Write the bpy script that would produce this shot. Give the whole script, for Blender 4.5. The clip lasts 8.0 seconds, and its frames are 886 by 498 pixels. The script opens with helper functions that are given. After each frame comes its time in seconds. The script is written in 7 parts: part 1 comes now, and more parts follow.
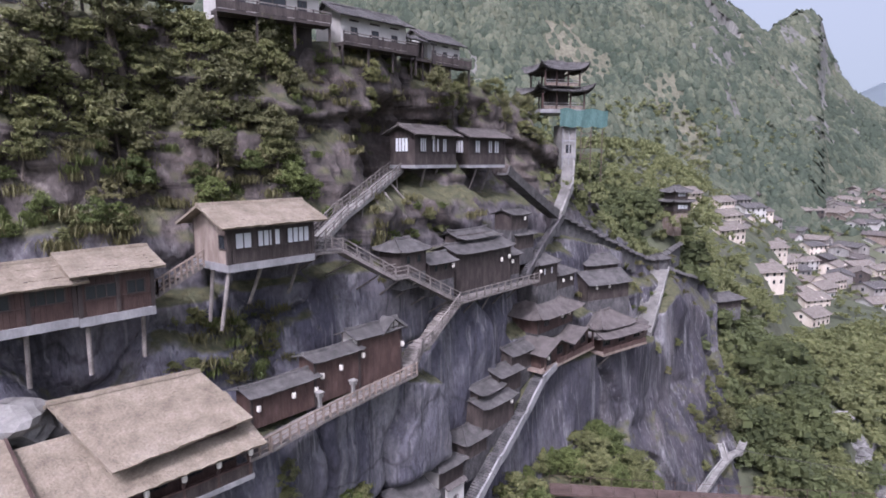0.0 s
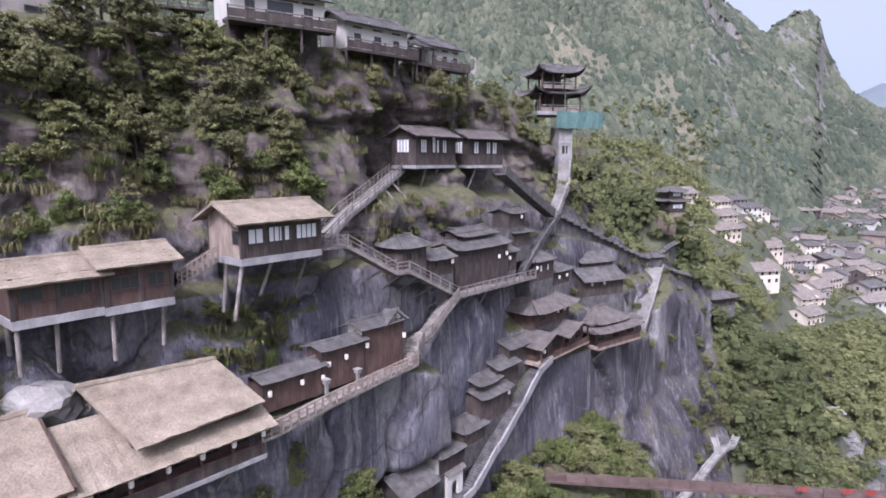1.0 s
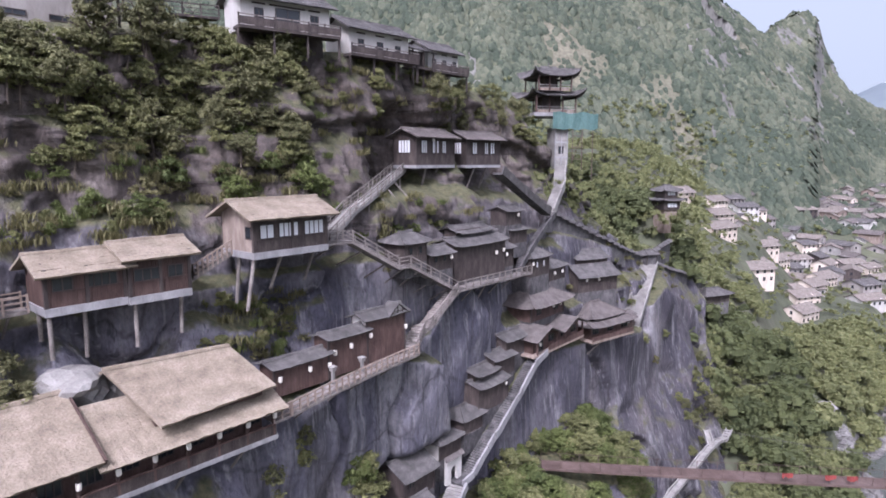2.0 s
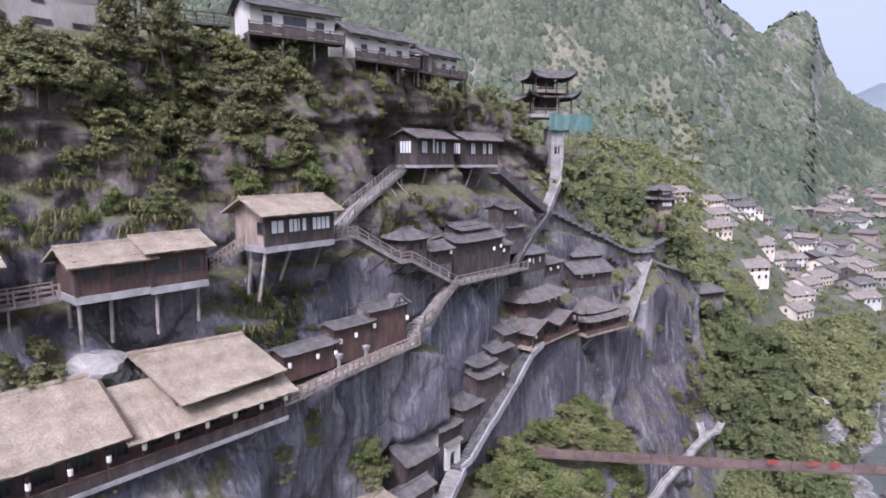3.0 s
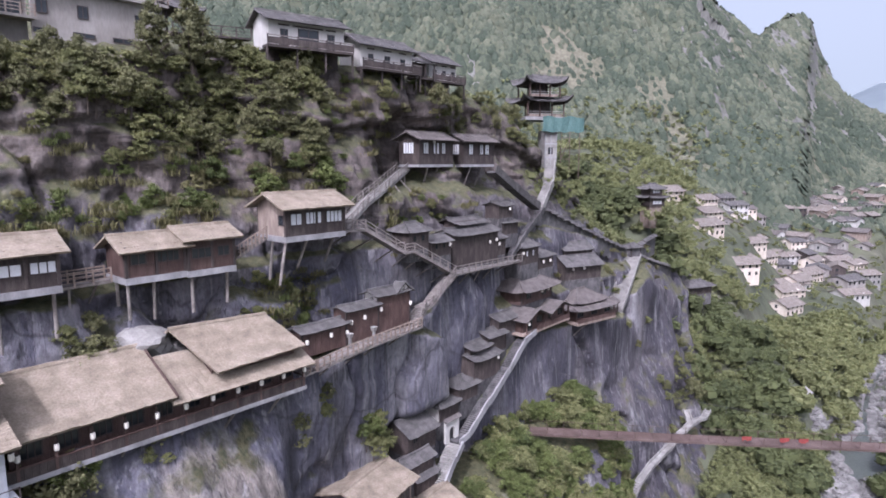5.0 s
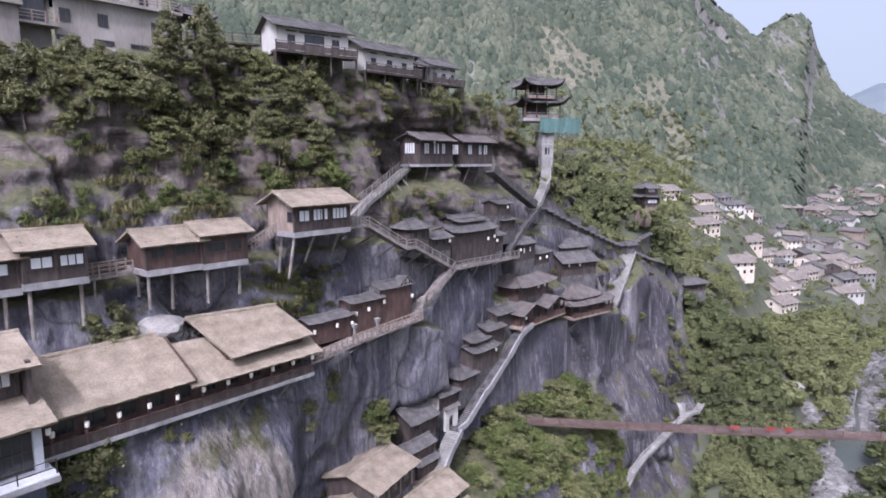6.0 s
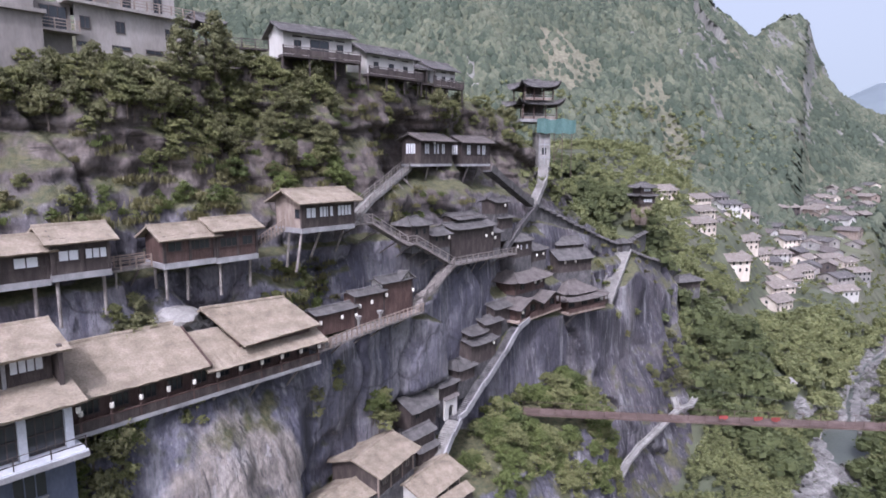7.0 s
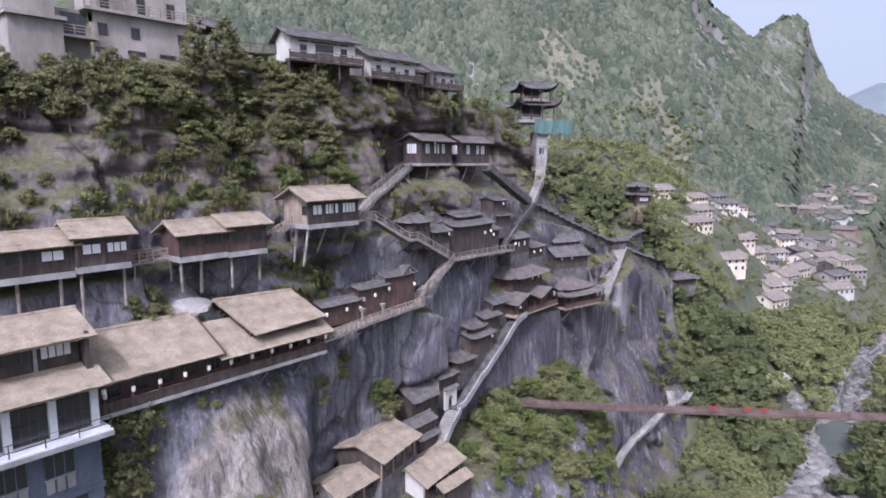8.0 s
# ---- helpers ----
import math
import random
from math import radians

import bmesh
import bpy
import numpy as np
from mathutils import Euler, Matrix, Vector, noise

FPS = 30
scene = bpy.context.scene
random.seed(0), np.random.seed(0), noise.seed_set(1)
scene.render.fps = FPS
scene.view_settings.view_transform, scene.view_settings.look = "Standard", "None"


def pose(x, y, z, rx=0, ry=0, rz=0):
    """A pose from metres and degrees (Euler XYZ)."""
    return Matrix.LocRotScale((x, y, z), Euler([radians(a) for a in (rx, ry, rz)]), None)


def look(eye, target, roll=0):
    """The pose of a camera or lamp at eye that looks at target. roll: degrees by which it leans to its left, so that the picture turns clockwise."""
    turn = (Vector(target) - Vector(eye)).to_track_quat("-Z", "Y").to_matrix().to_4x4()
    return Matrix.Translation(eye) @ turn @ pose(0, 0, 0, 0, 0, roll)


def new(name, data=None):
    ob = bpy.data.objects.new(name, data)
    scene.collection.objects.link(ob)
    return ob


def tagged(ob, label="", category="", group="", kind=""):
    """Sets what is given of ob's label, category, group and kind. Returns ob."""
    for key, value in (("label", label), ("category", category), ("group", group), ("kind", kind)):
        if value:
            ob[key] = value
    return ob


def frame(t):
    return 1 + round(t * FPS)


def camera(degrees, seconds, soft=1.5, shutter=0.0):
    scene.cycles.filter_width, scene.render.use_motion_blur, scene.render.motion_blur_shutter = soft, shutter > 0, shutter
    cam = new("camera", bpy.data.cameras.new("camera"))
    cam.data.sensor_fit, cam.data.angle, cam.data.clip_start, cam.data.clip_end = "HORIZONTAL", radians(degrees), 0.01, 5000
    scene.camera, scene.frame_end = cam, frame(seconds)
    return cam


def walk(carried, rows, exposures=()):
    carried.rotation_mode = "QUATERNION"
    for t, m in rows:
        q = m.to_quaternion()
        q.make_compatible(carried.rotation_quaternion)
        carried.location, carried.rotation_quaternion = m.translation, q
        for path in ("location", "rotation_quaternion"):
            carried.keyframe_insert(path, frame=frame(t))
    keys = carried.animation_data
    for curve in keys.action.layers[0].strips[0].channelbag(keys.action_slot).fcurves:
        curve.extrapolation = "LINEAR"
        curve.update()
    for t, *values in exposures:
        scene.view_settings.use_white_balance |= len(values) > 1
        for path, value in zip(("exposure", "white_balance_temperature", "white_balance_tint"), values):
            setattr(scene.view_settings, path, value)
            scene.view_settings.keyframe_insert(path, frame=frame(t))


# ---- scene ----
cam = camera(72.0, 8.0, 1.75)
METRES, EYE, TILT, LEAN, TURN = 27.0, 74.0, -8.3, 0.0, 0.0
ROWS = [
    (0.0000, 0.0000, 0.0000, 0.0000, 0.0000, 0.0000, -0.0000),
    (0.5000, 0.0001, -0.0493, -0.0069, -0.0183, 0.0122, -0.0100),
    (1.0000, 0.0001, -0.1061, -0.0142, -0.0183, 0.0244, -0.0100),
    (1.5000, 0.0004, -0.1615, -0.0217, -0.0244, 0.0183, -0.0000),
    (3.0000, 0.0030, -0.3456, -0.0480, -0.0305, 0.0000, -0.0000),
    (3.5000, 0.0031, -0.4052, -0.0574, -0.0366, 0.0061, 0.0100),
    (4.0000, 0.0029, -0.4694, -0.0662, -0.0427, 0.0061, -0.0000),
    (4.5000, 0.0023, -0.5294, -0.0754, -0.0366, 0.0183, 0.0000),
    (6.0000, 0.0022, -0.7221, -0.1033, -0.0488, -0.0122, -0.0200),
    (6.5000, 0.0031, -0.7838, -0.1122, -0.0427, -0.0061, -0.0200),
    (7.0000, 0.0040, -0.8497, -0.1228, -0.0427, -0.0061, -0.0200),
    (7.5000, 0.0043, -0.9096, -0.1323, -0.0366, -0.0122, 0.0000),
    (8.0000, 0.0048, -0.9717, -0.1432, -0.0183, -0.0061, 0.0200),
]
walk(cam, [(t, pose(0, 0, EYE, TILT, LEAN, TURN) @ pose(METRES * x, METRES * y, METRES * z, 90 + pitch, roll, yaw)) for t, x, y, z, yaw, pitch, roll in ROWS], [(0.0, 0.6, 5550, 28), (0.5, 0.85, 5550, 28), (8.0, 0.75, 5500, 26)])

# ---- light ----
SUN_AZ, SUN_EL = radians(255.0), radians(50.0)
world = bpy.data.worlds.new("world")
scene.world = world
world.use_nodes = True
wn = world.node_tree
sky = wn.nodes.new("ShaderNodeTexSky")
sky.sky_type, sky.sun_disc = "NISHITA", False
sky.sun_elevation, sky.sun_rotation = SUN_EL, radians(90.0) - SUN_AZ
sky.air_density, sky.dust_density, sky.ozone_density = 1.0, 10.0, 1.0
wn.nodes["Background"].inputs["Strength"].default_value = 0.15
haze = wn.nodes.new("ShaderNodeHueSaturation")
haze.inputs["Saturation"].default_value = 0.3
wn.links.new(sky.outputs[0], haze.inputs["Color"])
# pale haze that thickens towards the horizon
place = wn.nodes.new("ShaderNodeTexCoord")
split = wn.nodes.new("ShaderNodeSeparateXYZ")
wn.links.new(place.outputs["Generated"], split.inputs[0])
rise = wn.nodes.new("ShaderNodeMapRange")
rise.inputs["From Min"].default_value, rise.inputs["From Max"].default_value = 0.0, 0.6
rise.inputs["To Min"].default_value, rise.inputs["To Max"].default_value = 0.85, 0.0
wn.links.new(split.outputs["Z"], rise.inputs["Value"])
veil = wn.nodes.new("ShaderNodeMix")
veil.data_type = "RGBA"
wn.links.new(rise.outputs[0], veil.inputs["Factor"])
wn.links.new(haze.outputs[0], veil.inputs[6])
veil.inputs[7].default_value = (3.15, 3.5, 3.6, 1)
wn.links.new(veil.outputs[2], wn.nodes["Background"].inputs["Color"])
sun = new("sun", bpy.data.lights.new("sun", "SUN"))
sun.data.energy, sun.data.angle, sun.data.color = 2.0, radians(1.5), (1.0, 0.95, 0.89)
sun.matrix_basis = look((0, 0, 200), (-math.cos(SUN_AZ) * math.cos(SUN_EL), -math.sin(SUN_AZ) * math.cos(SUN_EL), 200 - math.sin(SUN_EL)))
scene.view_settings.exposure = 0.0

# ---- the cliff frame: u runs along the rock face, v into it ----
TH = 49.46
FRAME = pose(0, 0, 0, 0, 0, TH)


def at(u, v, z, turn=0.0):
    return FRAME @ pose(u, v, z, 0, 0, turn)


def xyz(u, v, z):
    return FRAME @ Vector((u, v, z))


# ---- materials ----
MATS = {}


def surface(name, colours, scale=1.0, stretch=(1, 1, 1), rough=0.85, bump=0.3, fine=12.0, spread=0.25, metal=0.0, per="object", moss=None, spec=0.3):
    """A node material: large stains between the colours, fine grain, relief, and a small change from piece to piece."""
    m = bpy.data.materials.new(name)
    m.use_nodes = True
    t = m.node_tree
    n, lk = t.nodes, t.links
    bs = n["Principled BSDF"]
    tc = n.new("ShaderNodeTexCoord")
    mp = n.new("ShaderNodeMapping")
    mp.inputs["Scale"].default_value = stretch
    lk.new(tc.outputs["Object"], mp.inputs["Vector"])
    big = n.new("ShaderNodeTexNoise")
    big.inputs["Scale"].default_value, big.inputs["Detail"].default_value, big.inputs["Roughness"].default_value = scale, 6, 0.6
    lk.new(mp.outputs[0], big.inputs["Vector"])
    ramp = n.new("ShaderNodeValToRGB")
    el = ramp.color_ramp.elements
    k = len(colours)
    while len(el) < k:
        el.new(0.5)
    for i, c in enumerate(colours):
        el[i].position, el[i].color = 0.32 + 0.36 * i / max(1, k - 1), (*c, 1)
    lk.new(big.outputs["Fac"], ramp.inputs["Fac"])
    small = n.new("ShaderNodeTexNoise")
    small.inputs["Scale"].default_value, small.inputs["Detail"].default_value = scale * fine, 4
    lk.new(mp.outputs[0], small.inputs["Vector"])
    rng = n.new("ShaderNodeMapRange")
    rng.inputs["From Min"].default_value, rng.inputs["From Max"].default_value = 0.3, 0.7
    rng.inputs["To Min"].default_value, rng.inputs["To Max"].default_value = 1 - spread, 1 + spread
    lk.new(small.outputs["Fac"], rng.inputs["Value"])
    info = n.new("ShaderNodeObjectInfo" if per == "object" else "ShaderNodeNewGeometry")
    r2 = n.new("ShaderNodeMapRange")
    r2.inputs["To Min"].default_value, r2.inputs["To Max"].default_value = 1 - spread * 0.8, 1 + spread * 0.8
    lk.new(info.outputs["Random" if per == "object" else "Random Per Island"], r2.inputs["Value"])
    mul = n.new("ShaderNodeMath")
    mul.operation = "MULTIPLY"
    lk.new(rng.outputs[0], mul.inputs[0])
    lk.new(r2.outputs[0], mul.inputs[1])
    mix = n.new("ShaderNodeVectorMath")
    mix.operation = "SCALE"
    lk.new(ramp.outputs["Color"], mix.inputs[0])
    lk.new(mul.outputs[0], mix.inputs["Scale"])
    out = mix.outputs[0]
    if moss:
        geo = n.new("ShaderNodeNewGeometry")
        sep = n.new("ShaderNodeSeparateXYZ")
        lk.new(geo.outputs["Normal"], sep.inputs[0])
        ad = n.new("ShaderNodeMath")
        ad.operation = "ADD"
        lk.new(sep.outputs["Z"], ad.inputs[0])
        lk.new(big.outputs["Fac"], ad.inputs[1])
        mr = n.new("ShaderNodeMapRange")
        mr.inputs["From Min"].default_value, mr.inputs["From Max"].default_value = moss[1], moss[1] + 0.22
        lk.new(ad.outputs[0], mr.inputs["Value"])
        mc = n.new("ShaderNodeMix")
        mc.data_type = "RGBA"
        lk.new(mr.outputs[0], mc.inputs["Factor"])
        lk.new(out, mc.inputs[6])
        mc.inputs[7].default_value = (*moss[0], 1)
        out = mc.outputs[2]
    lk.new(out, bs.inputs["Base Color"])
    bs.inputs["Roughness"].default_value, bs.inputs["Metallic"].default_value = rough, metal
    bs.inputs["Specular IOR Level"].default_value = spec
    if bump:
        bp = n.new("ShaderNodeBump")
        bp.inputs["Strength"].default_value, bp.inputs["Distance"].default_value = bump, 0.5 / (scale * fine)
        lk.new(small.outputs["Fac"], bp.inputs["Height"])
        lk.new(bp.outputs[0], bs.inputs["Normal"])
    MATS[name] = m
    return m


def foliage(name, dark, light, glow=0.25, patch=0.35):
    """Leaves: colour by leaf and by clump, a little light passing through."""
    m = bpy.data.materials.new(name)
    m.use_nodes = True
    t = m.node_tree
    n, lk = t.nodes, t.links
    bs = n["Principled BSDF"]
    geo, info, tc = n.new("ShaderNodeNewGeometry"), n.new("ShaderNodeObjectInfo"), n.new("ShaderNodeTexCoord")
    nz = n.new("ShaderNodeTexNoise")
    nz.inputs["Scale"].default_value, nz.inputs["Detail"].default_value = patch, 5
    lk.new(geo.outputs["Position"], nz.inputs["Vector"])
    a = n.new("ShaderNodeMath")
    a.operation = "MULTIPLY_ADD"
    lk.new(geo.outputs["Random Per Island"], a.inputs[0])
    a.inputs[1].default_value, a.inputs[2].default_value = 0.5, -0.35
    b = n.new("ShaderNodeMath")
    b.operation = "MULTIPLY_ADD"
    lk.new(info.outputs["Random"], b.inputs[0])
    b.inputs[1].default_value = 0.35
    lk.new(a.outputs[0], b.inputs[2])
    c = n.new("ShaderNodeMath")
    c.operation = "MULTIPLY_ADD"
    lk.new(nz.outputs["Fac"], c.inputs[0])
    c.inputs[1].default_value = 1.1
    lk.new(b.outputs[0], c.inputs[2])
    mc = n.new("ShaderNodeMix")
    mc.data_type = "RGBA"
    mc.clamp_factor = True
    lk.new(c.outputs[0], mc.inputs["Factor"])
    mc.inputs[6].default_value, mc.inputs[7].default_value = (*dark, 1), (*light, 1)
    lk.new(mc.outputs[2], bs.inputs["Base Color"])
    bs.inputs["Roughness"].default_value, bs.inputs["Specular IOR Level"].default_value = 0.65, 0.2
    tr = n.new("ShaderNodeBsdfTranslucent")
    lk.new(mc.outputs[2], tr.inputs["Color"])
    sh = n.new("ShaderNodeMixShader")
    sh.inputs[0].default_value = glow
    lk.new(bs.outputs[0], sh.inputs[1])
    lk.new(tr.outputs[0], sh.inputs[2])
    lk.new(sh.outputs[0], n["Material Output"].inputs["Surface"])
    MATS[name] = m
    return m


def far_canopy(name, dark, light):
    """Distant tree crowns: colour by stand, by tree and by bough, with a rough outline of boughs in the relief."""
    m = bpy.data.materials.new(name)
    m.use_nodes = True
    n, lk = m.node_tree.nodes, m.node_tree.links
    bs, geo = n["Principled BSDF"], n.new("ShaderNodeNewGeometry")
    total = None
    for scale, detail, weight in ((0.011, 4, 1.9), (0.05, 2, 0.8), (0.5, 4, 0.7)):
        x = n.new("ShaderNodeTexNoise")
        x.inputs["Scale"].default_value, x.inputs["Detail"].default_value = scale, detail
        lk.new(geo.outputs["Position"], x.inputs["Vector"])
        a = n.new("ShaderNodeMath")
        a.operation = "MULTIPLY_ADD"
        lk.new(x.outputs["Fac"], a.inputs[0])
        a.inputs[1].default_value, a.inputs[2].default_value = weight, -weight / 2
        if total:
            lk.new(total, a.inputs[2])
        total = a.outputs[0]
    a = n.new("ShaderNodeMath")
    a.operation = "MULTIPLY_ADD"
    lk.new(geo.outputs["Random Per Island"], a.inputs[0])
    a.inputs[1].default_value = 0.75
    lk.new(total, a.inputs[2])
    b = n.new("ShaderNodeMath")
    b.operation = "ADD"
    lk.new(a.outputs[0], b.inputs[0])
    b.inputs[1].default_value = -0.86
    mc = n.new("ShaderNodeMix")
    mc.data_type, mc.clamp_factor = "RGBA", True
    lk.new(b.outputs[0], mc.inputs["Factor"])
    mc.inputs[6].default_value, mc.inputs[7].default_value = (*dark, 1), (*light, 1)
    lk.new(mc.outputs[2], bs.inputs["Base Color"])
    bs.inputs["Roughness"].default_value, bs.inputs["Specular IOR Level"].default_value = 0.9, 0.1
    bp = n.new("ShaderNodeBump")
    bp.inputs["Strength"].default_value, bp.inputs["Distance"].default_value = 0.8, 1.4
    lk.new(x.outputs["Fac"], bp.inputs["Height"])
    lk.new(bp.outputs[0], bs.inputs["Normal"])
    MATS[name] = m


def cliff_rock():
    """Purple-grey rock with upright water streaks, pale and black, and browner weathering higher up."""
    m = bpy.data.materials.new("cliff_rock")
    m.use_nodes = True
    t = m.node_tree
    n, lk = t.nodes, t.links
    bs = n["Principled BSDF"]
    geo = n.new("ShaderNodeNewGeometry")

    def tex(scale, stretch, detail=6, rough=0.6):
        mp = n.new("ShaderNodeMapping")
        mp.inputs["Scale"].default_value = stretch
        lk.new(geo.outputs["Position"], mp.inputs["Vector"])
        x = n.new("ShaderNodeTexNoise")
        x.inputs["Scale"].default_value, x.inputs["Detail"].default_value, x.inputs["Roughness"].default_value = scale, detail, rough
        lk.new(mp.outputs[0], x.inputs["Vector"])
        return x.outputs["Fac"]

    def ramp(fac, stops):
        r = n.new("ShaderNodeValToRGB")
        el = r.color_ramp.elements
        while len(el) < len(stops):
            el.new(0.5)
        for i, (p, c) in enumerate(stops):
            el[i].position, el[i].color = p, (*c, 1)
        lk.new(fac, r.inputs[0])
        return r.outputs[0]

    def blend(fac, a, b, kind="MIX"):
        x = n.new("ShaderNodeMix")
        x.data_type, x.blend_type = "RGBA", kind
        for sock, val in ((x.inputs["Factor"], fac), (x.inputs[6], a), (x.inputs[7], b)):
            if isinstance(val, (float, int)):
                sock.default_value = val
            elif isinstance(val, tuple):
                sock.default_value = (*val, 1)
            else:
                lk.new(val, sock)
        return x.outputs[2]

    base = ramp(tex(0.11, (1, 1, 0.7)), [(0.3, (0.036, 0.035, 0.044)), (0.48, (0.063, 0.06, 0.071)), (0.6, (0.10, 0.094, 0.10)), (0.72, (0.165, 0.148, 0.14))])
    brown = ramp(tex(0.3, (1, 1, 1.5), 9, 0.68), [(0.3, (0.045, 0.036, 0.032)), (0.45, (0.08, 0.065, 0.058)), (0.58, (0.118, 0.098, 0.088)), (0.72, (0.175, 0.15, 0.134))])
    sep = n.new("ShaderNodeSeparateXYZ")
    lk.new(geo.outputs["Position"], sep.inputs[0])
    hi = n.new("ShaderNodeMath")
    hi.operation = "MULTIPLY_ADD"
    lk.new(tex(0.07, (1, 1, 1)), hi.inputs[0])
    hi.inputs[1].default_value = 22.0
    lk.new(sep.outputs["Z"], hi.inputs[2])
    up = n.new("ShaderNodeMapRange")
    up.inputs["From Min"].default_value, up.inputs["From Max"].default_value = 73.0, 82.0
    lk.new(hi.outputs[0], up.inputs["Value"])
    # base rock multiplied along u: paler and bluer at first, darker at the nose
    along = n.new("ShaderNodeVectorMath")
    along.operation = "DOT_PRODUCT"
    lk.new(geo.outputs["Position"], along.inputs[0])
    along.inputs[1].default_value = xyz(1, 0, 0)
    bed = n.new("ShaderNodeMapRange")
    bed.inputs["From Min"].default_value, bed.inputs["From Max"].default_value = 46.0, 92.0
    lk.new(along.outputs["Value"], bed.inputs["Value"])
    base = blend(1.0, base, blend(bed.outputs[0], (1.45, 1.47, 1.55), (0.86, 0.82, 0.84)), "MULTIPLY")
    seam = ramp(tex(0.42, (0.3, 0.3, 2.6), 5, 0.6), [(0.36, (0.3, 0.28, 0.28)), (0.44, (1, 1, 1)), (0.58, (1, 1, 1)), (0.68, (1.35, 1.32, 1.28))])
    brown = blend(0.85, brown, seam, "MULTIPLY")
    col = blend(up.outputs[0], base, brown)
    # a pale beige slab with a ragged edge below the long house
    gap = n.new("ShaderNodeVectorMath")
    gap.operation = "DISTANCE"
    lk.new(geo.outputs["Position"], gap.inputs[0])
    gap.inputs[1].default_value = xyz(9, 34, 41)
    rag = n.new("ShaderNodeMath")
    rag.operation = "MULTIPLY_ADD"
    lk.new(tex(0.14, (1, 1, 0.5), 5), rag.inputs[0])
    rag.inputs[1].default_value = 14.0
    lk.new(gap.outputs["Value"], rag.inputs[2])
    sheet = n.new("ShaderNodeMapRange")
    sheet.inputs["From Min"].default_value, sheet.inputs["From Max"].default_value = 17.0, 15.5
    lk.new(rag.outputs[0], sheet.inputs["Value"])
    col = blend(sheet.outputs[0], col, ramp(tex(0.35, (1, 1, 0.6), 7), [(0.3, (0.14, 0.12, 0.106)), (0.5, (0.22, 0.192, 0.168)), (0.7, (0.30, 0.266, 0.235))]))
    pale = ramp(tex(0.3, (1, 1, 0.1), 7, 0.62), [(0.52, (0, 0, 0)), (0.74, (0.9, 0.9, 0.9))])
    dark = ramp(tex(0.26, (1.1, 1.1, 0.13), 7, 0.66), [(0.3, (0.85, 0.85, 0.85)), (0.48, (0, 0, 0))])
    less = n.new("ShaderNodeMapRange")
    less.inputs["To Min"].default_value, less.inputs["To Max"].default_value = 1.0, 0.12
    lk.new(up.outputs[0], less.inputs["Value"])
    pale = blend(1.0, pale, less.outputs[0], "MULTIPLY")
    col = blend(pale, col, (0.29, 0.28, 0.285))
    dark = blend(1.0, dark, less.outputs[0], "MULTIPLY")
    col = blend(dark, col, (0.032, 0.031, 0.035))
    fine = ramp(tex(1.7, (1, 1, 0.05), 4, 0.6), [(0.57, (0, 0, 0)), (0.68, (0.6, 0.6, 0.6))])
    fine = blend(1.0, fine, less.outputs[0], "MULTIPLY")
    col = blend(fine, col, (0.28, 0.27, 0.272))
    thin = ramp(tex(1.5, (1.2, 1.2, 0.06), 4, 0.6), [(0.35, (0.65, 0.65, 0.65)), (0.43, (0, 0, 0))])
    thin = blend(1.0, thin, less.outputs[0], "MULTIPLY")
    col = blend(thin, col, (0.03, 0.029, 0.033))
    warp = n.new("ShaderNodeVectorMath")
    warp.operation = "MULTIPLY_ADD"
    wob = n.new("ShaderNodeTexNoise")
    wob.inputs["Scale"].default_value, wob.inputs["Detail"].default_value = 0.25, 4
    lk.new(geo.outputs["Position"], wob.inputs["Vector"])
    lk.new(wob.outputs["Color"], warp.inputs[0])
    warp.inputs[1].default_value = (5, 5, 5)
    lk.new(geo.outputs["Position"], warp.inputs[2])
    vor = n.new("ShaderNodeTexVoronoi")
    vor.feature = "DISTANCE_TO_EDGE"
    vor.inputs["Scale"].default_value = 0.065
    lk.new(warp.outputs[0], vor.inputs["Vector"])
    crack = ramp(vor.outputs["Distance"], [(0.0, (0.6, 0.6, 0.6)), (0.02, (0, 0, 0))])
    crack = blend(1.0, crack, ramp(tex(0.12, (1, 1, 1), 3), [(0.44, (0, 0, 0)), (0.52, (1, 1, 1))]), "MULTIPLY")
    col = blend(crack, col, (0.028, 0.026, 0.028))
    grain = ramp(tex(2.2, (1, 1, 0.6), 8, 0.7), [(0.3, (0.6, 0.6, 0.6)), (0.7, (1.35, 1.35, 1.35))])
    col = blend(1.0, col, grain, "MULTIPLY")
    nsep = n.new("ShaderNodeSeparateXYZ")
    lk.new(geo.outputs["Normal"], nsep.inputs[0])
    ad = n.new("ShaderNodeMath")
    ad.operation = "MULTIPLY_ADD"
    lk.new(tex(0.3, (1, 1, 1)), ad.inputs[0])
    ad.inputs[1].default_value = 1.3
    lk.new(nsep.outputs["Z"], ad.inputs[2])
    mo = n.new("ShaderNodeMapRange")
    mo.inputs["From Min"].default_value, mo.inputs["From Max"].default_value = 1.12, 1.36
    lk.new(ad.outputs[0], mo.inputs["Value"])
    moss = ramp(tex(1.4, (1, 1, 1)), [(0.35, (0.045, 0.05, 0.026)), (0.65, (0.105, 0.098, 0.052))])
    col = blend(mo.outputs[0], col, moss)
    lk.new(col, bs.inputs["Base Color"])
    bs.inputs["Roughness"].default_value, bs.inputs["Specular IOR Level"].default_value = 0.8, 0.3
    bp = n.new("ShaderNodeBump")
    bp.inputs["Strength"].default_value, bp.inputs["Distance"].default_value = 0.9, 0.45
    lk.new(tex(1.3, (1, 1, 0.35), 8, 0.65), bp.inputs["Height"])
    lk.new(bp.outputs[0], bs.inputs["Normal"])
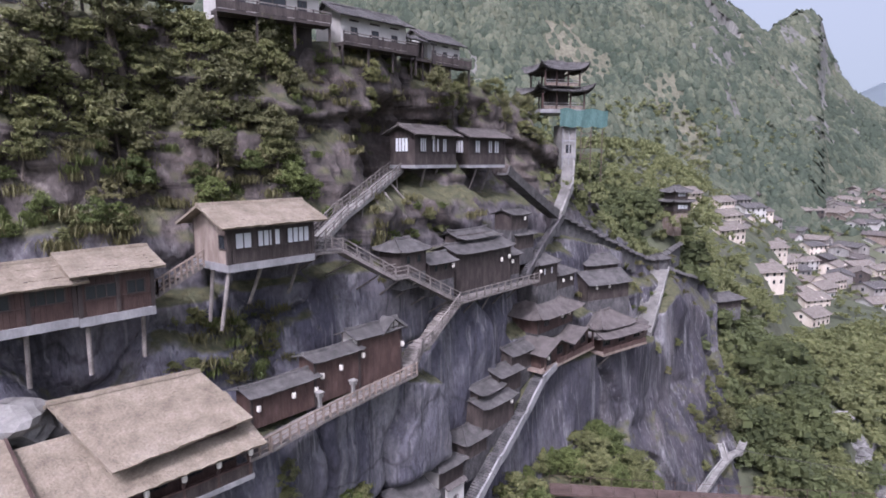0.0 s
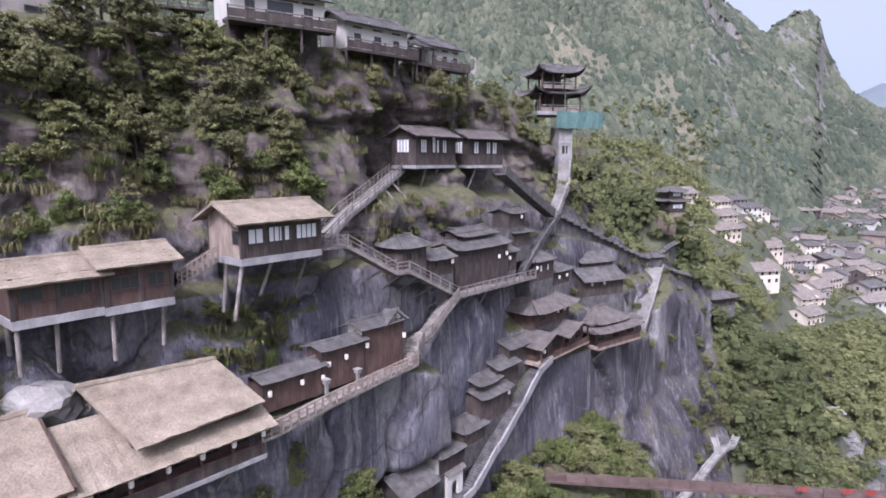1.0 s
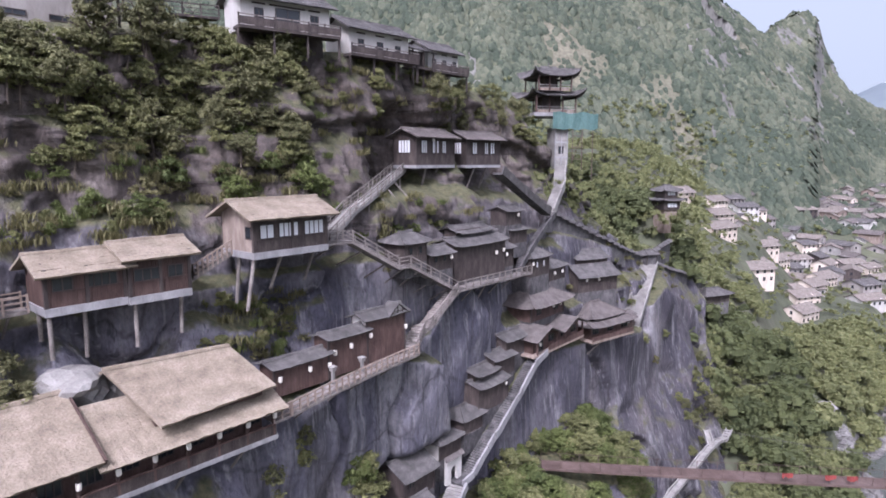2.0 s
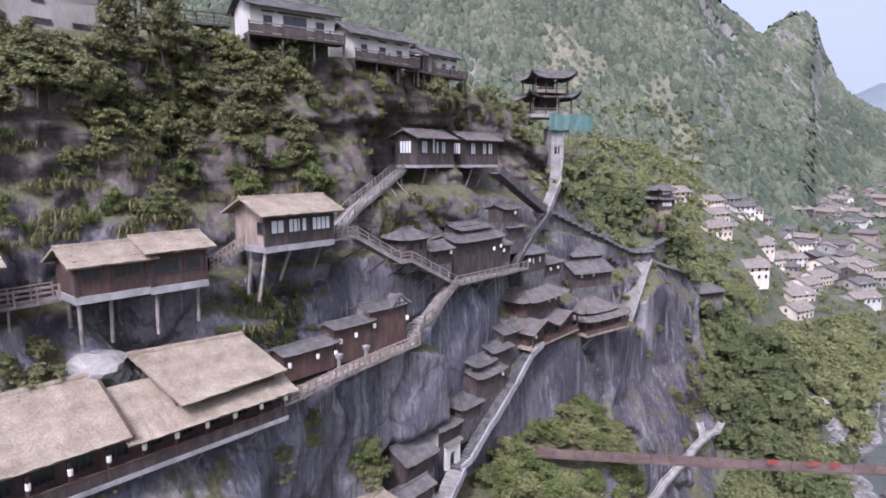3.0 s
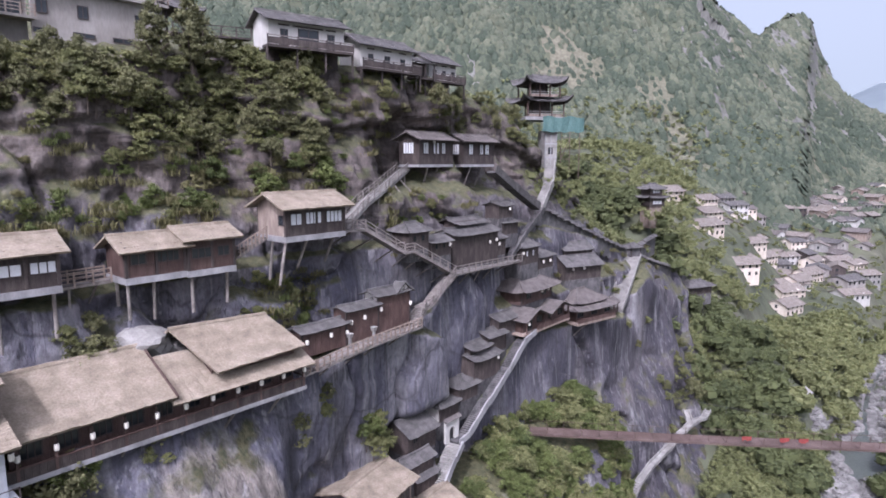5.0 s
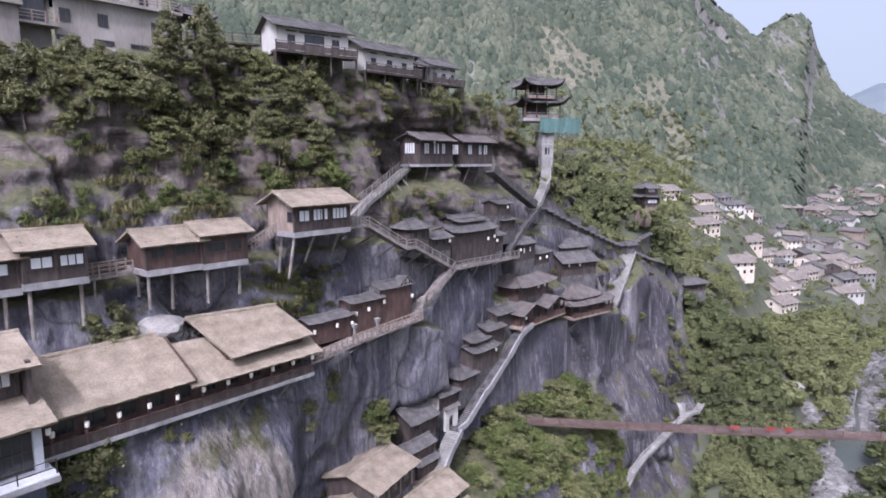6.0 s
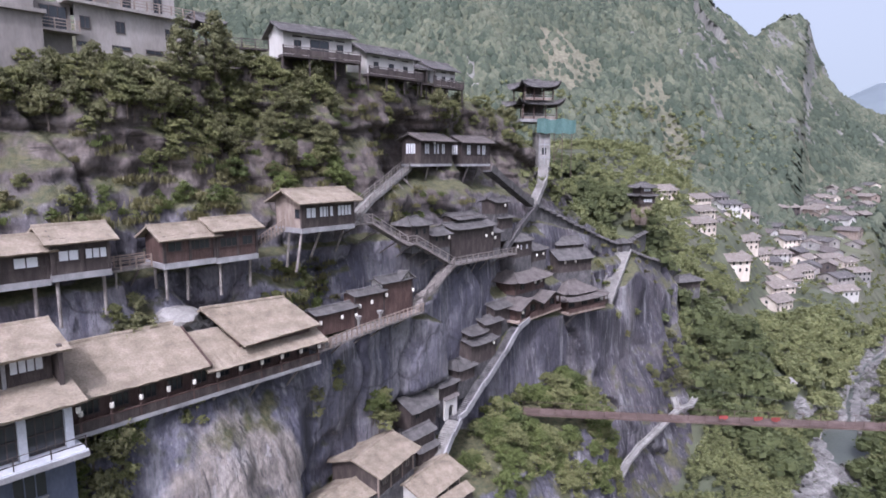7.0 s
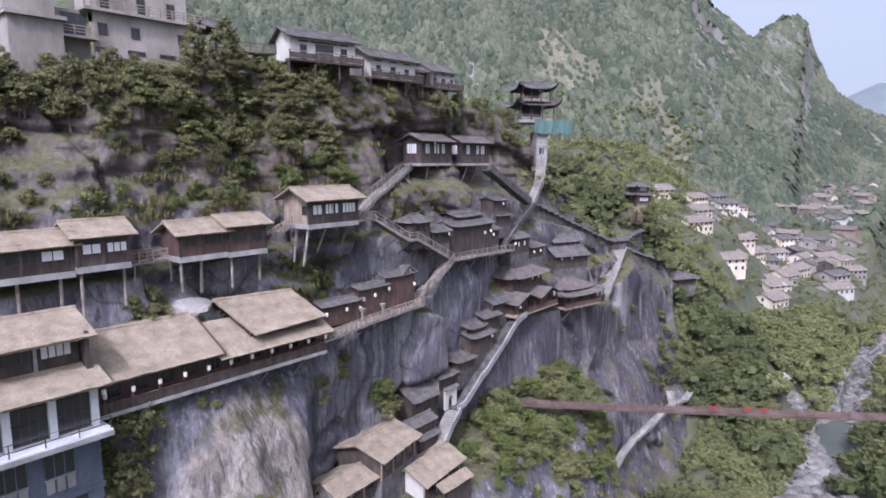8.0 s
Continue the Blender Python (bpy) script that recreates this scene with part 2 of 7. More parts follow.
    MATS["cliff_rock"] = m


cliff_rock()
surface("rubble", [(0.045, 0.043, 0.044), (0.075, 0.071, 0.071), (0.12, 0.114, 0.11)], 0.9, (1, 1, 0.6), 0.9, 0.6, 8, 0.25)
surface("mountain_rock", [(0.07, 0.07, 0.06), (0.10, 0.098, 0.088), (0.145, 0.14, 0.128)], 0.03, (1, 1, 0.35), 0.9, 0.6, 12, 0.25)
surface("dry_slope", [(0.075, 0.076, 0.05), (0.10, 0.097, 0.066), (0.135, 0.125, 0.088)], 0.05, bump=0.4, fine=10)
surface("forest_floor", [(0.045, 0.051, 0.031), (0.058, 0.065, 0.04), (0.07, 0.075, 0.046), (0.10, 0.096, 0.07)], 0.018, bump=0.4, fine=9)
surface("thatch", [(0.15, 0.122, 0.09), (0.21, 0.174, 0.13), (0.265, 0.224, 0.174)], 0.7, (1, 1, 1), 0.95, 1.0, 9, 0.17, per="island")
surface("tile_grey", [(0.048, 0.045, 0.043), (0.078, 0.073, 0.07), (0.118, 0.11, 0.105)], 0.9, (1, 1, 1), 0.85, 0.6, 10, 0.22, per="island")
surface("tile_brown", [(0.066, 0.057, 0.053), (0.097, 0.084, 0.078), (0.13, 0.114, 0.106)], 0.9, (1, 1, 1), 0.85, 0.6, 10, 0.2, per="island")
surface("dark_wood", [(0.033, 0.026, 0.024), (0.052, 0.041, 0.037), (0.078, 0.063, 0.056)], 1.6, (1, 1, 0.35), 0.7, 0.4, 10, 0.2)
surface("pale_wood", [(0.165, 0.125, 0.10), (0.225, 0.178, 0.146), (0.29, 0.24, 0.20)], 1.6, (1, 1, 0.35), 0.75, 0.4, 10, 0.15)
surface("red_wood", [(0.045, 0.027, 0.023), (0.068, 0.042, 0.035), (0.095, 0.062, 0.053)], 1.6, (1, 1, 0.35), 0.65, 0.4, 10, 0.18)
surface("grey_plank", [(0.12, 0.105, 0.094), (0.18, 0.16, 0.145), (0.25, 0.225, 0.205)], 1.2, (1, 1, 1), 0.85, 0.5, 9, 0.2)
surface("concrete", [(0.17, 0.165, 0.165), (0.23, 0.225, 0.225), (0.30, 0.292, 0.288)], 0.6, (1, 1, 0.5), 0.85, 0.3, 12, 0.12)
surface("pale_stone", [(0.15, 0.142, 0.13), (0.21, 0.20, 0.186), (0.275, 0.262, 0.244)], 0.6, (1, 1, 1), 0.85, 0.3, 12, 0.14)
surface("plaster", [(0.34, 0.325, 0.295), (0.43, 0.412, 0.38), (0.51, 0.492, 0.46)], 0.35, (1, 1, 0.4), 0.85, 0.15, 14, 0.06)
# plaster in a darker, warmer tone
surface("dull_plaster", [(0.15, 0.135, 0.122), (0.235, 0.215, 0.196), (0.30, 0.278, 0.256)], 0.3, (1, 1, 0.35), 0.9, 0.2, 14, 0.1)
surface("tan_plaster", [(0.40, 0.34, 0.275), (0.52, 0.45, 0.37), (0.60, 0.54, 0.46)], 0.3, (1, 1, 0.4), 0.9, 0.15, 14, 0.1)
surface("dark_glass", [(0.02, 0.023, 0.027), (0.03, 0.034, 0.038)], 0.5, rough=0.12, bump=0.0, spread=0.1, spec=0.6)
surface("paper_pane", [(0.50, 0.51, 0.52), (0.62, 0.63, 0.63)], 0.8, rough=0.5, bump=0.0, spread=0.08)
surface("lantern_paper", [(0.52, 0.49, 0.43), (0.62, 0.59, 0.52)], 1.0, rough=0.7, bump=0.0, spread=0.05)
surface("slate_render", [(0.062, 0.072, 0.10), (0.085, 0.096, 0.128), (0.12, 0.132, 0.16)], 0.5, (1, 1, 0.4), 0.8, 0.2, 12, 0.12)
surface("rust", [(0.06, 0.04, 0.034), (0.085, 0.058, 0.049), (0.115, 0.084, 0.073)], 0.6, (1, 1, 1), 0.75, 0.3, 12, 0.15)
surface("red_cloth", [(0.15, 0.03, 0.026), (0.21, 0.045, 0.038)], 1.0, rough=0.8, bump=0.1, spread=0.1)
surface("green_net", [(0.05, 0.10, 0.092), (0.085, 0.145, 0.132)], 0.8, (1, 1, 0.3), 0.8, 0.3, 10, 0.25)
surface("water", [(0.05, 0.058, 0.05), (0.075, 0.083, 0.07)], 0.06, rough=0.35, bump=0.4, fine=30, spread=0.08, spec=0.3)
surface("bark", [(0.07, 0.055, 0.045), (0.13, 0.105, 0.085)], 2.0, (1, 1, 0.3), 0.9, 0.5)
surface("boulder", [(0.07, 0.067, 0.063), (0.12, 0.115, 0.108), (0.21, 0.202, 0.19)], 0.3, bump=0.5, fine=10, per="island")
foliage("leaf_mid", (0.065, 0.074, 0.033), (0.225, 0.228, 0.098), 0.35)
foliage("leaf_valley", (0.042, 0.053, 0.026), (0.185, 0.195, 0.085), 0.3, 0.14)
foliage("leaf_wood", (0.026, 0.036, 0.019), (0.12, 0.136, 0.058), 0.3, 0.14)
foliage("leaf_dark", (0.058, 0.064, 0.033), (0.19, 0.186, 0.09), 0.35)
foliage("leaf_bright", (0.046, 0.064, 0.023), (0.142, 0.166, 0.056), 0.35)
foliage("leaf_dry", (0.075, 0.072, 0.034), (0.185, 0.172, 0.08), 0.3)
# mountain leaves: tones greyed to stand in for haze over the distance
far_canopy("leaf_hazed", (0.046, 0.058, 0.041), (0.122, 0.129, 0.088))
# far hills: the blue-grey haze of distance is put into their base colour
surface("hill_hazed", [(0.10, 0.122, 0.135), (0.125, 0.15, 0.165)], 0.004, bump=0.0, fine=6, spread=0.03)
surface("tile_tan", [(0.105, 0.09, 0.076), (0.15, 0.13, 0.112), (0.20, 0.178, 0.155)], 0.9, (1, 1, 1), 0.85, 0.6, 10, 0.2, per="island")
# white paint dimmed and blued: the shade is put into its colour
surface("shade_paint", [(0.42, 0.43, 0.45), (0.52, 0.53, 0.55)], 0.6, rough=0.7, bump=0.1, spread=0.1)


# ---- the rock and the ground ----
CU, SU = math.cos(radians(TH)), math.sin(radians(TH))


def fractal(x, y, z, scale, octaves=4):
    return noise.fractal(Vector((x * scale, y * scale, z * scale)), 1.0, 2.0, octaves)


# the face's section: how far in it stands at each height
PROFILE_Z = (-10, 10, 24, 32, 44, 54.5, 57, 60, 63.5, 64.2, 67, 69.5, 70.5, 74, 77, 78.2, 79.0, 83.5, 85.6, 86.4, 87.5, 95)
PROFILE_V = (14, 30.5, 34.5, 37.6, 38.2, 38.0, 38.4, 38.6, 39.4, 41.2, 41.6, 42.6, 44.2, 46.0, 47.6, 48.4, 46.8, 48.2, 49.6, 51.4, 60.0, 86.8)


def crest(u):
    """How much of the height above 50 m the rock keeps: it sinks along the nose."""
    return float(np.interp(u, (4, 26, 60, 75, 82, 92, 116, 141, 170), (0.94, 1.0, 1.0, 0.97, 0.90, 0.76, 0.32, 0.21, 0.0)))


def ledge(u):
    """The height of the lower ledge: the brown houses' walkway, then the long stair, then the pavilions."""
    return float(np.interp(u, (38, 45, 46.5, 56.8, 66, 80, 97, 116, 130), (54.6, 52, 38.1, 43.6, 47.6, 46.6, 44.6, 51.6, 51.0)))


def nose_top(u):
    """The height of the nose's edge, where its walls run down."""
    return float(np.interp(u, (108, 113, 118, 150, 172), (60.0, 54.2, 52.0, 44.0, 36.0)))


def ease(x):
    x = min(1.0, max(0.0, x))
    return x * x * (3 - 2 * x)


def rock_v(u, z):
    """How far in the bare face stands at u, z."""
    k = crest(u)
    zz = z if z < 50 else 50 + (z - 50) / max(k, 0.05)
    p = xyz(u, 40, 0)
    if zz > 66:
        zz += 2.2 * ease((zz - 66) / 4) * fractal(p.x, p.y, 7, 0.05, 3)
    v = float(np.interp(zz, PROFILE_Z, PROFILE_V))
    # the lower ledge, and a second one for the houses further along
    v += 3.2 * ease((z - ledge(u) + 0.5) / 1.0) * (1.0 if u < 118 else 1 - ease((u - 118) / 12))
    v += 2.6 * ease((u - 60) / 4) * (1 - ease((u - 104) / 12)) * ease((z - 51.0) / 2.0)
    v += 6.0 * math.exp(-((u - 51) / 4.5) ** 2) * ease((z - 69.5) / 2.5) * (1 - ease((z - 79) / 3))
    if zz < 55:
        v -= 2.0 * float(np.interp(u, (-10, 12, 26), (1, 0.8, 0)))
    # the shelf at the cliff foot, with the thatched houses and the thicket
    v -= 9.0 * ease((u - 12) / 8) * (1 - ease((u - 72) / 14)) * (1 - ease((z - 31.0) / 3.0))
    v += max(0.0, u - 138) ** 2 * 0.03 + max(0.0, z - 18) * 0.09 * ease((u - 98) / 30)
    v += 3.6 * ease((u - 34) / 4) * (1 - ease((u - 49) / 4)) * ease((z - 32.5) / 1.5) * (1 - ease((z - 41.0) / 3.0))
    if u > 104:
        v += 3.2 * ease((u - 104) / 14) * ease((z - nose_top(u) + 9) / 10) ** 2
    w = float(np.interp(zz, (30, 40, 60, 72), (1.0, 1.0, 0.9, 1.5))) * (1 - 0.55 * ease((u - 40) / 8) * (1 - ease((u - 108) / 10)) * ease((z - 34) / 3))
    v += w * 2.1 * fractal(p.x, p.y, z * 0.75, 0.08, 3)
    v += w * (0.5 - 0.28 * ease((u - 60) / 20)) * fractal(p.x + 50, p.y, z * 0.22, 0.42, 4)
    v += w * 0.22 * fractal(p.x, p.y + 20, z, 0.6, 3)
    v += 1.9 * (1 - ease((u - 22) / 8)) * ease((zz - 77.4) / 1.4)
    if zz > 64:
        k = ease((zz - 64) / 3)
        v += k * (0.55 * fractal(p.x * 0.4, p.y * 0.4, z * 2.2, 0.35, 4) + 0.35 * fractal(p.x, p.y, z, 0.9, 3))
    f = fractal(p.x + 0.35 * z, p.y - 11, z * 0.5, 0.055, 3)
    v += 1.3 * math.exp(-(f / 0.04) ** 2) + 1.0 * ease((f + 0.02) / 0.04) - 0.5
    # a slab that leans out to its foot below the long house
    v -= min(4.6, max(0.0, 51.5 - z) * 0.33) * ease((u - 1) / 5) * (1 - ease((u - 15) / 7)) * ease((z - 24) / 8)
    # a bulge below the long house, and rounded boulders higher up
    v -= 1.4 * math.exp(-((u - 9) / 5.5) ** 2 - ((z - 42) / 6.5) ** 2)
    if zz > 66:
        v -= 2.4 * max(0.0, fractal(p.x, p.y + 90, z * 1.5, 0.11, 3)) * ease((zz - 66) / 3)
    return v


def mesh_object(name, verts, faces, material, smooth=False):
    me = bpy.data.meshes.new(name)
    me.from_pydata(verts, [], faces)
    me.materials.append(MATS[material])
    if smooth:
        me.shade_smooth()
    return new(name, me)


def build_cliff():
    us = np.concatenate([np.arange(-75, -12, 0.8), np.arange(-12, 100, 0.36), np.arange(100, 166, 0.6)])
    zs = [z for a, b in zip(PROFILE_Z[:-1], PROFILE_Z[1:]) for z in np.linspace(a, b, max(2, int((b - a) / 0.42)) + 1)[:-1]] + [PROFILE_Z[-1]]
    verts = []
    for u in us:
        k = crest(u)
        for zz in zs:
            z = zz if zz < 50 else 50 + (zz - 50) * k
            v = rock_v(u, z)
            if u > 108:
                z = min(z, nose_top(u) + 0.3 * max(0.0, v - 46))
            verts.append(xyz(u, v, z + 0.25 * fractal(u, v, z, 0.5, 3)))
    n = len(zs)
    faces = [(i * n + j, (i + 1) * n + j, (i + 1) * n + j + 1, i * n + j + 1) for i in range(len(us) - 1) for j in range(n - 1)]
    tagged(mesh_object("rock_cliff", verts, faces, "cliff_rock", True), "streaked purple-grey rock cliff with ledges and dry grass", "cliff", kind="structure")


RIDGE = ((-500, 520, 330), (-50, 600, 330), (180, 580, 275), (273, 610, 230), (327, 650, 203), (365, 690, 228), (398, 715, 246), (436, 750, 254), (464, 770, 212), (489, 790, 170), (533, 830, 152), (592, 880, 138), (674, 950, 126), (900, 1200, 60))

HILLS = ((1150, 2400, 60), (1500, 2400, 300), (1800, 2500, 400), (2600, 2600, 430))


def ground_z(x, y):
    u, v = CU * x + SU * y, -SU * x + CU * y
    g = float(np.interp(u, (60, 80, 106, 124, 140, 152, 165, 220, 300, 373, 500), (0.4, 0.18, 0.16, 0.34, 0.6, 0.85, 0.8, 0.78, 0.66, 0.54, 0.45)))
    if v > 4:
        z = min(78.0, max(0.0, v - 2) * g * ease((v - 8) / 8))
        if u < 130:
            z = min(z, 28.0)
    else:
        z = max(0.0, -4 - v) * 0.45
        z = 90 * (1 - math.exp(-z / 90))
    if y > 150 and x > 0.5 * y:
        town = float(np.interp(y, (200, 252, 294, 314, 330, 367, 420, 600), (14, 18, 20, 26, 34, 40, 50, 80)))
        z += (town - z) * ease((x / y - 0.52) / 0.1) * ease((v - 14) / 10)
    m = -1e9
    scarp = ease((x / max(1.0, y + 26) - 0.57) / 0.018) if y > 0 else 0.0
    for (ax, ay, az), (bx, by, bz) in zip(RIDGE[:-1], RIDGE[1:]):
        dx, dy = bx - ax, by - ay
        s = min(1.0, max(0.0, ((x - ax) * dx + (y - ay) * dy) / (dx * dx + dy * dy)))
        d = math.hypot(x - ax - s * dx, y - ay - s * dy)
        m = max(m, az + s * (bz - az) - 7 - d - 1.2 * min(d, 34.0) * scarp * (1 - 0.85 * ease((d - 45) / 130) * ease((y - 425) / 70)))
    far = math.hypot(x, y)
    rough = float(np.interp(far, (120, 350, 700), (0.0, 1.0, 1.3)))
    m += rough * (30 * fractal(x, y, 0, 0.006, 5)) * (ease((285 - m) / 90) if x < 240 else 0.55 * ease((190 - m) / 60))
    for (ax, ay, az), (bx, by, bz) in zip(HILLS[:-1], HILLS[1:]):
        dx, dy = bx - ax, by - ay
        s = min(1.0, max(0.0, ((x - ax) * dx + (y - ay) * dy) / (dx * dx + dy * dy)))
        m = max(m, az + s * (bz - az) - 0.5 * math.hypot(x - ax - s * dx, y - ay - s * dy))
    z += 2.0 * fractal(x, y, 3, 0.03, 4) * float(np.interp(abs(v - 4), (6, 20), (0, 1)))
    # the wooded mound under the small pagoda
    dx = x - 50.0
    z = max(z, 60.5 - 0.9 * max(0.0, math.hypot(dx * (2.2 if dx > 0 else 0.9), (y - 145.0) * (2.4 if y < 145 else 1.0)) - 6.0) + 1.5 * fractal(x, y, 9, 0.08, 3)) if u > 112 and y < 190 else z
    if -2 < v - 4 < 2 and u < 400:
        z = min(z, 0.0)
    behind = float(np.interp(v, (56, 72, 110), (0, 62, 74))) * float(np.interp(u, (-50, 40, 90, 130, 170), (1, 1, 0.6, 0.15, 0)))
    z = max(z, behind + (z if v < 50 else 20 * (1 if u < 130 else 0)))
    t = max(0.0, min(1.0, (m - z + 12) / 24))
    return z * (1 - t) + m * t


def slope_kind(x, y, z, steep):
    """0: wooded, 1: bare rock, 2: dry grass and earth where the slope has slid."""
    if y < 330 or x < -200:
        return 0
    wob = fractal(x, y, 2, 0.04, 4)
    s = min(1.0, max(0.0, (428 - y) / 52))
    if 370 < y < 432 and abs(x - 150 - 12 * s) < 4 + 7 * s + 9 * wob:
        return 2
    if math.hypot((x - 92) / 26, (y - 438) / 22) + 0.7 * wob < 0.95:
        return 2
    grain = fractal(x * 1.6, y * 0.6, 8, 0.03, 4)
    if x > 190 and z > 85 and grain + 0.35 * (steep - 0.9) > 0.26:
        return 1
    return 1 if grain > 0.75 else 2 if grain < -0.6 else 0


def build_ground():
    xs = np.concatenate([np.linspace(-3500, -420, 14), np.linspace(-400, -60, 40), np.linspace(-55, 260, 127), np.linspace(265, 800, 108), np.linspace(850, 4000, 22)])
    ys = np.concatenate([np.linspace(-2500, -220, 12), np.linspace(-200, 20, 45), np.linspace(22.5, 330, 124), np.linspace(335, 900, 114), np.linspace(950, 4200, 22)])
    verts = [(x, y, ground_z(x, y)) for x in xs for y in ys]
    n = len(ys)
    faces = [(i * n + j, (i + 1) * n + j, (i + 1) * n + j + 1, i * n + j + 1) for i in range(len(xs) - 1) for j in range(n - 1)]
    ob = mesh_object("ground", verts, faces, "forest_floor", True)
    # the last one colours the farthest hills with painted haze
    for name in ("mountain_rock", "dry_slope", "hill_hazed"):
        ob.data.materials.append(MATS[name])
    kinds = []
    for a, b, c, d in faces:
        (x0, y0, z0), (x1, y1, z1), z2 = verts[a], verts[c], verts[d][2]
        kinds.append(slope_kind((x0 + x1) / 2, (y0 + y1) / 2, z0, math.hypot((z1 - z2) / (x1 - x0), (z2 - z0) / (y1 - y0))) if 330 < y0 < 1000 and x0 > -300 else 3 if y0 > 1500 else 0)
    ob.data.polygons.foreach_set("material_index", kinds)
    tagged(ob, "green wooded valley floor and mountainside with bare rock", "ground", kind="structure")


build_cliff()
build_ground()

# ---- building helpers ----
class Solid:
    """Collects boxes, beams and slabs of one mesh."""

    def __init__(self):
        self.v, self.f = [], []

    def hexa(self, p):
        n = len(self.v)
        self.v += [tuple(q) for q in p]
        self.f += [(n, n + 3, n + 2, n + 1), (n + 4, n + 5, n + 6, n + 7), (n, n + 1, n + 5, n + 4), (n + 1, n + 2, n + 6, n + 5), (n + 2, n + 3, n + 7, n + 6), (n + 3, n, n + 4, n + 7)]
        return self

    def box(self, x0, x1, y0, y1, z0, z1):
        return self.hexa([(x0, y0, z0), (x1, y0, z0), (x1, y1, z0), (x0, y1, z0), (x0, y0, z1), (x1, y0, z1), (x1, y1, z1), (x0, y1, z1)])

    def beam(self, a, b, w, h=None):
        """A straight bar from a to b; w across, h upright."""
        a, b, h = Vector(a), Vector(b), h or w
        d = (b - a).normalized()
        s = d.cross(Vector((0, 0, 1)))
        s = (s.normalized() if s.length > 1e-3 else Vector((1, 0, 0))) * w / 2
        t = s.cross(d).normalized() * h / 2
        return self.hexa([a - s - t, a + s - t, a + s + t, a - s + t, b - s - t, b + s - t, b + s + t, b - s + t])

    def slab(self, quad, thick):
        """A plate under four corners (counter-clockwise from above)."""
        q = [Vector(p) for p in quad]
        nrm = (q[1] - q[0]).cross(q[3] - q[0]).normalized() * thick
        return self.hexa([p - nrm for p in q] + q)

    def post(self, x, y, z0, z1, r, sides=8, lean=(0, 0)):
        n = len(self.v)
        for z, ox, oy in ((z0, lean[0], lean[1]), (z1, 0, 0)):
            self.v += [(x + ox + r * math.cos(i * math.tau / sides), y + oy + r * math.sin(i * math.tau / sides), z) for i in range(sides)]
        self.f += [(n + i, n + (i + 1) % sides, n + sides + (i + 1) % sides, n + sides + i) for i in range(sides)]
        self.f += [tuple(n + sides + i for i in range(sides)), tuple(n + sides - 1 - i for i in range(sides))]
        return self

    def mesh(self, name, material):
        me = bpy.data.meshes.new(name)
        me.from_pydata(self.v, [], self.f)
        me.materials.append(MATS[material])
        return me


def thing(name, m, label, category, group=""):
    ob = new(name)
    ob.empty_display_size = 0.2
    ob.matrix_basis = m
    return tagged(ob, label, category, group)


def part(name, solid, material, parent, label="", m=None):
    me = solid if isinstance(solid, bpy.types.Mesh) else solid.mesh(name, material)
    ob = new(name, me)
    ob.parent = parent
    if m is not None:
        ob.matrix_basis = m
    if label:
        ob["label"] = label
    return ob


def roof_slope(a, b, c, d, thick, rng, rows=0.42, cols=0.4, step=0.022, curl=0.0):
    """One pitch of a roof: overlapping courses with ragged lower edges, in one skin. a, b: eave left and right; c, d: ridge right and left."""
    a, b, c, d = (Vector(p) for p in (a, b, c, d))
    s = Solid()
    nr = max(2, round(((d + c) / 2 - (a + b) / 2).length / rows))
    nc = max(3, round((b - a).length / cols))
    nrm = (b - a).cross(d - a).normalized()
    fall = ((a + b) - (c + d)).normalized()
    wave = [rng.uniform(-0.03, 0.03) for _ in range(nc + 1)]
    levels = [(0.0, -thick)]
    for i in range(nr):
        levels += [(i / nr, step), ((i + 1) / nr, 0.0)]
    levels.append((1.0, -thick))
    for k, (t, off) in enumerate(levels):
        lip = off == step
        for j in range(nc + 1):
            f = j / nc
            p = a.lerp(d, t).lerp(b.lerp(c, t), f) + nrm * (off + wave[j] * (1 - t) + rng.uniform(-0.012, 0.012))
            if lip:
                p += fall * rng.uniform(0.0, 0.12 if thick > 0.15 and t == 0 else 0.07)
            p.z += curl * (1 - t) ** 2.5 * abs(2 * f - 1) ** 4
            s.v.append(tuple(p))
    n = nc + 1
    m = len(levels)
    for k in range(m - 1):
        s.f += [(k * n + j, k * n + j + 1, (k + 1) * n + j + 1, (k + 1) * n + j) for j in range(nc)]
    s.f += [(j, (m - 1) * n + j, (m - 1) * n + j + 1, j + 1) for j in range(nc)]
    s.f.append(tuple(k * n for k in range(m)))
    s.f.append(tuple((m - 1 - k) * n + nc for k in range(m)))
    return s


def planked(x0, x1, z0, z1, y=0.0, thick=0.12, board=0.3, groove=0.025):
    """A boarded wall in one skin: upright boards with grooves between them, facing -y."""
    n = max(1, round((x1 - x0) / board))
    w = (x1 - x0) / n
    line = []
    for i in range(n):
        xa = x0 + i * w
        line += [(xa, y + groove), (xa + 0.03, y), (xa + w - 0.03, y), (xa + w, y + groove)]
    line = [p for i, p in enumerate(line) if i == 0 or p != line[i - 1]] + [(x1, y + thick), (x0, y + thick)]
    s, k = Solid(), len(line)
    s.v = [(px, py, z) for z in (z0, z1) for px, py in line]
    s.f = [(i, (i + 1) % k, k + (i + 1) % k, k + i) for i in range(k)] + [tuple(range(k - 1, -1, -1)), tuple(range(k, 2 * k))]
    return s


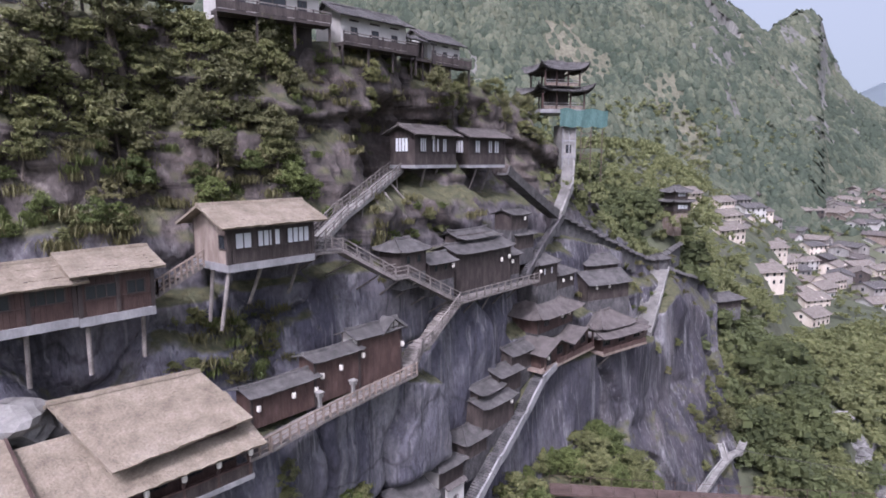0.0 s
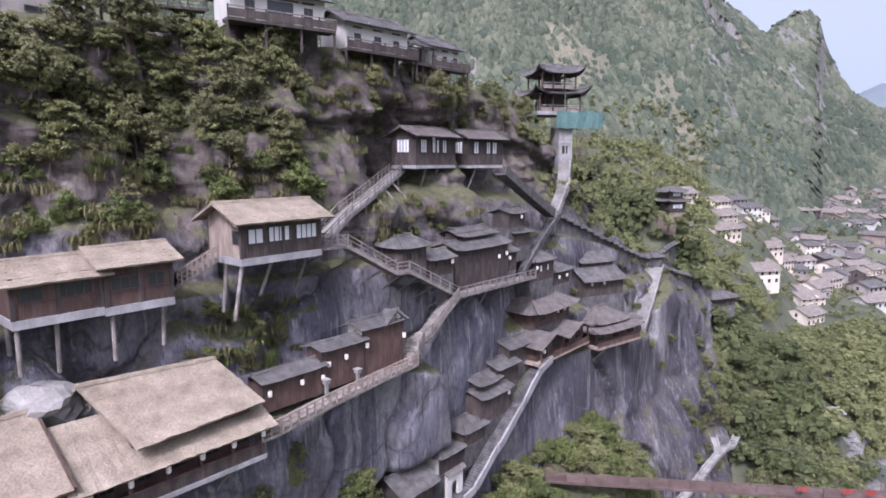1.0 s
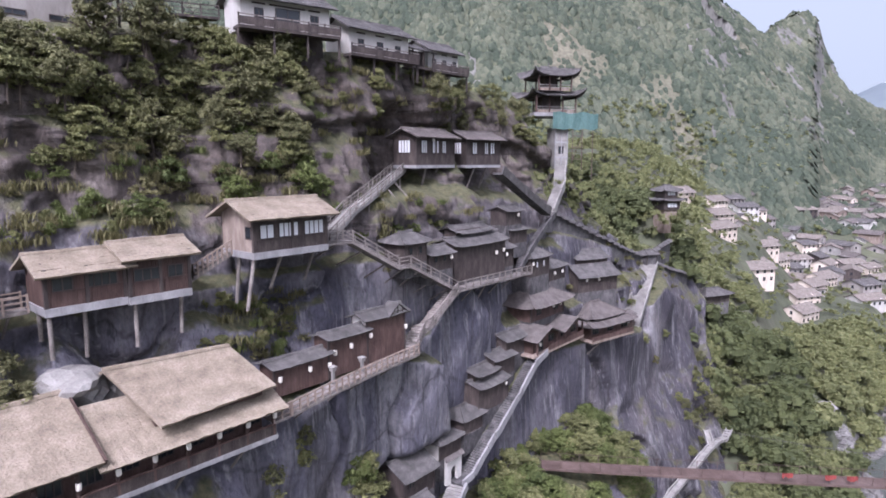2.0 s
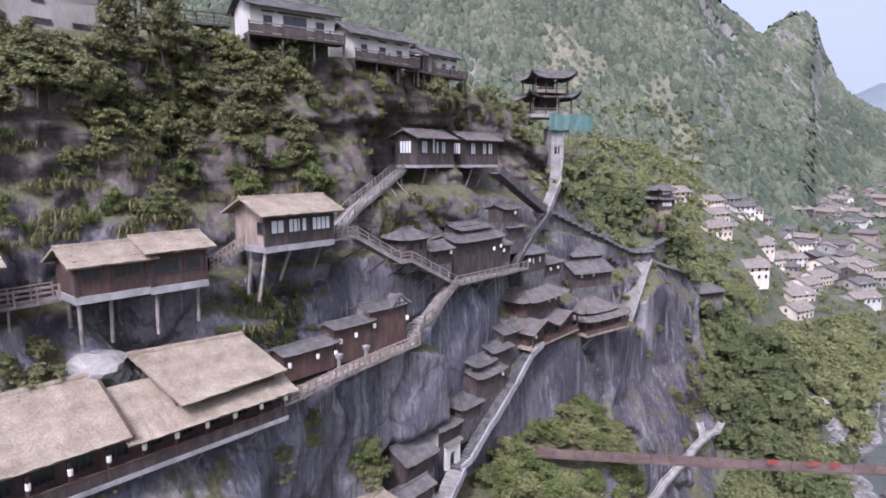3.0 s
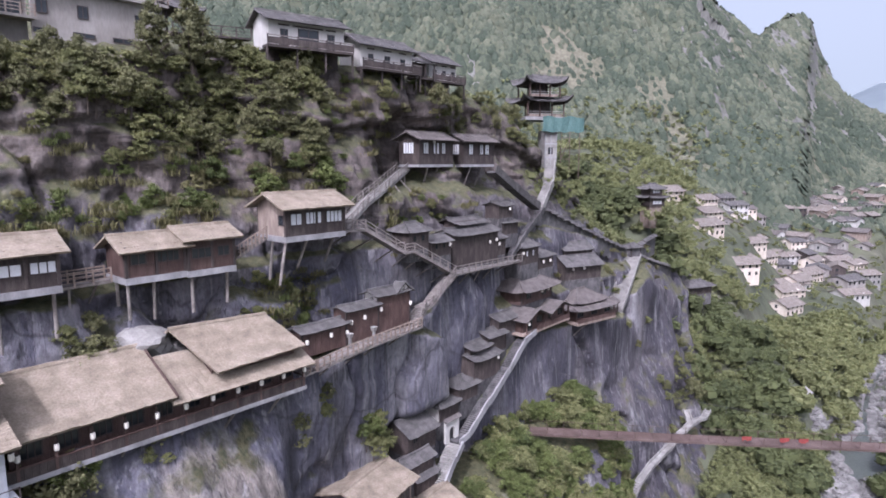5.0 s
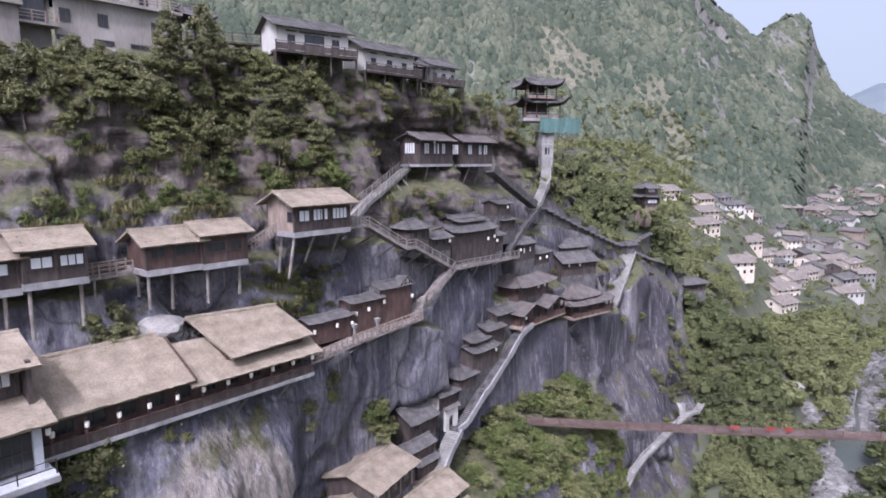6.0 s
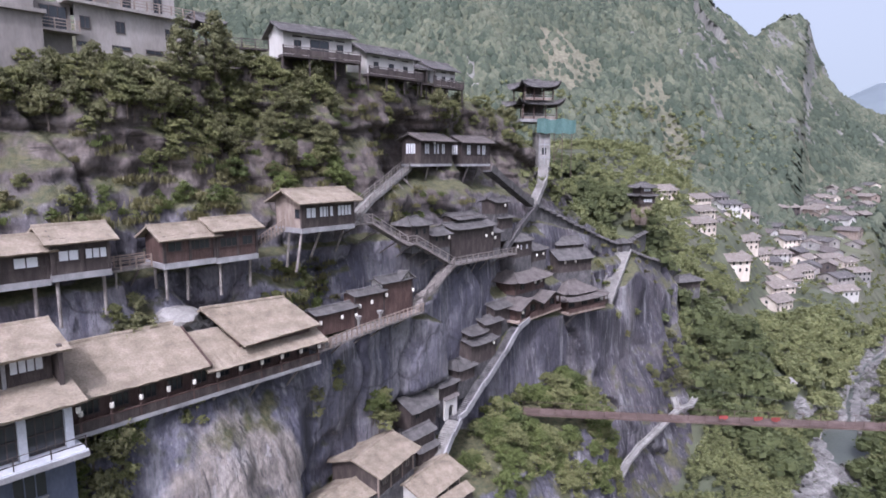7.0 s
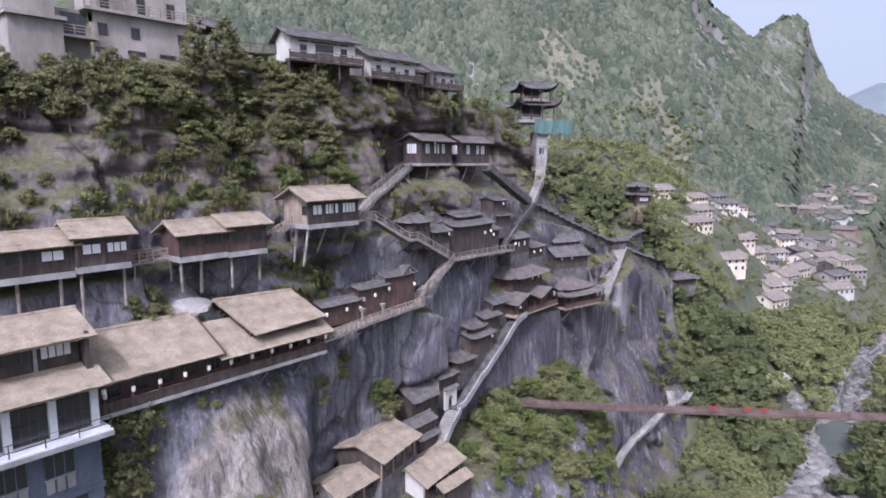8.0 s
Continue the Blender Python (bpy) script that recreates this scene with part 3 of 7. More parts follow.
def strip_ridge(pts, w, h, rng):
    """A capping that runs along points, in one skin."""
    s = Solid()
    for i, p in enumerate(pts):
        a = Vector(pts[max(0, i - 1)])
        b = Vector(pts[min(len(pts) - 1, i + 1)])
        sd = (b - a).cross(Vector((0, 0, 1))).normalized() * w / 2
        p = Vector(p) + Vector((0, 0, rng.uniform(-0.02, 0.02)))
        up = Vector((0, 0, h / 2))
        s.v += [tuple(q) for q in (p - sd - up, p + sd - up, p + sd * 0.6 + up, p - sd * 0.6 + up)]
        if i:
            o = 4 * i
            s.f += [(o - 4 + j, o - 4 + (j + 1) % 4, o + (j + 1) % 4, o + j) for j in range(4)]
    o = 4 * (len(pts) - 1)
    s.f += [(3, 2, 1, 0), (o, o + 1, o + 2, o + 3)]
    return s


def gable_roof(parent, x0, x1, y0, y1, z, rise, over=0.8, end=0.6, thick=0.16, material="thatch", split=0.5, seed=1, curl=0.0, rows=0.42, cols=0.4):
    """Two pitches and a ridge over the plan x0..x1, y0..y1 whose walls end at z; the ridge runs along x."""
    rng = random.Random(seed)
    yr = y0 + (y1 - y0) * split
    zf, zb = z - over * rise / (yr - y0), z - over * rise / (y1 - yr)
    A, B = (x0 - end, y0 - over, zf), (x1 + end, y0 - over, zf)
    C, D = (x1 + end, yr, z + rise), (x0 - end, yr, z + rise)
    E, F = (x1 + end, y1 + over, zb), (x0 - end, y1 + over, zb)
    part("roof_slope", roof_slope(A, B, C, D, thick, rng, rows, cols, curl=curl), material, parent)
    part("roof_slope", roof_slope(E, F, D, C, thick, rng, rows, cols, curl=curl), material, parent)
    n = max(4, round((x1 - x0) / 0.6))
    pts = [(x0 - end + (x1 - x0 + 2 * end) * i / n, yr, z + rise + 0.04 + curl * 0.7 * abs(2 * i / n - 1) ** 4) for i in range(n + 1)]
    part("roof_ridge", strip_ridge(pts, 0.4, 0.18, rng), material, parent)


def hip_roof(parent, x0, x1, y0, y1, z, rise, over=0.8, keep=0.4, thick=0.12, material="tile_grey", seed=1, curl=0.35, rows=0.42, cols=0.4):
    """Four pitches with lifted corners; the ridge keeps that share of the length."""
    rng = random.Random(seed)
    X0, X1, Y0, Y1, ym = x0 - over, x1 + over, y0 - over, y1 + over, (y0 + y1) / 2
    xm, half = (x0 + x1) / 2, (X1 - X0) / 2 * keep
    ze = z - over * rise / ((y1 - y0) / 2 + 0.01) * 0.5
    a, b, c, d = (X0, Y0, ze), (X1, Y0, ze), (X1, Y1, ze), (X0, Y1, ze)
    l, r = (xm - half, ym, z + rise), (xm + half, ym, z + rise)
    for q in ((a, b, r, l), (b, c, r, r), (c, d, l, r), (d, a, l, l)):
        part("roof_slope", roof_slope(*q, thick, rng, rows, cols, curl=curl), material, parent)
    part("roof_ridge", strip_ridge([(xm - half - 0.15, ym, z + rise + 0.16), (xm - half * 0.5, ym, z + rise + 0.08), (xm, ym, z + rise + 0.06), (xm + half * 0.5, ym, z + rise + 0.08), (xm + half + 0.15, ym, z + rise + 0.16)], 0.35, 0.25, rng), material, parent)
    for p, q in ((a, l), (b, r), (c, r), (d, l)):
        p, q = Vector(p), Vector(q)
        pts = [p.lerp(q, t) + Vector((0, 0, 0.08 + curl * (1 - t) ** 2.5)) for t in (0, 0.12, 0.3, 0.6, 1)]
        part("hip_ridge", strip_ridge(pts, 0.22, 0.16, rng), material, parent)


def window_unit(parent, x, y_face, z, w, h, leaves=2, material="paper_pane", wood="dark_wood", turn=0.0):
    """A framed window with panes and glazing bars, its face at local y_face, looking to -y."""
    xs, zs = [], [-0.07, 0.0, h, h + 0.07]
    for i in range(leaves + 1):
        xx = -w / 2 + w * i / leaves
        xs += [xx - 0.04, xx + 0.04]
    s = Solid()
    nz = len(zs)
    for y in (-0.05, 0.02):
        s.v += [(xv, y, zv) for xv in xs for zv in zs]
    k = len(xs) * nz
    full = {(i, j) for i in range(len(xs) - 1) for j in range(3) if j != 1 or i % 2 == 0}
    for i, j in full:
        q = (i * nz + j, (i + 1) * nz + j, (i + 1) * nz + j + 1, i * nz + j + 1)
        s.f += [q, tuple(c + k for c in q[::-1])]
        for (di, dj), (c0, c1) in (((0, -1), (0, 1)), ((1, 0), (1, 2)), ((0, 1), (2, 3)), ((-1, 0), (3, 0))):
            if (i + di, j + dj) not in full:
                s.f.append((q[c1], q[c0], q[c0] + k, q[c1] + k))
    fr = part("window", s, wood, parent, m=pose(x, y_face, z, 0, 0, turn))
    for i in range(leaves):
        a, b = -w / 2 + w * i / leaves + 0.045, -w / 2 + w * (i + 1) / leaves - 0.045
        part("pane", Solid().box(a, b, -0.02, 0.015, 0.005, h - 0.005), material, fr)
    return fr


def lantern(m, label="white paper lantern hanging under a dark eave"):
    ob = thing("lantern", m, label, "lantern", "lanterns along the walkways")
    s = Solid()
    r, rings = 0.17, ((-0.24, 0.7), (-0.2, 0.95), (0, 1.05), (0.2, 0.95), (0.24, 0.7))
    for i, (z, k) in enumerate(rings):
        s.v += [(r * k * math.cos(j * math.tau / 10), r * k * math.sin(j * math.tau / 10), z) for j in range(10)]
        if i:
            s.f += [(10 * i - 10 + j, 10 * i - 10 + (j + 1) % 10, 10 * i + (j + 1) % 10, 10 * i + j) for j in range(10)]
    part("shade", s, "lantern_paper", ob)
    part("cap", Solid().post(0, 0, 0.24, 0.3, 0.12), "dark_wood", ob, "dark wooden cap")
    part("foot", Solid().post(0, 0, -0.3, -0.24, 0.12), "dark_wood", ob, "dark wooden foot ring")
    part("cord", Solid().beam((0, 0, 0.3), (0, 0, 0.55), 0.03), "dark_wood", ob, "dark cord")
    return ob


def hut(m, L, D, H, label, roof="gable", rise=0.9, over=0.5, end=0.4, wood="dark_wood", tiles="tile_grey", wins=(), side=None, seed=1, keep=0.4, curl=0.12, lamps=(), base=0.0, name="hut", category="house", group="small houses beside the stairs", thick=0.1):
    """A small house. Local x along its front, y inwards, floor at 0; base: how far its foot goes on down."""
    ob = thing(name, m, label, category, group)
    if base:
        part("stone_base", Solid().box(-0.05, L + 0.05, -0.05, D, -base, 0.0), "rubble", ob, "dark stone footing")
    part("wall_front", planked(0, L, 0.0, H), wood, ob)
    part("wall_back", Solid().box(0, L, D - 0.12, D, 0, H), wood, ob)
    part("wall_side", Solid().box(0, 0.12, 0.12, D - 0.12, 0, H), side or wood, ob)
    part("wall_side", Solid().box(L - 0.12, L, 0.12, D - 0.12, 0, H), side or wood, ob)
    for x in (0.0, L):
        part("corner_post", Solid().box(x - 0.09, x + 0.09, -0.06, 0.1, 0, H), "dark_wood", ob)
    for x, z, w, h, n, mt in wins:
        window_unit(ob, x, -0.03, z, w, h, n, mt)
    if roof == "gable":
        for x in (0.0, L - 0.1):
            s = Solid()
            s.v += [(x, 0, H), (x, D, H), (x, D / 2, H + rise), (x + 0.1, 0, H), (x + 0.1, D, H), (x + 0.1, D / 2, H + rise)]
            s.f += [(0, 2, 1), (3, 4, 5), (0, 1, 4, 3), (1, 2, 5, 4), (2, 0, 3, 5)]
            part("gable", s, side or wood, ob)
        gable_roof(ob, 0, L, 0, D, H, rise, over, end, thick, tiles, 0.5, seed, curl)
    else:
        hip_roof(ob, 0, L, 0, D, H, rise, over, keep, thick, tiles, seed, curl)
    for x, z in lamps:
        lantern(m @ pose(x, -0.3, z))
    return ob


RAIL_POSTS = {}


def gangway(name, label, pts, width=1.5, rails=(-1,), deck="grey_plank", rail="grey_plank", tall=1.0, gap=1.5, props=0.0, solid_rail=None, group="cliff walkways", category="walkway"):
    """A walkway or stair through points (u, v, z) of its middle line. rails: -1 on its right hand, 1 on its left hand as it runs."""
    ob = thing(name, FRAME, label, category, group)
    key = (rail, tall)
    if key not in RAIL_POSTS:
        RAIL_POSTS[key] = Solid().box(-0.06, 0.06, -0.06, 0.06, -0.15, tall + 0.08).mesh("rail_post", rail)
    for a, b in zip(pts[:-1], pts[1:]):
        a, b = Vector(a), Vector(b)
        run = Vector((b.x - a.x, b.y - a.y, 0))
        dirn, length = run.normalized(), run.length
        sd = Vector((-dirn.y, dirn.x, 0)) * width / 2
        dz = b.z - a.z
        s = Solid()
        if abs(dz) / length > 0.12:
            n = max(2, round(abs(dz) / 0.18))
            for k in range(n):
                p, q = a.lerp(b, k / n), a.lerp(b, (k + 1) / n)
                top = max(p.z, q.z)
                s.v += [tuple(w) for w in (Vector((p.x, p.y, top)) - sd, Vector((p.x, p.y, top)) + sd, Vector((q.x, q.y, top)) - sd, Vector((q.x, q.y, top)) + sd)]
            m = 2 * n
            s.f += [(2 * i, 2 * i + 2, 2 * i + 3, 2 * i + 1) for i in range(m - 1)]
            o = len(s.v)
            s.v += [tuple(w) for w in (a - sd - Vector((0, 0, 0.25)), a + sd - Vector((0, 0, 0.25)), b - sd - Vector((0, 0, 0.25)), b + sd - Vector((0, 0, 0.25)))]
            s.f += [(o, o + 1, o + 3, o + 2), tuple([2 * i for i in range(m)] + [o + 2, o])[::-1], tuple([2 * i + 1 for i in range(m)] + [o + 3, o + 1]), (0, 1, o + 1, o), (2 * m - 2, o + 2, o + 3, 2 * m - 1)]
            part("flight", s, deck, ob)
        else:
            part("deck", s.hexa([p - Vector((0, 0, 0.22)) for p in (a - sd, b - sd, b + sd, a + sd)] + [a - sd, b - sd, b + sd, a + sd]), deck, ob)
        for r in rails:
            off = sd * r * 0.94
            if solid_rail:
                n = max(1, round((b - a).length / 1.7))
                jit = random.Random(int(10 * a.x))
                for k in range(n):
                    h = tall * jit.uniform(0.85, 1.12)
                    lift = off * jit.uniform(0.97, 1.03) + Vector((0, 0, h / 2 - 0.1))
                    part("parapet", Solid().beam(a.lerp(b, k / n) + lift, a.lerp(b, (k + 0.97) / n) + lift, 0.2 + jit.uniform(0, 0.06), h + 0.2), solid_rail, ob)
                continue
            for h, w in ((tall, 0.1), (tall * 0.62, 0.06), (tall * 0.25, 0.06)):
                part("rail", Solid().beam(a + off + Vector((0, 0, h)), b + off + Vector((0, 0, h)), w), rail, ob)
            n = max(1, round(length / gap))
            for k in range(n + 1):
                part("rail_post", RAIL_POSTS[key], rail, ob, m=Matrix.Translation(a.lerp(b, k / n) + off))
        if props:
            n = max(1, round(length / props))
            for k in range(n):
                p = a.lerp(b, (k + 0.5) / n) - Vector((0, 0, 0.2))
                foot = Vector((p.x, rock_v(p.x, p.z - 2.0) + 0.2, p.z - 2.0))
                part("strut", Solid().beam(p - Vector((0, width * 0.3, 0)), foot, 0.14), "grey_plank", ob)
    return ob

# ---- the stilt houses of the upper row ----
def stilt_house(m, L, D, H, label, rise=1.15, split=0.5, over=0.7, end=0.7, wood="dark_wood", wins=(), side_wins=(), fascia=0.55, posts=(), seed=1, roof="thatch", end_wood=None, thick=0.16, walls=True):
    """A timber house on posts. Local x along its front, y inwards, floor underside at 0."""
    ob = thing("stilt_house", m, label, "house", "timber houses on the cliff")
    part("floor_deck", Solid().box(-0.12, L + 0.12, -0.12, D, 0.0, fascia), "concrete", ob, "grey boarded floor edge")
    part("wall_front", planked(0, L, fascia, H), wood, ob)
    part("wall_back", Solid().box(0, L, D - 0.12, D, fascia, H), wood, ob)
    part("wall_side", Solid().box(0, 0.12, 0.12, D - 0.12, fascia, H), end_wood or wood, ob)
    part("wall_side", Solid().box(L - 0.12, L, 0.12, D - 0.12, fascia, H), wood, ob)
    for z in (H - 0.5, fascia + 1.0):
        part("wall_rail", Solid().box(0.1, L - 0.1, -0.06, 0.004, z - 0.05, z + 0.05), wood, ob)
    yr = D * split
    for x in (0.0, L - 0.12):
        s = Solid()
        s.v += [(x, 0, H), (x, D, H), (x, yr, H + rise), (x + 0.12, 0, H), (x + 0.12, D, H), (x + 0.12, yr, H + rise)]
        s.f += [(0, 2, 1), (3, 4, 5), (0, 1, 4, 3), (1, 2, 5, 4), (2, 0, 3, 5)]
        part("gable", s, end_wood or wood, ob)
    for x in (0, L / 2, L):
        part("corner_post", Solid().box(x - 0.12, x + 0.12, -0.1, 0.14, fascia, H), "dark_wood", ob)
    for x, w, h, n, mt in wins:
        window_unit(ob, x, -0.035, fascia + 1.1, w, h, n, mt)
    for y, w, h, n, mt in side_wins:
        window_unit(ob, -0.035, y, fascia + 1.1, w, h, n, mt, turn=-90)
    gable_roof(ob, 0, L, 0, D, H, rise, over, end, thick, roof, split, seed)
    for x, y, drop, lx, ly in posts:
        part("post", Solid().post(x, y, -drop, 0, 0.15, lean=(lx, ly)), "grey_plank", ob, "weathered grey timber post")
    return ob


PP, DG = "paper_pane", "dark_glass"
stilt_house(at(22.27, 38.8, 66.15), 7.25, 4.8, 3.68, "brown timber house on stilts with a pale thatched roof", rise=1.03, wins=[(1.2, 1.3, 1.05, 2, PP), (3.3, 1.9, 1.1, 4, PP), (5.9, 2.0, 1.1, 4, PP)], side_wins=[(0.7, 0.8, 0.9, 1, DG)], posts=[(0.2, 0.4, 4.2, -0.6, 0.3), (0.2, 2.6, 4.0, -0.2, 0.4), (3.4, 1.2, 3.2, -0.3, 1.5), (6.8, 1.2, 3.0, 0, 1.6)], seed=3, end_wood="pale_wood", over=0.9, end=0.9)
stilt_house(at(8.0, 40.4, 63.98), 4.9, 3.8, 3.1, "brown timber house on stilts with a low thatched roof", rise=0.9, wins=[(1.0, 1.2, 0.8, 2, DG), (3.4, 2.0, 0.8, 4, DG)], posts=[(0.2, 0.4, 3.0, 0, 0), (2.4, 0.6, 3.4, 0, 0.2), (0.3, 2.8, 2.2, 0, 0)], seed=4, wood="red_wood")
stilt_house(at(13.15, 40.2, 63.91), 4.35, 4.0, 3.56, "brown timber house on stilts with a low thatched roof", rise=0.8, wins=[(1.2, 1.8, 0.8, 3, DG), (3.3, 1.1, 0.8, 2, DG)], posts=[(0.5, 0.6, 3.3, 0, 0), (3.9, 0.6, 3.0, 0, 0.2)], seed=5, wood="red_wood")
stilt_house(at(-1.1, 40.4, 64.2), 4.3, 4.0, 3.5, "brown timber house on stilts with pale paper windows", rise=0.98, wins=[(1.2, 1.5, 0.8, 2, PP), (3.3, 1.7, 0.8, 3, PP)], posts=[(0.4, 0.6, 4.0, 0, 0), (4.0, 0.6, 3.6, 0, 0)], seed=6)
stilt_house(at(-9.0, 40.9, 63.9), 7.7, 4.0, 3.2, "brown timber house on stilts with a thatched roof", rise=0.9, wins=[(1.2, 1.5, 0.8, 2, PP), (3.6, 1.7, 0.8, 2, DG), (6.2, 1.7, 0.8, 2, PP)], posts=[(0.4, 0.6, 4.0, 0, 0), (3.6, 0.6, 4.0, 0, 0), (6.8, 0.6, 4.0, 0, 0)], seed=7)

# ---- decks and stairs of the upper row ----
gangway("timber_walkway", "weathered timber deck with a railing between two stilt houses", [(3.2, 42.3, 64.3), (7.3, 42.3, 64.4)], 1.5, (-1, 1), rail="pale_wood", props=2)
gangway("timber_stair", "short timber stair with pale slatted railing", [(16.9, 41.6, 64.6), (18.2, 41.6, 65.0), (21.6, 41.6, 66.6)], 1.2, (-1,), rail="pale_wood", gap=0.45)
gangway("timber_stair", "grey timber stair and railing climbing across the rock", [(29.6, 40.4, 66.6), (33.2, 40.2, 66.5), (39.2, 40.0, 63.2), (40.8, 39.9, 63.2), (48.3, 39.7, 59.4)], 1.6, (-1, 1), props=3)
gangway("timber_walkway", "grey timber walkway with a railing along the rock", [(48.3, 39.9, 59.3), (53.0, 40.2, 59.2), (66.0, 41.2, 58.8)], 1.9, (-1,), props=3)
gangway("timber_stair", "pale timber stair with a railing down to the lower walkway", [(48.0, 39.6, 59.3), (43.2, 39.2, 56.4), (41.4, 38.9, 56.1), (38.4, 37.4, 54.9)], 1.7, (1,), props=3)
gangway("timber_stair", "grey stair with railings climbing the rock to the upper houses", [(31.4, 41.6, 66.6), (36.5, 43.6, 68.9), (41.2, 45.5, 70.3), (51.6, 51.3, 72.8)], 1.6, (-1, 1), props=3, deck="pale_stone")
gangway("covered_stair", "dark stair with a solid side wall below the upper houses", [(62.3, 43.6, 72.4), (70.0, 44.4, 69.0), (77.6, 45.2, 65.8)], 1.6, (-1,), deck="rubble", solid_rail="tile_grey")
gangway("stone_stair", "grey stone stair with a parapet rising to the ridge", [(64.6, 41.8, 59.2), (71.0, 43.4, 62.2), (79.2, 45.2, 65.4)], 1.2, (-1,), deck="rubble", solid_rail="rubble", props=4, tall=0.7)
gangway("stone_stair", "pale stone stair climbing to the tower", [(80.0, 46.2, 65.6), (85.5, 47.6, 69.6), (88.6, 49.2, 73.2)], 1.9, (-1,), deck="pale_stone", solid_rail="pale_stone")

# ---- the upper pair of houses ----
UP = at(51.4, 48.2, 73.05, 4)


def upper_house(m, L, label, posts, seed, wins):
    ob = stilt_house(m, L, 3.8, 4.25, label, rise=0.8, over=0.9, end=0.7, fascia=0.4, wins=(), posts=posts, seed=seed, roof="tile_brown")
    part("apron", planked(0.0, L, 0.45, 1.7, -0.14, 0.12), "dark_wood", ob, "dark boarded apron wall")
    for x, w, n in wins:
        window_unit(ob, x, -0.03, 1.95, w, 1.5, n, "paper_pane")
    window_unit(ob, -0.035, 1.9, 1.95, 1.9, 1.5, 4, "paper_pane", turn=-90)
    return ob


upper_house(UP, 7.9, "dark timber house on struts with tall pale windows", [(2.6, 0.6, 4.2, 0, 1.2), (5.4, 0.8, 3.4, 0, 1.4)], 11, [(1.5, 1.1, 3), (3.9, 1.3, 3), (5.7, 0.8, 2)])
upper_house(UP @ pose(10.3, -0.5, -0.05, 0, 0, -8), 7.0, "dark timber house on struts with small pale windows", [(2.2, 0.6, 4.0, -0.8, 1.2), (5.0, 0.8, 3.0, 0, 1.4)], 12, [(1.6, 0.9, 2), (3.9, 1.1, 3), (5.4, 0.9, 2)])
for px in (3.0, 14.2):
    lantern(UP @ pose(px, -0.4, 3.6))

# ---- white houses on top of the rock ----
def white_house(m, L, D, H, label, wins, deck=1.6, rise=1.2, seed=1, under=2.4, upper_band=True):
    """A plastered house with a dark timber balcony on posts. Local x along the front, floor at 0."""
    ob = thing("white_house", m, label, "house", "white houses on the cliff top")
    part("wall_front", Solid().box(0, L, 0, 0.2, 0, H), "plaster", ob)
    part("wall_back", Solid().box(0, L, D - 0.2, D, 0, H), "plaster", ob)
    for x in (0.0, L - 0.2):
        s = Solid()
        s.v += [(x, 0.2, 0), (x, D - 0.2, 0), (x, D - 0.2, H), (x, D / 2, H + rise * 0.95), (x, 0.2, H)]
        s.v += [(x + 0.2, *q[1:]) for q in s.v[:5]]
        s.f += [(0, 4, 3, 2, 1), (5, 6, 7, 8, 9)] + [(i, (i + 1) % 5, 5 + (i + 1) % 5, 5 + i) for i in range(5)]
        part("wall_side", s, "plaster", ob)
    gable_roof(ob, 0, L, 0, D, H, rise, 0.9, 0.7, 0.14, "tile_grey", 0.5, seed)
    part("eave_beam", Solid().box(-0.5, L + 0.5, -0.12, 0.0, H - 0.28, H - 0.1), "dark_wood", ob)
    for x, z, w, h in wins:
        window_unit(ob, x, -0.03, z, w, h, 2, "dark_glass")
        if upper_band:
            part("lintel", Solid().box(x - w * 0.75, x + w * 0.75, -0.12, 0.0, H - 0.85, H - 0.7), "dark_wood", ob)
    part("balcony_floor", Solid().box(-0.8, L + 0.4, -deck, 0.0, -0.3, 0.0), "dark_wood", ob)
    part("balcony_panel", planked(-0.8, L + 0.4, 0.05, 0.8, -deck, 0.06, 0.35), "dark_wood", ob, "dark balcony boards")
    part("balcony_rail", Solid().box(-0.85, L + 0.45, -deck - 0.04, -deck + 0.1, 0.95, 1.05), "grey_plank", ob)
    n = max(3, round(L / 1.6))
    for i in range(n + 1):
        x = -0.8 + (L + 1.2) * i / n
        part("rail_post", Solid().box(x - 0.06, x + 0.06, -deck - 0.05, -deck + 0.08, 0, 1.1), "dark_wood", ob)
        if i % 2 == 0:
            part("post", Solid().box(x - 0.1, x + 0.1, -deck + 0.3, -deck + 0.5, -under, -0.3), "dark_wood", ob)
    # dark panel added where there is only a shaded hollow under the balcony
    part("cellar_wall", Solid().box(0.2, L - 0.2, 1.4, 1.6, -under - 1.0, -0.02), "dark_wood", ob, "dark panel standing for the shaded void under the balcony")
    return ob


white_house(at(43.8, 51.6, 86.1, -4), 9.2, 4.6, 3.4, "white plastered house with dark tiled roof and balcony", [(1.7, 0.5, 0.8, 1.4), (4.6, 0.4, 0.9, 1.5), (7.4, 0.5, 0.8, 1.3)], seed=21)
white_house(at(58.9, 53.0, 86.0, -2), 6.2, 4.4, 3.2, "small white plastered house with a dark balcony", [(1.2, 0.6, 0.7, 1.1), (3.3, 0.6, 0.7, 1.1), (5.4, 0.6, 0.7, 1.1)], deck=1.7, seed=22)
ob = thing("porch", at(54.6, 52.4, 86.1), "dark timber porch with a tiled lean-to roof", "porch")
part("roof_slope", roof_slope((-0.3, -0.9, 2.1), (4.4, -0.9, 2.1), (4.4, 2.0, 3.3), (-0.3, 2.0, 3.3), 0.12, random.Random(5)), "tile_grey", ob)
part("wall", planked(0.0, 4.1, 0, 2.3, 0.9), "dark_wood", ob)
part("floor", Solid().box(-0.4, 4.2, -1.0, 0.9, -0.3, 0.0), "dark_wood", ob)
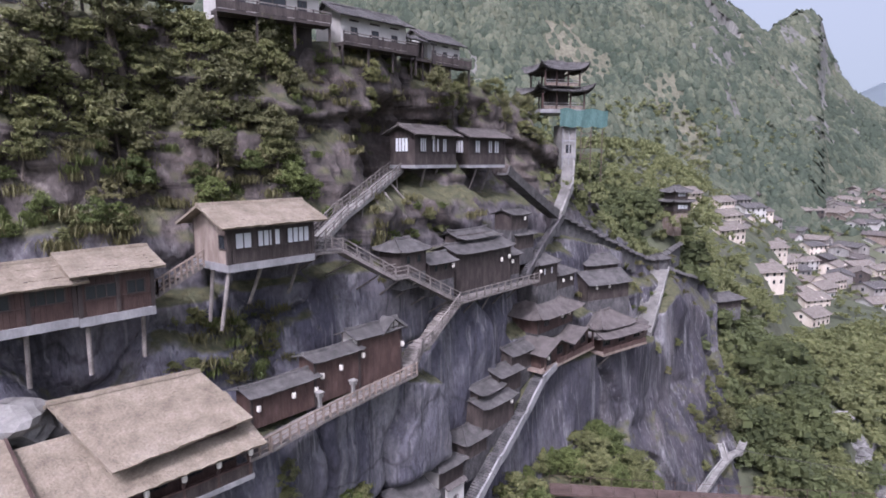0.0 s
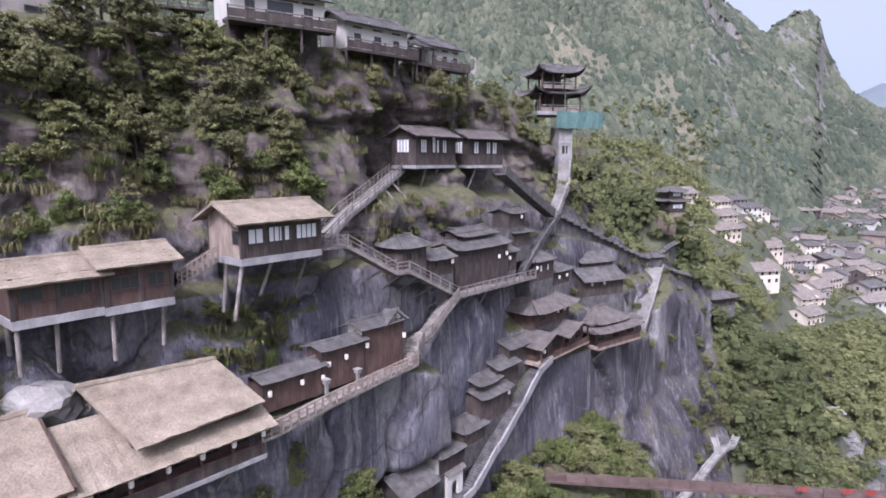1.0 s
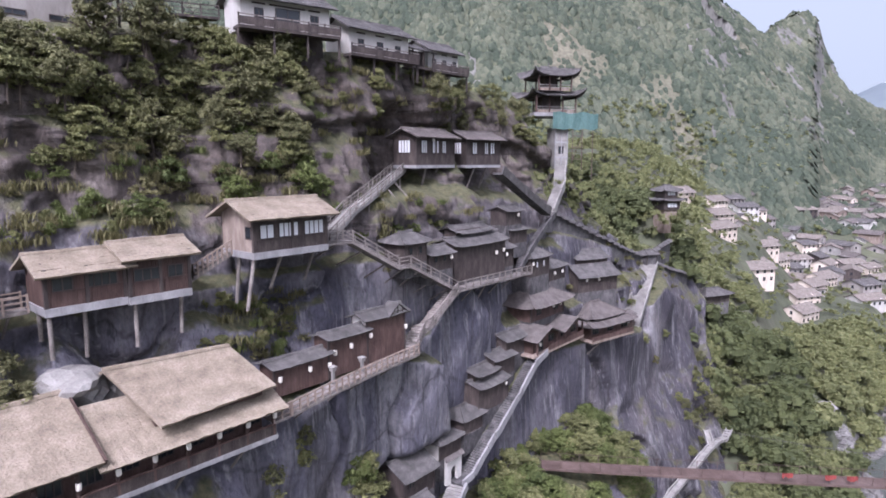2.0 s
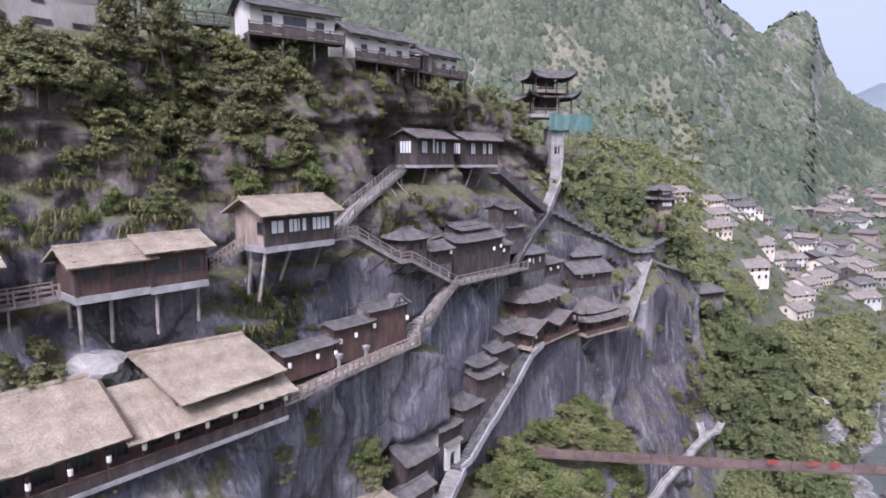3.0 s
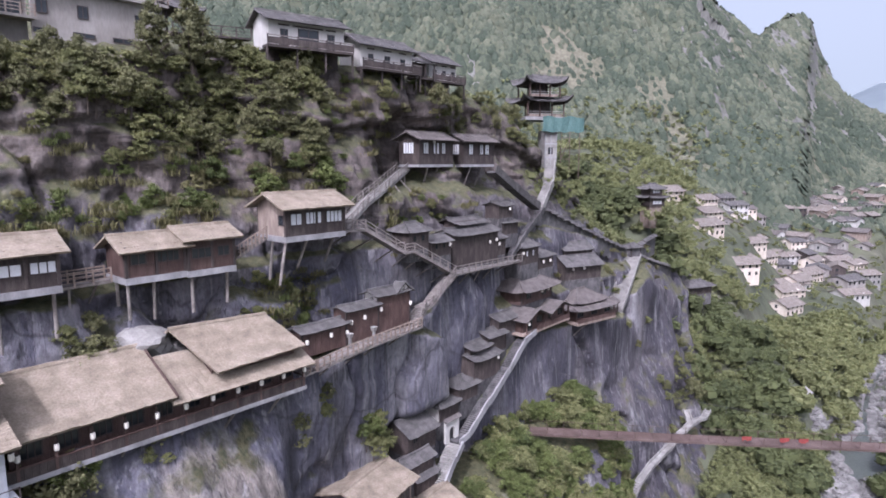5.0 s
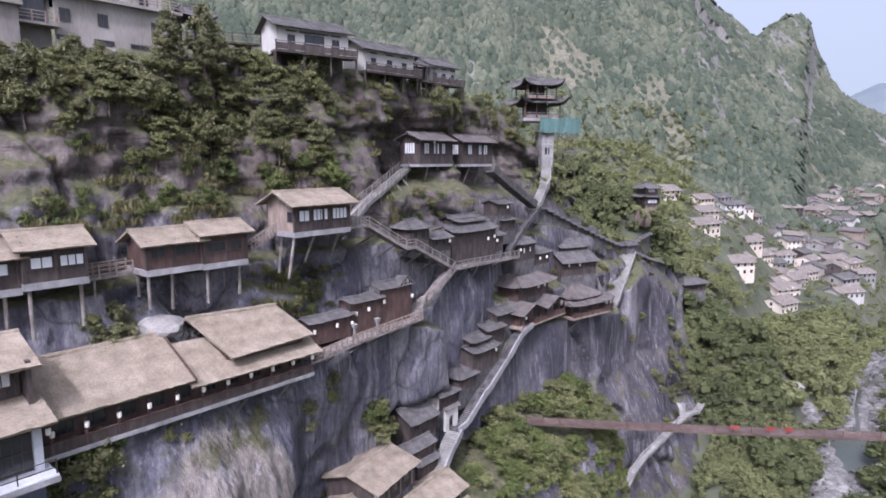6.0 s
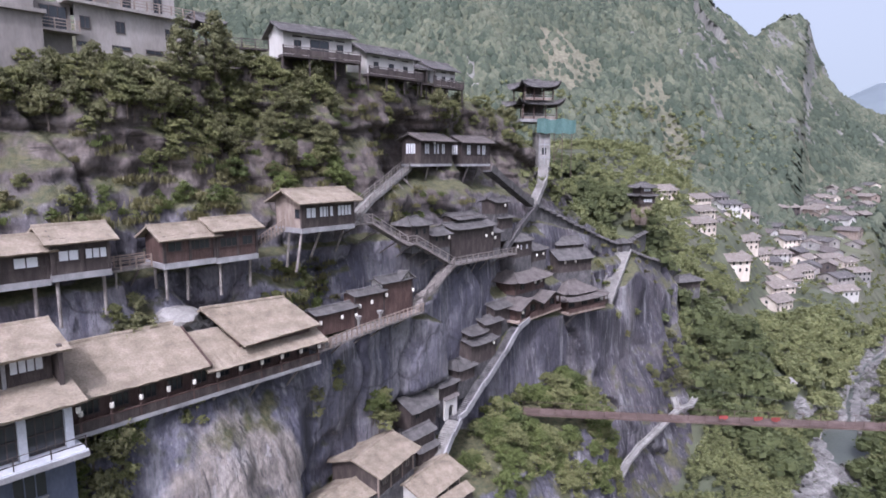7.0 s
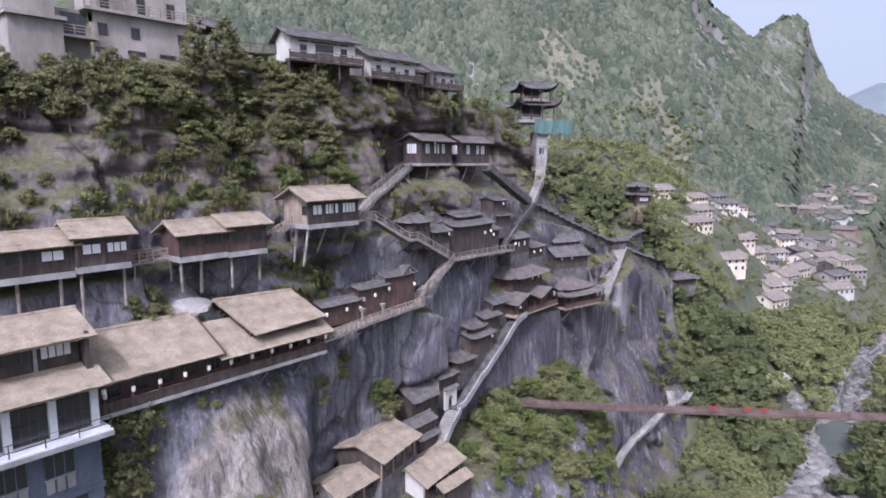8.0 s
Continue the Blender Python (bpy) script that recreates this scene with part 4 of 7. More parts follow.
for x in (0.0, 2.0, 4.0):
    part("post", Solid().box(x - 0.08, x + 0.08, -0.8, -0.64, -2.6, 2.2), "dark_wood", ob)
white_house(at(30.8, 53.0, 87.25, -13), 9.8, 5.0, 3.4, "white plastered house with a long dark balcony", [(1.9, 0.2, 0.9, 1.9), (5.0, 0.05, 2.6, 2.3), (8.0, 0.2, 0.9, 1.9)], deck=1.8, seed=23, under=2.6)

# ---- the large white building ----
def tall_house():
    ob = thing("white_building", at(7.0, 56.0, 83.6), "tall dull white building with a railed upper terrace", "building")
    part("wall_front", Solid().box(0.6, 12.8, 0, 0.3, -1.5, 6.3), "dull_plaster", ob)
    part("wall_side", Solid().box(12.5, 12.8, 0.3, 6.0, -1.5, 6.3), "dull_plaster", ob)
    part("wall_wing", Solid().box(-7.5, -2.6, -0.6, 5.0, -1.5, 4.6), "dull_plaster", ob)
    part("wall_recess", Solid().box(-2.6, 0.6, 1.2, 5.0, -1.5, 6.3), "dull_plaster", ob)
    part("wall_upper", Solid().box(1.0, 12.0, 1.6, 6.0, 6.3, 10.0), "dull_plaster", ob)
    part("wall_upper", Solid().box(-7.5, -2.9, 0.4, 5.0, 5.3, 10.0), "dull_plaster", ob)
    part("terrace", Solid().box(-0.4, 13.2, -0.7, 6.0, 6.3, 6.62), "dull_plaster", ob)
    part("terrace", Solid().box(-7.8, -2.3, -1.1, 5.0, 4.6, 5.0), "dull_plaster", ob)
    part("balcony", Solid().box(-2.6, 0.8, -0.5, 1.2, 3.2, 3.45), "dull_plaster", ob)
    for x0, x1, y, z in ((-0.4, 13.2, -0.65, 6.62), (-2.6, 0.8, -0.45, 3.45)):
        for h in (0.35, 0.65, 0.98):
            part("rail", Solid().beam((x0, y, z + h), (x1, y, z + h), 0.07), "pale_wood", ob)
        n = round((x1 - x0) / 1.3)
        for i in range(n + 1):
            x = x0 + (x1 - x0) * i / n
            part("rail_post", Solid().box(x - 0.06, x + 0.06, y - 0.06, y + 0.06, z, z + 1.05), "pale_wood", ob)
    for x, z, w, h in ((1.5, 4.0, 0.9, 1.1), (5.0, 4.0, 0.9, 1.1), (1.6, 2.2, 1.9, 0.35), (5.0, 2.2, 1.9, 0.35), (8.6, 2.2, 1.9, 0.35), (10.4, 4.0, 0.9, 1.1)):
        window_unit(ob, x, -0.03, z, w, h, 2, "dark_glass")
    for x in (2.5, 6.5, 10.0):
        window_unit(ob, x, 1.57, 7.0, 0.9, 1.8, 2, "dark_glass")
    window_unit(ob, -1.0, 1.17, 3.5, 2.4, 2.4, 3, "dark_glass")


tall_house()
ob = thing("roof_pavilion", at(20.6, 57.0, 88.2), "small dark open pavilion with lifted tiled eaves", "pavilion")
for x in (0.2, 3.4):
    for y in (0.2, 2.8):
        part("post", Solid().box(x - 0.1, x + 0.1, y - 0.1, y + 0.1, -3, 2.5), "dark_wood", ob)
hip_roof(ob, 0, 3.6, 0, 3.0, 2.5, 1.1, 0.8, 0.3, 0.12, "tile_grey", 31, 0.4)
gangway("timber_walkway", "dark timber railing beside the white houses", [(20.0, 54.5, 87.3), (28.0, 52.5, 87.6)], 1.2, (-1,), rail="dark_wood", deck="dark_wood")

# ---- the tower with its pagoda ----
def pagoda():
    T = pose(19.4, 102.5, 74.2, 0, 0, 14.0)
    ob = thing("pagoda_tower", T, "dark timber pagoda on a pale concrete tower with green netting", "pagoda")
    part("shaft", Solid().box(-0.4, 2.0, -1.6, 1.8, -5.0, 5.4), "pale_stone", ob, "pale concrete shaft")
    for x in (-0.4, 0.75, 1.85):
        part("rib", Solid().box(x, x + 0.15, -1.75, -1.6, -2.0, 5.4), "concrete", ob)
    for z in (0.2, 2.8):
        part("band", Solid().box(-0.5, 2.1, -1.72, -1.602, z, z + 0.25), "concrete", ob)
    window_unit(ob, 0.75, -1.63, 1.0, 0.9, 1.2, 2, "dark_glass")
    part("scaffold", Solid().box(6.4, 6.5, -2.2, -2.1, -4.0, 7.6).box(2.6, 6.5, -2.2, -2.1, 6.0, 6.1).box(2.6, 2.7, -2.2, -2.1, -4.0, 8.0).box(4.4, 4.5, -2.2, -2.1, -4.0, 7.6).box(2.6, 4.5, -2.2, -2.1, 0.0, 0.1).box(2.6, 4.5, -2.2, -2.1, 2.0, 2.1).box(2.6, 4.5, -2.2, -2.1, 4.0, 4.1).beam((2.65, -2.15, 0), (4.45, -2.15, 4.0), 0.08), "rust", ob, "rusty scaffold poles")
    net = Solid()
    for i in range(13):
        x = -1.2 + 8.4 * i / 12
        net.v += [(x, -2.4 + 0.12 * math.sin(i * 2.1), 5.1 + 0.15 * math.sin(i * 1.7)), (x, -2.4 - 0.12 * math.sin(i * 1.3), 7.9 + 0.2 * math.sin(i))]
        net.v += [(x, -2.36 + 0.12 * math.sin(i * 2.1), 5.1 + 0.15 * math.sin(i * 1.7)), (x, -2.36 - 0.12 * math.sin(i * 1.3), 7.9 + 0.2 * math.sin(i))]
        if i:
            o = 4 * i
            net.f += [(o - 4, o, o + 1, o - 3), (o - 2, o - 1, o + 3, o + 2), (o - 3, o + 1, o + 3, o - 1), (o - 4, o - 2, o + 2, o)]
    part("safety_net", net, "green_net", ob, "torn green safety net")
    part("platform", Solid().box(-4.6, 4.0, -2.2, 4.6, 7.3, 7.9), "concrete", ob)
    for lvl, (half, z0, h, over, keep, rise) in enumerate(((3.6, 7.9, 2.9, 1.3, 0.55, 0.9), (3.0, 11.6, 2.7, 1.2, 0.3, 1.5))):
        cx, cy = -0.6, 1.4
        for x in (-half, -half / 3, half / 3, half):
            for y in (-half, half):
                part("column", Solid().post(cx + x, cy + y, z0, z0 + h, 0.16), "red_wood", ob)
        part("wall", Solid().box(cx - half + 1.9, cx + half - 1.9, cy - half + 1.9, cy + half - 1.9, z0, z0 + h), "dark_wood", ob)
        for z in (z0 + 0.9, z0 + 0.5):
            part("rail", Solid().box(cx - half, cx + half, cy - half - 0.05, cy - half + 0.05, z, z + 0.1), "pale_stone", ob)
        part("panel", planked(cx - half + 0.3, cx + half - 0.3, z0 + 0.05, z0 + 0.5, cy - half + 0.06, 0.06), "pale_wood", ob)
        for x in (-half * 0.5, half * 0.5):
            part("bracket", Solid().box(cx + x * 2 - 0.12, cx + x * 2 + 0.12, cy - half - 0.7, cy + half + 0.7, z0 + h - 0.45, z0 + h - 0.15), "dark_wood", ob)
        hip_roof(ob, cx - half, cx + half, cy - half, cy + half, z0 + h, rise, over, keep, 0.16, "tile_grey", 41 + lvl, 1.25)
    part("finial", Solid().post(-0.6, 1.4, 15.5, 16.6, 0.12).beam((-1.8, 1.4, 15.9), (0.6, 1.4, 15.9), 0.2, 0.3), "tile_grey", ob)


pagoda()

# ---- the walkway with the brown houses, half way down ----
gangway("timber_walkway", "curved timber walkway with a pale railing along the cliff", [(38.6, 37.1, 54.9), (33.0, 36.6, 54.8), (27.0, 35.9, 54.7), (22.0, 35.2, 54.5), (20.6, 35.3, 54.4)], 2.0, (1,), rail="pale_wood", gap=0.8, props=4)
hut(at(22.6, 37.3, 54.8), 5.6, 2.0, 2.6, "long brown timber house with grey tiles by the walkway", wood="red_wood", rise=0.32, over=0.5, lamps=[(0.4, 1.6), (3.4, 1.7), (5.5, 1.5)], seed=51, thick=0.1)
hut(at(28.3, 37.4, 54.9), 4.6, 2.0, 3.6, "brown timber house with grey tiles by the walkway", wood="red_wood", rise=0.32, over=0.45, lamps=[(0.5, 2.3), (2.4, 2.5)], seed=52)
hut(at(33.0, 37.5, 54.9), 5.0, 2.2, 4.4, "tall brown timber house with plastered gable and grey tiles", wood="red_wood", rise=0.5, over=0.35, end=0.6, side="plaster", lamps=[(0.2, 2.9), (4.9, 2.8)], seed=53)
ob = thing("dormer", at(33.0, 37.5, 54.9), "small half-timbered gable over the tall brown house", "dormer")
part("gable", Solid().hexa([(2.7, -0.12, 4.2), (5.2, -0.12, 4.2), (5.2, 0.6, 4.2), (2.7, 0.6, 4.2), (3.85, -0.12, 5.2), (4.05, -0.12, 5.2), (4.05, 0.6, 5.2), (3.85, 0.6, 5.2)]), "plaster", ob, "white plaster gable")
for a, b in (((2.7, 4.22), (5.2, 4.22)), ((3.0, 4.5), (4.9, 4.5)), ((3.95, 4.2), (3.95, 5.15)), ((3.3, 4.2), (3.3, 4.7)), ((4.6, 4.2), (4.6, 4.7))):
    part("timber", Solid().beam((a[0], -0.15, a[1]), (b[0], -0.15, b[1]), 0.07), "dark_wood", ob)
dr = random.Random(9)
part("roof_slope", roof_slope((2.4, 1.2, 4.15), (2.4, -0.4, 4.15), (3.95, -0.4, 5.35), (3.95, 1.2, 5.35), 0.08, dr), "tile_grey", ob)
part("roof_slope", roof_slope((5.5, -0.4, 4.15), (5.5, 1.2, 4.15), (3.95, 1.2, 5.35), (3.95, -0.4, 5.35), 0.08, dr), "tile_grey", ob)
for u in (28.0, 31.4):
    ob = thing("stone_lamp", at(u, 36.5, 54.8), "small stone lamp post beside the walkway", "lamp", "stone lamps on the walkway")
    part("shaft", Solid().box(-0.12, 0.12, -0.12, 0.12, 0, 1.1), "pale_stone", ob)
    part("head", Solid().box(-0.22, 0.22, -0.22, 0.22, 1.1, 1.4).box(-0.3, 0.3, -0.3, 0.3, 1.4, 1.5), "pale_stone", ob)

# ---- the long thatched house on the cliff edge ----
def long_house():
    ob = thing("long_house", at(-2.2, 35.2, 53.0), "long red-brown timber house with stepped thatched roofs", "house", "timber houses on the cliff")
    L = 23.0
    part("floor_deck", Solid().box(-0.5, L, -0.9, 4.5, 0.0, 0.35), "concrete", ob, "grey concrete gallery edge")
    part("wall_front", planked(0, L - 0.6, 0.35, 2.9, 0.3, 0.14, 0.4), "red_wood", ob)
    part("wall_back", Solid().box(0, L - 0.6, 4.3, 4.45, 0.35, 3.4), "red_wood", ob)
    part("wall_side", Solid().box(L - 0.75, L - 0.6, 0.44, 4.3, 0.35, 3.2), "red_wood", ob)
    part("gallery_rail", planked(-0.4, L - 0.1, 0.35, 1.15, -0.85, 0.1, 0.45), "dark_wood", ob, "dark boarded gallery parapet")
    part("hand_rail", Solid().box(-0.4, L - 0.1, -0.9, -0.7, 1.15, 1.25), "red_wood", ob)
    n = 10
    for i in range(n + 1):
        x = 0.2 + (L - 0.5) * i / n
        part("gallery_post", Solid().box(x - 0.09, x + 0.09, -0.86, -0.68, 0.35, 2.6), "red_wood", ob)
        if i < n:
            window_unit(ob, x + 1.1, 0.27, 1.3, 1.3, 1.0, 3, "dark_glass")
        lantern(at(-2.2, 35.2, 53.0) @ pose(x, -1.0, 2.0), "white paper lantern hanging along a timber gallery")
        if i % 2:
            part("strut", Solid().beam((x, -0.5, 0.0), (x, 2.6, -3.2), 0.16), "grey_plank", ob, "weathered grey strut")
    rng = random.Random(61)
    # lower roof, in two fields of different height
    part("roof_slope", roof_slope((-0.8, -1.4, 3.15), (10.6, -1.4, 3.15), (10.6, 4.6, 6.05), (-0.8, 4.6, 6.05), 0.2, rng, 0.5, 0.35), "thatch", ob)
    part("roof_slope", roof_slope((10.3, -1.5, 2.6), (L + 0.6, -1.5, 2.5), (L + 0.6, 3.4, 4.8), (10.3, 3.4, 5.2), 0.2, rng, 0.5, 0.35), "thatch", ob)
    part("roof_slope", roof_slope((10.6, 7.5, 4.6), (-0.8, 7.5, 4.6), (-0.8, 4.6, 6.05), (10.6, 4.6, 6.05), 0.2, rng, 0.5, 0.5), "thatch", ob)
    part("verge", Solid().beam((10.65, -1.4, 3.1), (10.65, 4.6, 6.0), 0.14, 0.4), "red_wood", ob)
    part("roof_ridge", strip_ridge([(-0.8 + 11.4 * i / 12, 4.6, 6.11) for i in range(13)], 0.45, 0.2, rng), "thatch", ob)
    # raised roof
    part("clerestory", planked(14.8, L - 0.5, 3.0, 4.4, 0.2, 0.12, 0.4), "red_wood", ob)
    part("clerestory_side", Solid().box(14.4, 14.55, 0.32, 3.4, 3.0, 4.5), "red_wood", ob)
    part("roof_slope", roof_slope((14.2, -1.1, 4.05), (23.1, -0.8, 4.2), (22.0, 3.9, 6.6), (12.9, 4.4, 6.9), 0.2, rng, 0.5, 0.35), "thatch", ob)
    part("roof_slope", roof_slope((22.4, 7.4, 5.1), (12.9, 7.6, 5.3), (12.9, 4.4, 6.9), (22.0, 3.9, 6.6), 0.2, rng, 0.5, 0.5), "thatch", ob)
    part("roof_ridge", strip_ridge([(12.9 + 9.1 * i / 12, 4.4 - 0.5 * i / 12, 6.96 - 0.3 * i / 12) for i in range(13)], 0.45, 0.2, rng), "thatch", ob)


long_house()

def boulder(m, r, seed, label):
    rng = random.Random(seed)
    bm = bmesh.new()
    bmesh.ops.create_icosphere(bm, subdivisions=3, radius=1.0)
    for vtx in bm.verts:
        d = vtx.co.normalized()
        k = 1.0 + 0.35 * noise.fractal(d * 1.3 + Vector((seed, 0, 0)), 1.0, 2.0, 3) + 0.06 * noise.noise(d * 6)
        vtx.co = Vector((d.x * r * k, d.y * r * 0.8 * k, d.z * r * 0.55 * k))
    me = bpy.data.meshes.new("boulder")
    bm.to_mesh(me)
    bm.free()
    me.materials.append(MATS["pale_stone"])
    ob = new("boulder", me)
    ob.matrix_basis = m
    tagged(ob, label, "boulder", "pale boulders on the ledge")


for u, v, z, r, sd in ((9.2, 41.4, 58.7, 2.5, 3), (11.2, 41.8, 57.6, 2.0, 4), (7.6, 41.6, 57.4, 1.7, 5)):
    boulder(at(u, v, z, sd * 40), r, sd, "pale grey boulder lodged on the rock ledge")

# ---- the white-columned house at the near end ----
def column_house():
    m = at(-18.0, 33.2, 46.5)
    ob = thing("terrace_house", m, "three-storey house with white columns, glass doors and thatched roofs", "house")
    L = 15.2
    part("wall_low", Solid().box(0, L, 0.5, 0.8, -6.0, 6.28), "slate_render", ob, "grey-blue rendered lower storey")
    part("wall_low_side", Solid().box(L - 0.3, L, 0.8, 6.5, -6.0, 6.28), "slate_render", ob)
    for x in (2.0, 5.5, 9.0, 12.2):
        window_unit(ob, x, 0.47, 3.45, 2.1, 1.9, 3, "dark_glass", "slate_render")
        for k in (-0.72, 0.0, 0.72):
            part("panel", Solid().box(x + k - 0.28, x + k + 0.28, 0.36, 0.46, 2.2, 3.25), "concrete", ob, "pale panel below the window")
        part("sill", Solid().box(x - 1.1, x + 1.1, 0.34, 0.5, 3.28, 3.38), "concrete", ob)
    part("band", Solid().box(-0.1, L + 0.1, 0.3, 0.499, 1.35, 1.75), "slate_render", ob)
    for x in (1.9, 5.4, 8.9, 12.6):
        window_unit(ob, x, 0.47, -2.8, 2.9, 4.0, 2, "dark_glass", "slate_render")
        part("pillar", Solid().box(x - 1.95, x - 1.55, 0.22, 0.499, -6.0, 1.35), "slate_render", ob)
    part("terrace_slab", Solid().box(-0.4, L + 0.3, -1.6, 6.5, 6.3, 6.75), "shade_paint", ob, "white terrace slab with a stained edge")
    part("slab_lip", Solid().box(-0.45, L + 0.35, -1.68, -1.601, 6.2, 6.6), "concrete", ob, "grey pebbled edge")
    for h in (0.4, 0.95):
        part("rail", Solid().beam((-0.3, -1.5, 6.8 + h), (L + 0.2, -1.5, 6.8 + h), 0.05), "dark_wood", ob)
    for i in range(8):
        x = -0.3 + (L + 0.5) * i / 7
        part("rail_post", Solid().box(x - 0.035, x + 0.035, -1.53, -1.47, 6.76, 7.8), "dark_wood", ob)
    n = 5
    for i in range(n + 1):
        x = 0.2 + (L - 0.6) * i / n
        part("column", Solid().box(x - 0.26, x + 0.26, -0.3, 0.1, 6.75, 10.75), "shade_paint", ob, "white square column")
        if i < n:
            window_unit(ob, x + (L - 0.6) / n / 2, 0.1, 6.9, 2.3, 3.5, 4, "dark_glass")
            for z in (8.2, 9.4):
                part("door_bar", Solid().box(x + (L - 0.6) / n / 2 - 1.15, x + (L - 0.6) / n / 2 + 1.15, 0.0, 0.06, z, z + 0.08), "dark_wood", ob)
            part("bracket", Solid().box(x - 0.12, x + 0.12, -0.55, -0.302, 9.8, 10.4), "dark_wood", ob)
    part("wall_mid", Solid().box(0, L - 0.2, 0.14, 0.4, 6.75, 11.1), "concrete", ob)
    part("wall_mid_side", Solid().box(L - 0.5, L - 0.2, 0.4, 6.0, 6.75, 14.3), "dark_wood", ob)
    rng = random.Random(71)
    part("roof_slope", roof_slope((-0.8, -2.0, 10.55), (L + 0.4, -2.0, 10.55), (L + 0.4, 2.2, 11.8), (-0.8, 2.2, 11.8), 0.22, rng, 0.5, 0.35), "thatch", ob)
    part("wall_top", planked(0, L - 0.6, 11.4, 14.25, 1.6, 0.14, 0.4), "dark_wood", ob)
    for i in range(5):
        window_unit(ob, 1.8 + 2.8 * i, 1.57, 12.5, 2.1, 1.1, 4, "dark_glass" if i % 2 else "paper_pane", "dark_wood")
        part("top_post", Solid().box(0.25 + 2.8 * i, 0.5 + 2.8 * i, 1.45, 1.596, 11.4, 14.2), "concrete", ob)
    part("roof_slope", roof_slope((-0.8, 0.0, 14.0), (L + 0.3, 0.0, 14.0), (L + 0.3, 4.4, 15.5), (-0.8, 4.4, 15.5), 0.22, rng, 0.5, 0.35), "thatch", ob)
    part("roof_slope", roof_slope((L + 0.3, 8.6, 14.0), (-0.8, 8.6, 14.0), (-0.8, 4.4, 15.5), (L + 0.3, 4.4, 15.5), 0.22, rng, 0.5, 0.5), "thatch", ob)
    part("roof_ridge", strip_ridge([(-0.8 + (L + 1.1) * i / 14, 4.4, 15.56) for i in range(15)], 0.45, 0.2, rng), "thatch", ob)
    lantern(m @ pose(L + 0.05, -1.0, 9.6))


column_house()

# ---- the cluster of small dark houses in the middle ----
W1 = [(0.9, 1.0, 0.5, 0.7, 1, "dark_glass"), (2.4, 1.0, 0.5, 0.7, 1, "dark_glass")]
hut(at(40.6, 39.9, 63.2), 3.3, 3.0, 2.3, "small dark timber house with a grey hipped roof", "hip", wins=W1, seed=81, base=1.5)
hut(at(44.5, 39.8, 61.9), 3.7, 2.8, 2.0, "small dark timber house with a low grey roof", wins=W1, lamps=[(3.3, 1.4)], seed=82, base=1.5, rise=0.6)
ob = hut(at(50.3, 41.2, 59.4), 10.3, 3.0, 4.7, "long dark timber hall with two tiers of grey roofs", rise=0.7, over=0.6, seed=83, base=1.0, lamps=[(8.2, 3.0), (9.8, 3.2)], curl=0.25)
part("upper_wall", Solid().box(2.2, 8.6, 1.6, 3.4, 4.7, 6.2), "dark_wood", ob)
gable_roof(ob, 2.2, 8.6, 1.4, 3.8, 6.0, 0.6, 0.6, 0.5, 0.1, "tile_grey", 0.5, 84, 0.3)
hut(at(61.0, 41.6, 60.0), 2.2, 2.4, 2.7, "small dark porch house with a grey roof", rise=0.5, seed=85, base=1.5, lamps=[(0.4, 1.8)])
hut(at(63.8, 43.2, 65.2), 3.6, 2.6, 2.1, "small dark house with a grey roof on the slope", rise=0.5, seed=86, base=2.0, lamps=[(2.6, 1.4)])
hut(at(64.6, 43.0, 62.6), 4.0, 2.6, 2.0, "small dark house with a flat grey roof on the slope", rise=0.4, seed=87, base=2.0)
hut(at(67.8, 41.6, 57.6), 4.8, 3.6, 2.9, "dark timber house with a grey hipped roof", "hip", rise=1.3, seed=88, base=2.5, keep=0.15, wins=[(1.6, 1.3, 0.5, 0.8, 1, "paper_pane"), (3.4, 1.3, 0.5, 0.8, 1, "paper_pane")], lamps=[(0.2, 2.0)])
hut(at(73.4, 41.8, 56.2), 4.4, 3.2, 2.1, "small dark timber house with a grey roof", "hip", rise=0.9, seed=89, base=2.5, keep=0.3, lamps=[(1.0, 1.2), (3.2, 1.2)])
hut(at(85.0, 43.6, 55.4, -22), 6.4, 4.2, 2.6, "dark timber house with a broad grey roof", "gable", rise=1.1, seed=90, base=2.5)
hut(at(82.0, 41.6, 53.0, -22), 8.0, 4.0, 2.9, "dark timber house with a broad grey roof by the stair", "gable", rise=1.2, over=0.8, seed=91, base=3.0, lamps=[(1.5, 2.0), (4.0, 2.0)])

# ---- the ridge wall with its tiled coping ----
def ridge_wall(pts, label, tall=2.0):
    ob = thing("ridge_wall", FRAME, label, "wall", "walls along the ridge")
    rng = random.Random(int(pts[0][0]))
    for a, b in zip(pts[:-1], pts[1:]):
        a, b = Vector(a), Vector(b)
        n = max(1, round((b - a).length / 2.3))
        for k in range(n):
            p, q = a.lerp(b, k / n), a.lerp(b, (k + 1) / n)
            zm, tilt = (p.z + q.z) / 2 + rng.uniform(-0.12, 0.12), 0.35 * (q.z - p.z)
            p.z, q.z = zm - tilt / 2, zm + tilt / 2
            part("wall_panel", Solid().beam(p - Vector((0, 0, tall / 2 + 0.6)), q - Vector((0, 0, tall / 2 + 0.6)), 0.4, tall + 1.2), "rubble", ob)
            d = (q - p).normalized()
            sd = Vector((d.y, -d.x, 0)).normalized() * 0.85
            up, on = Vector((0, 0, 0.55)), d * 0.12
            part("coping", roof_slope(p + sd - on, q + sd + on, q + up + on, p + up - on, 0.1, rng, 0.4, 0.5), "tile_grey", ob)
            part("coping", roof_slope(q - sd + on, p - sd - on, p + up - on, q + up + on, 0.1, rng, 0.4, 0.5), "tile_grey", ob)


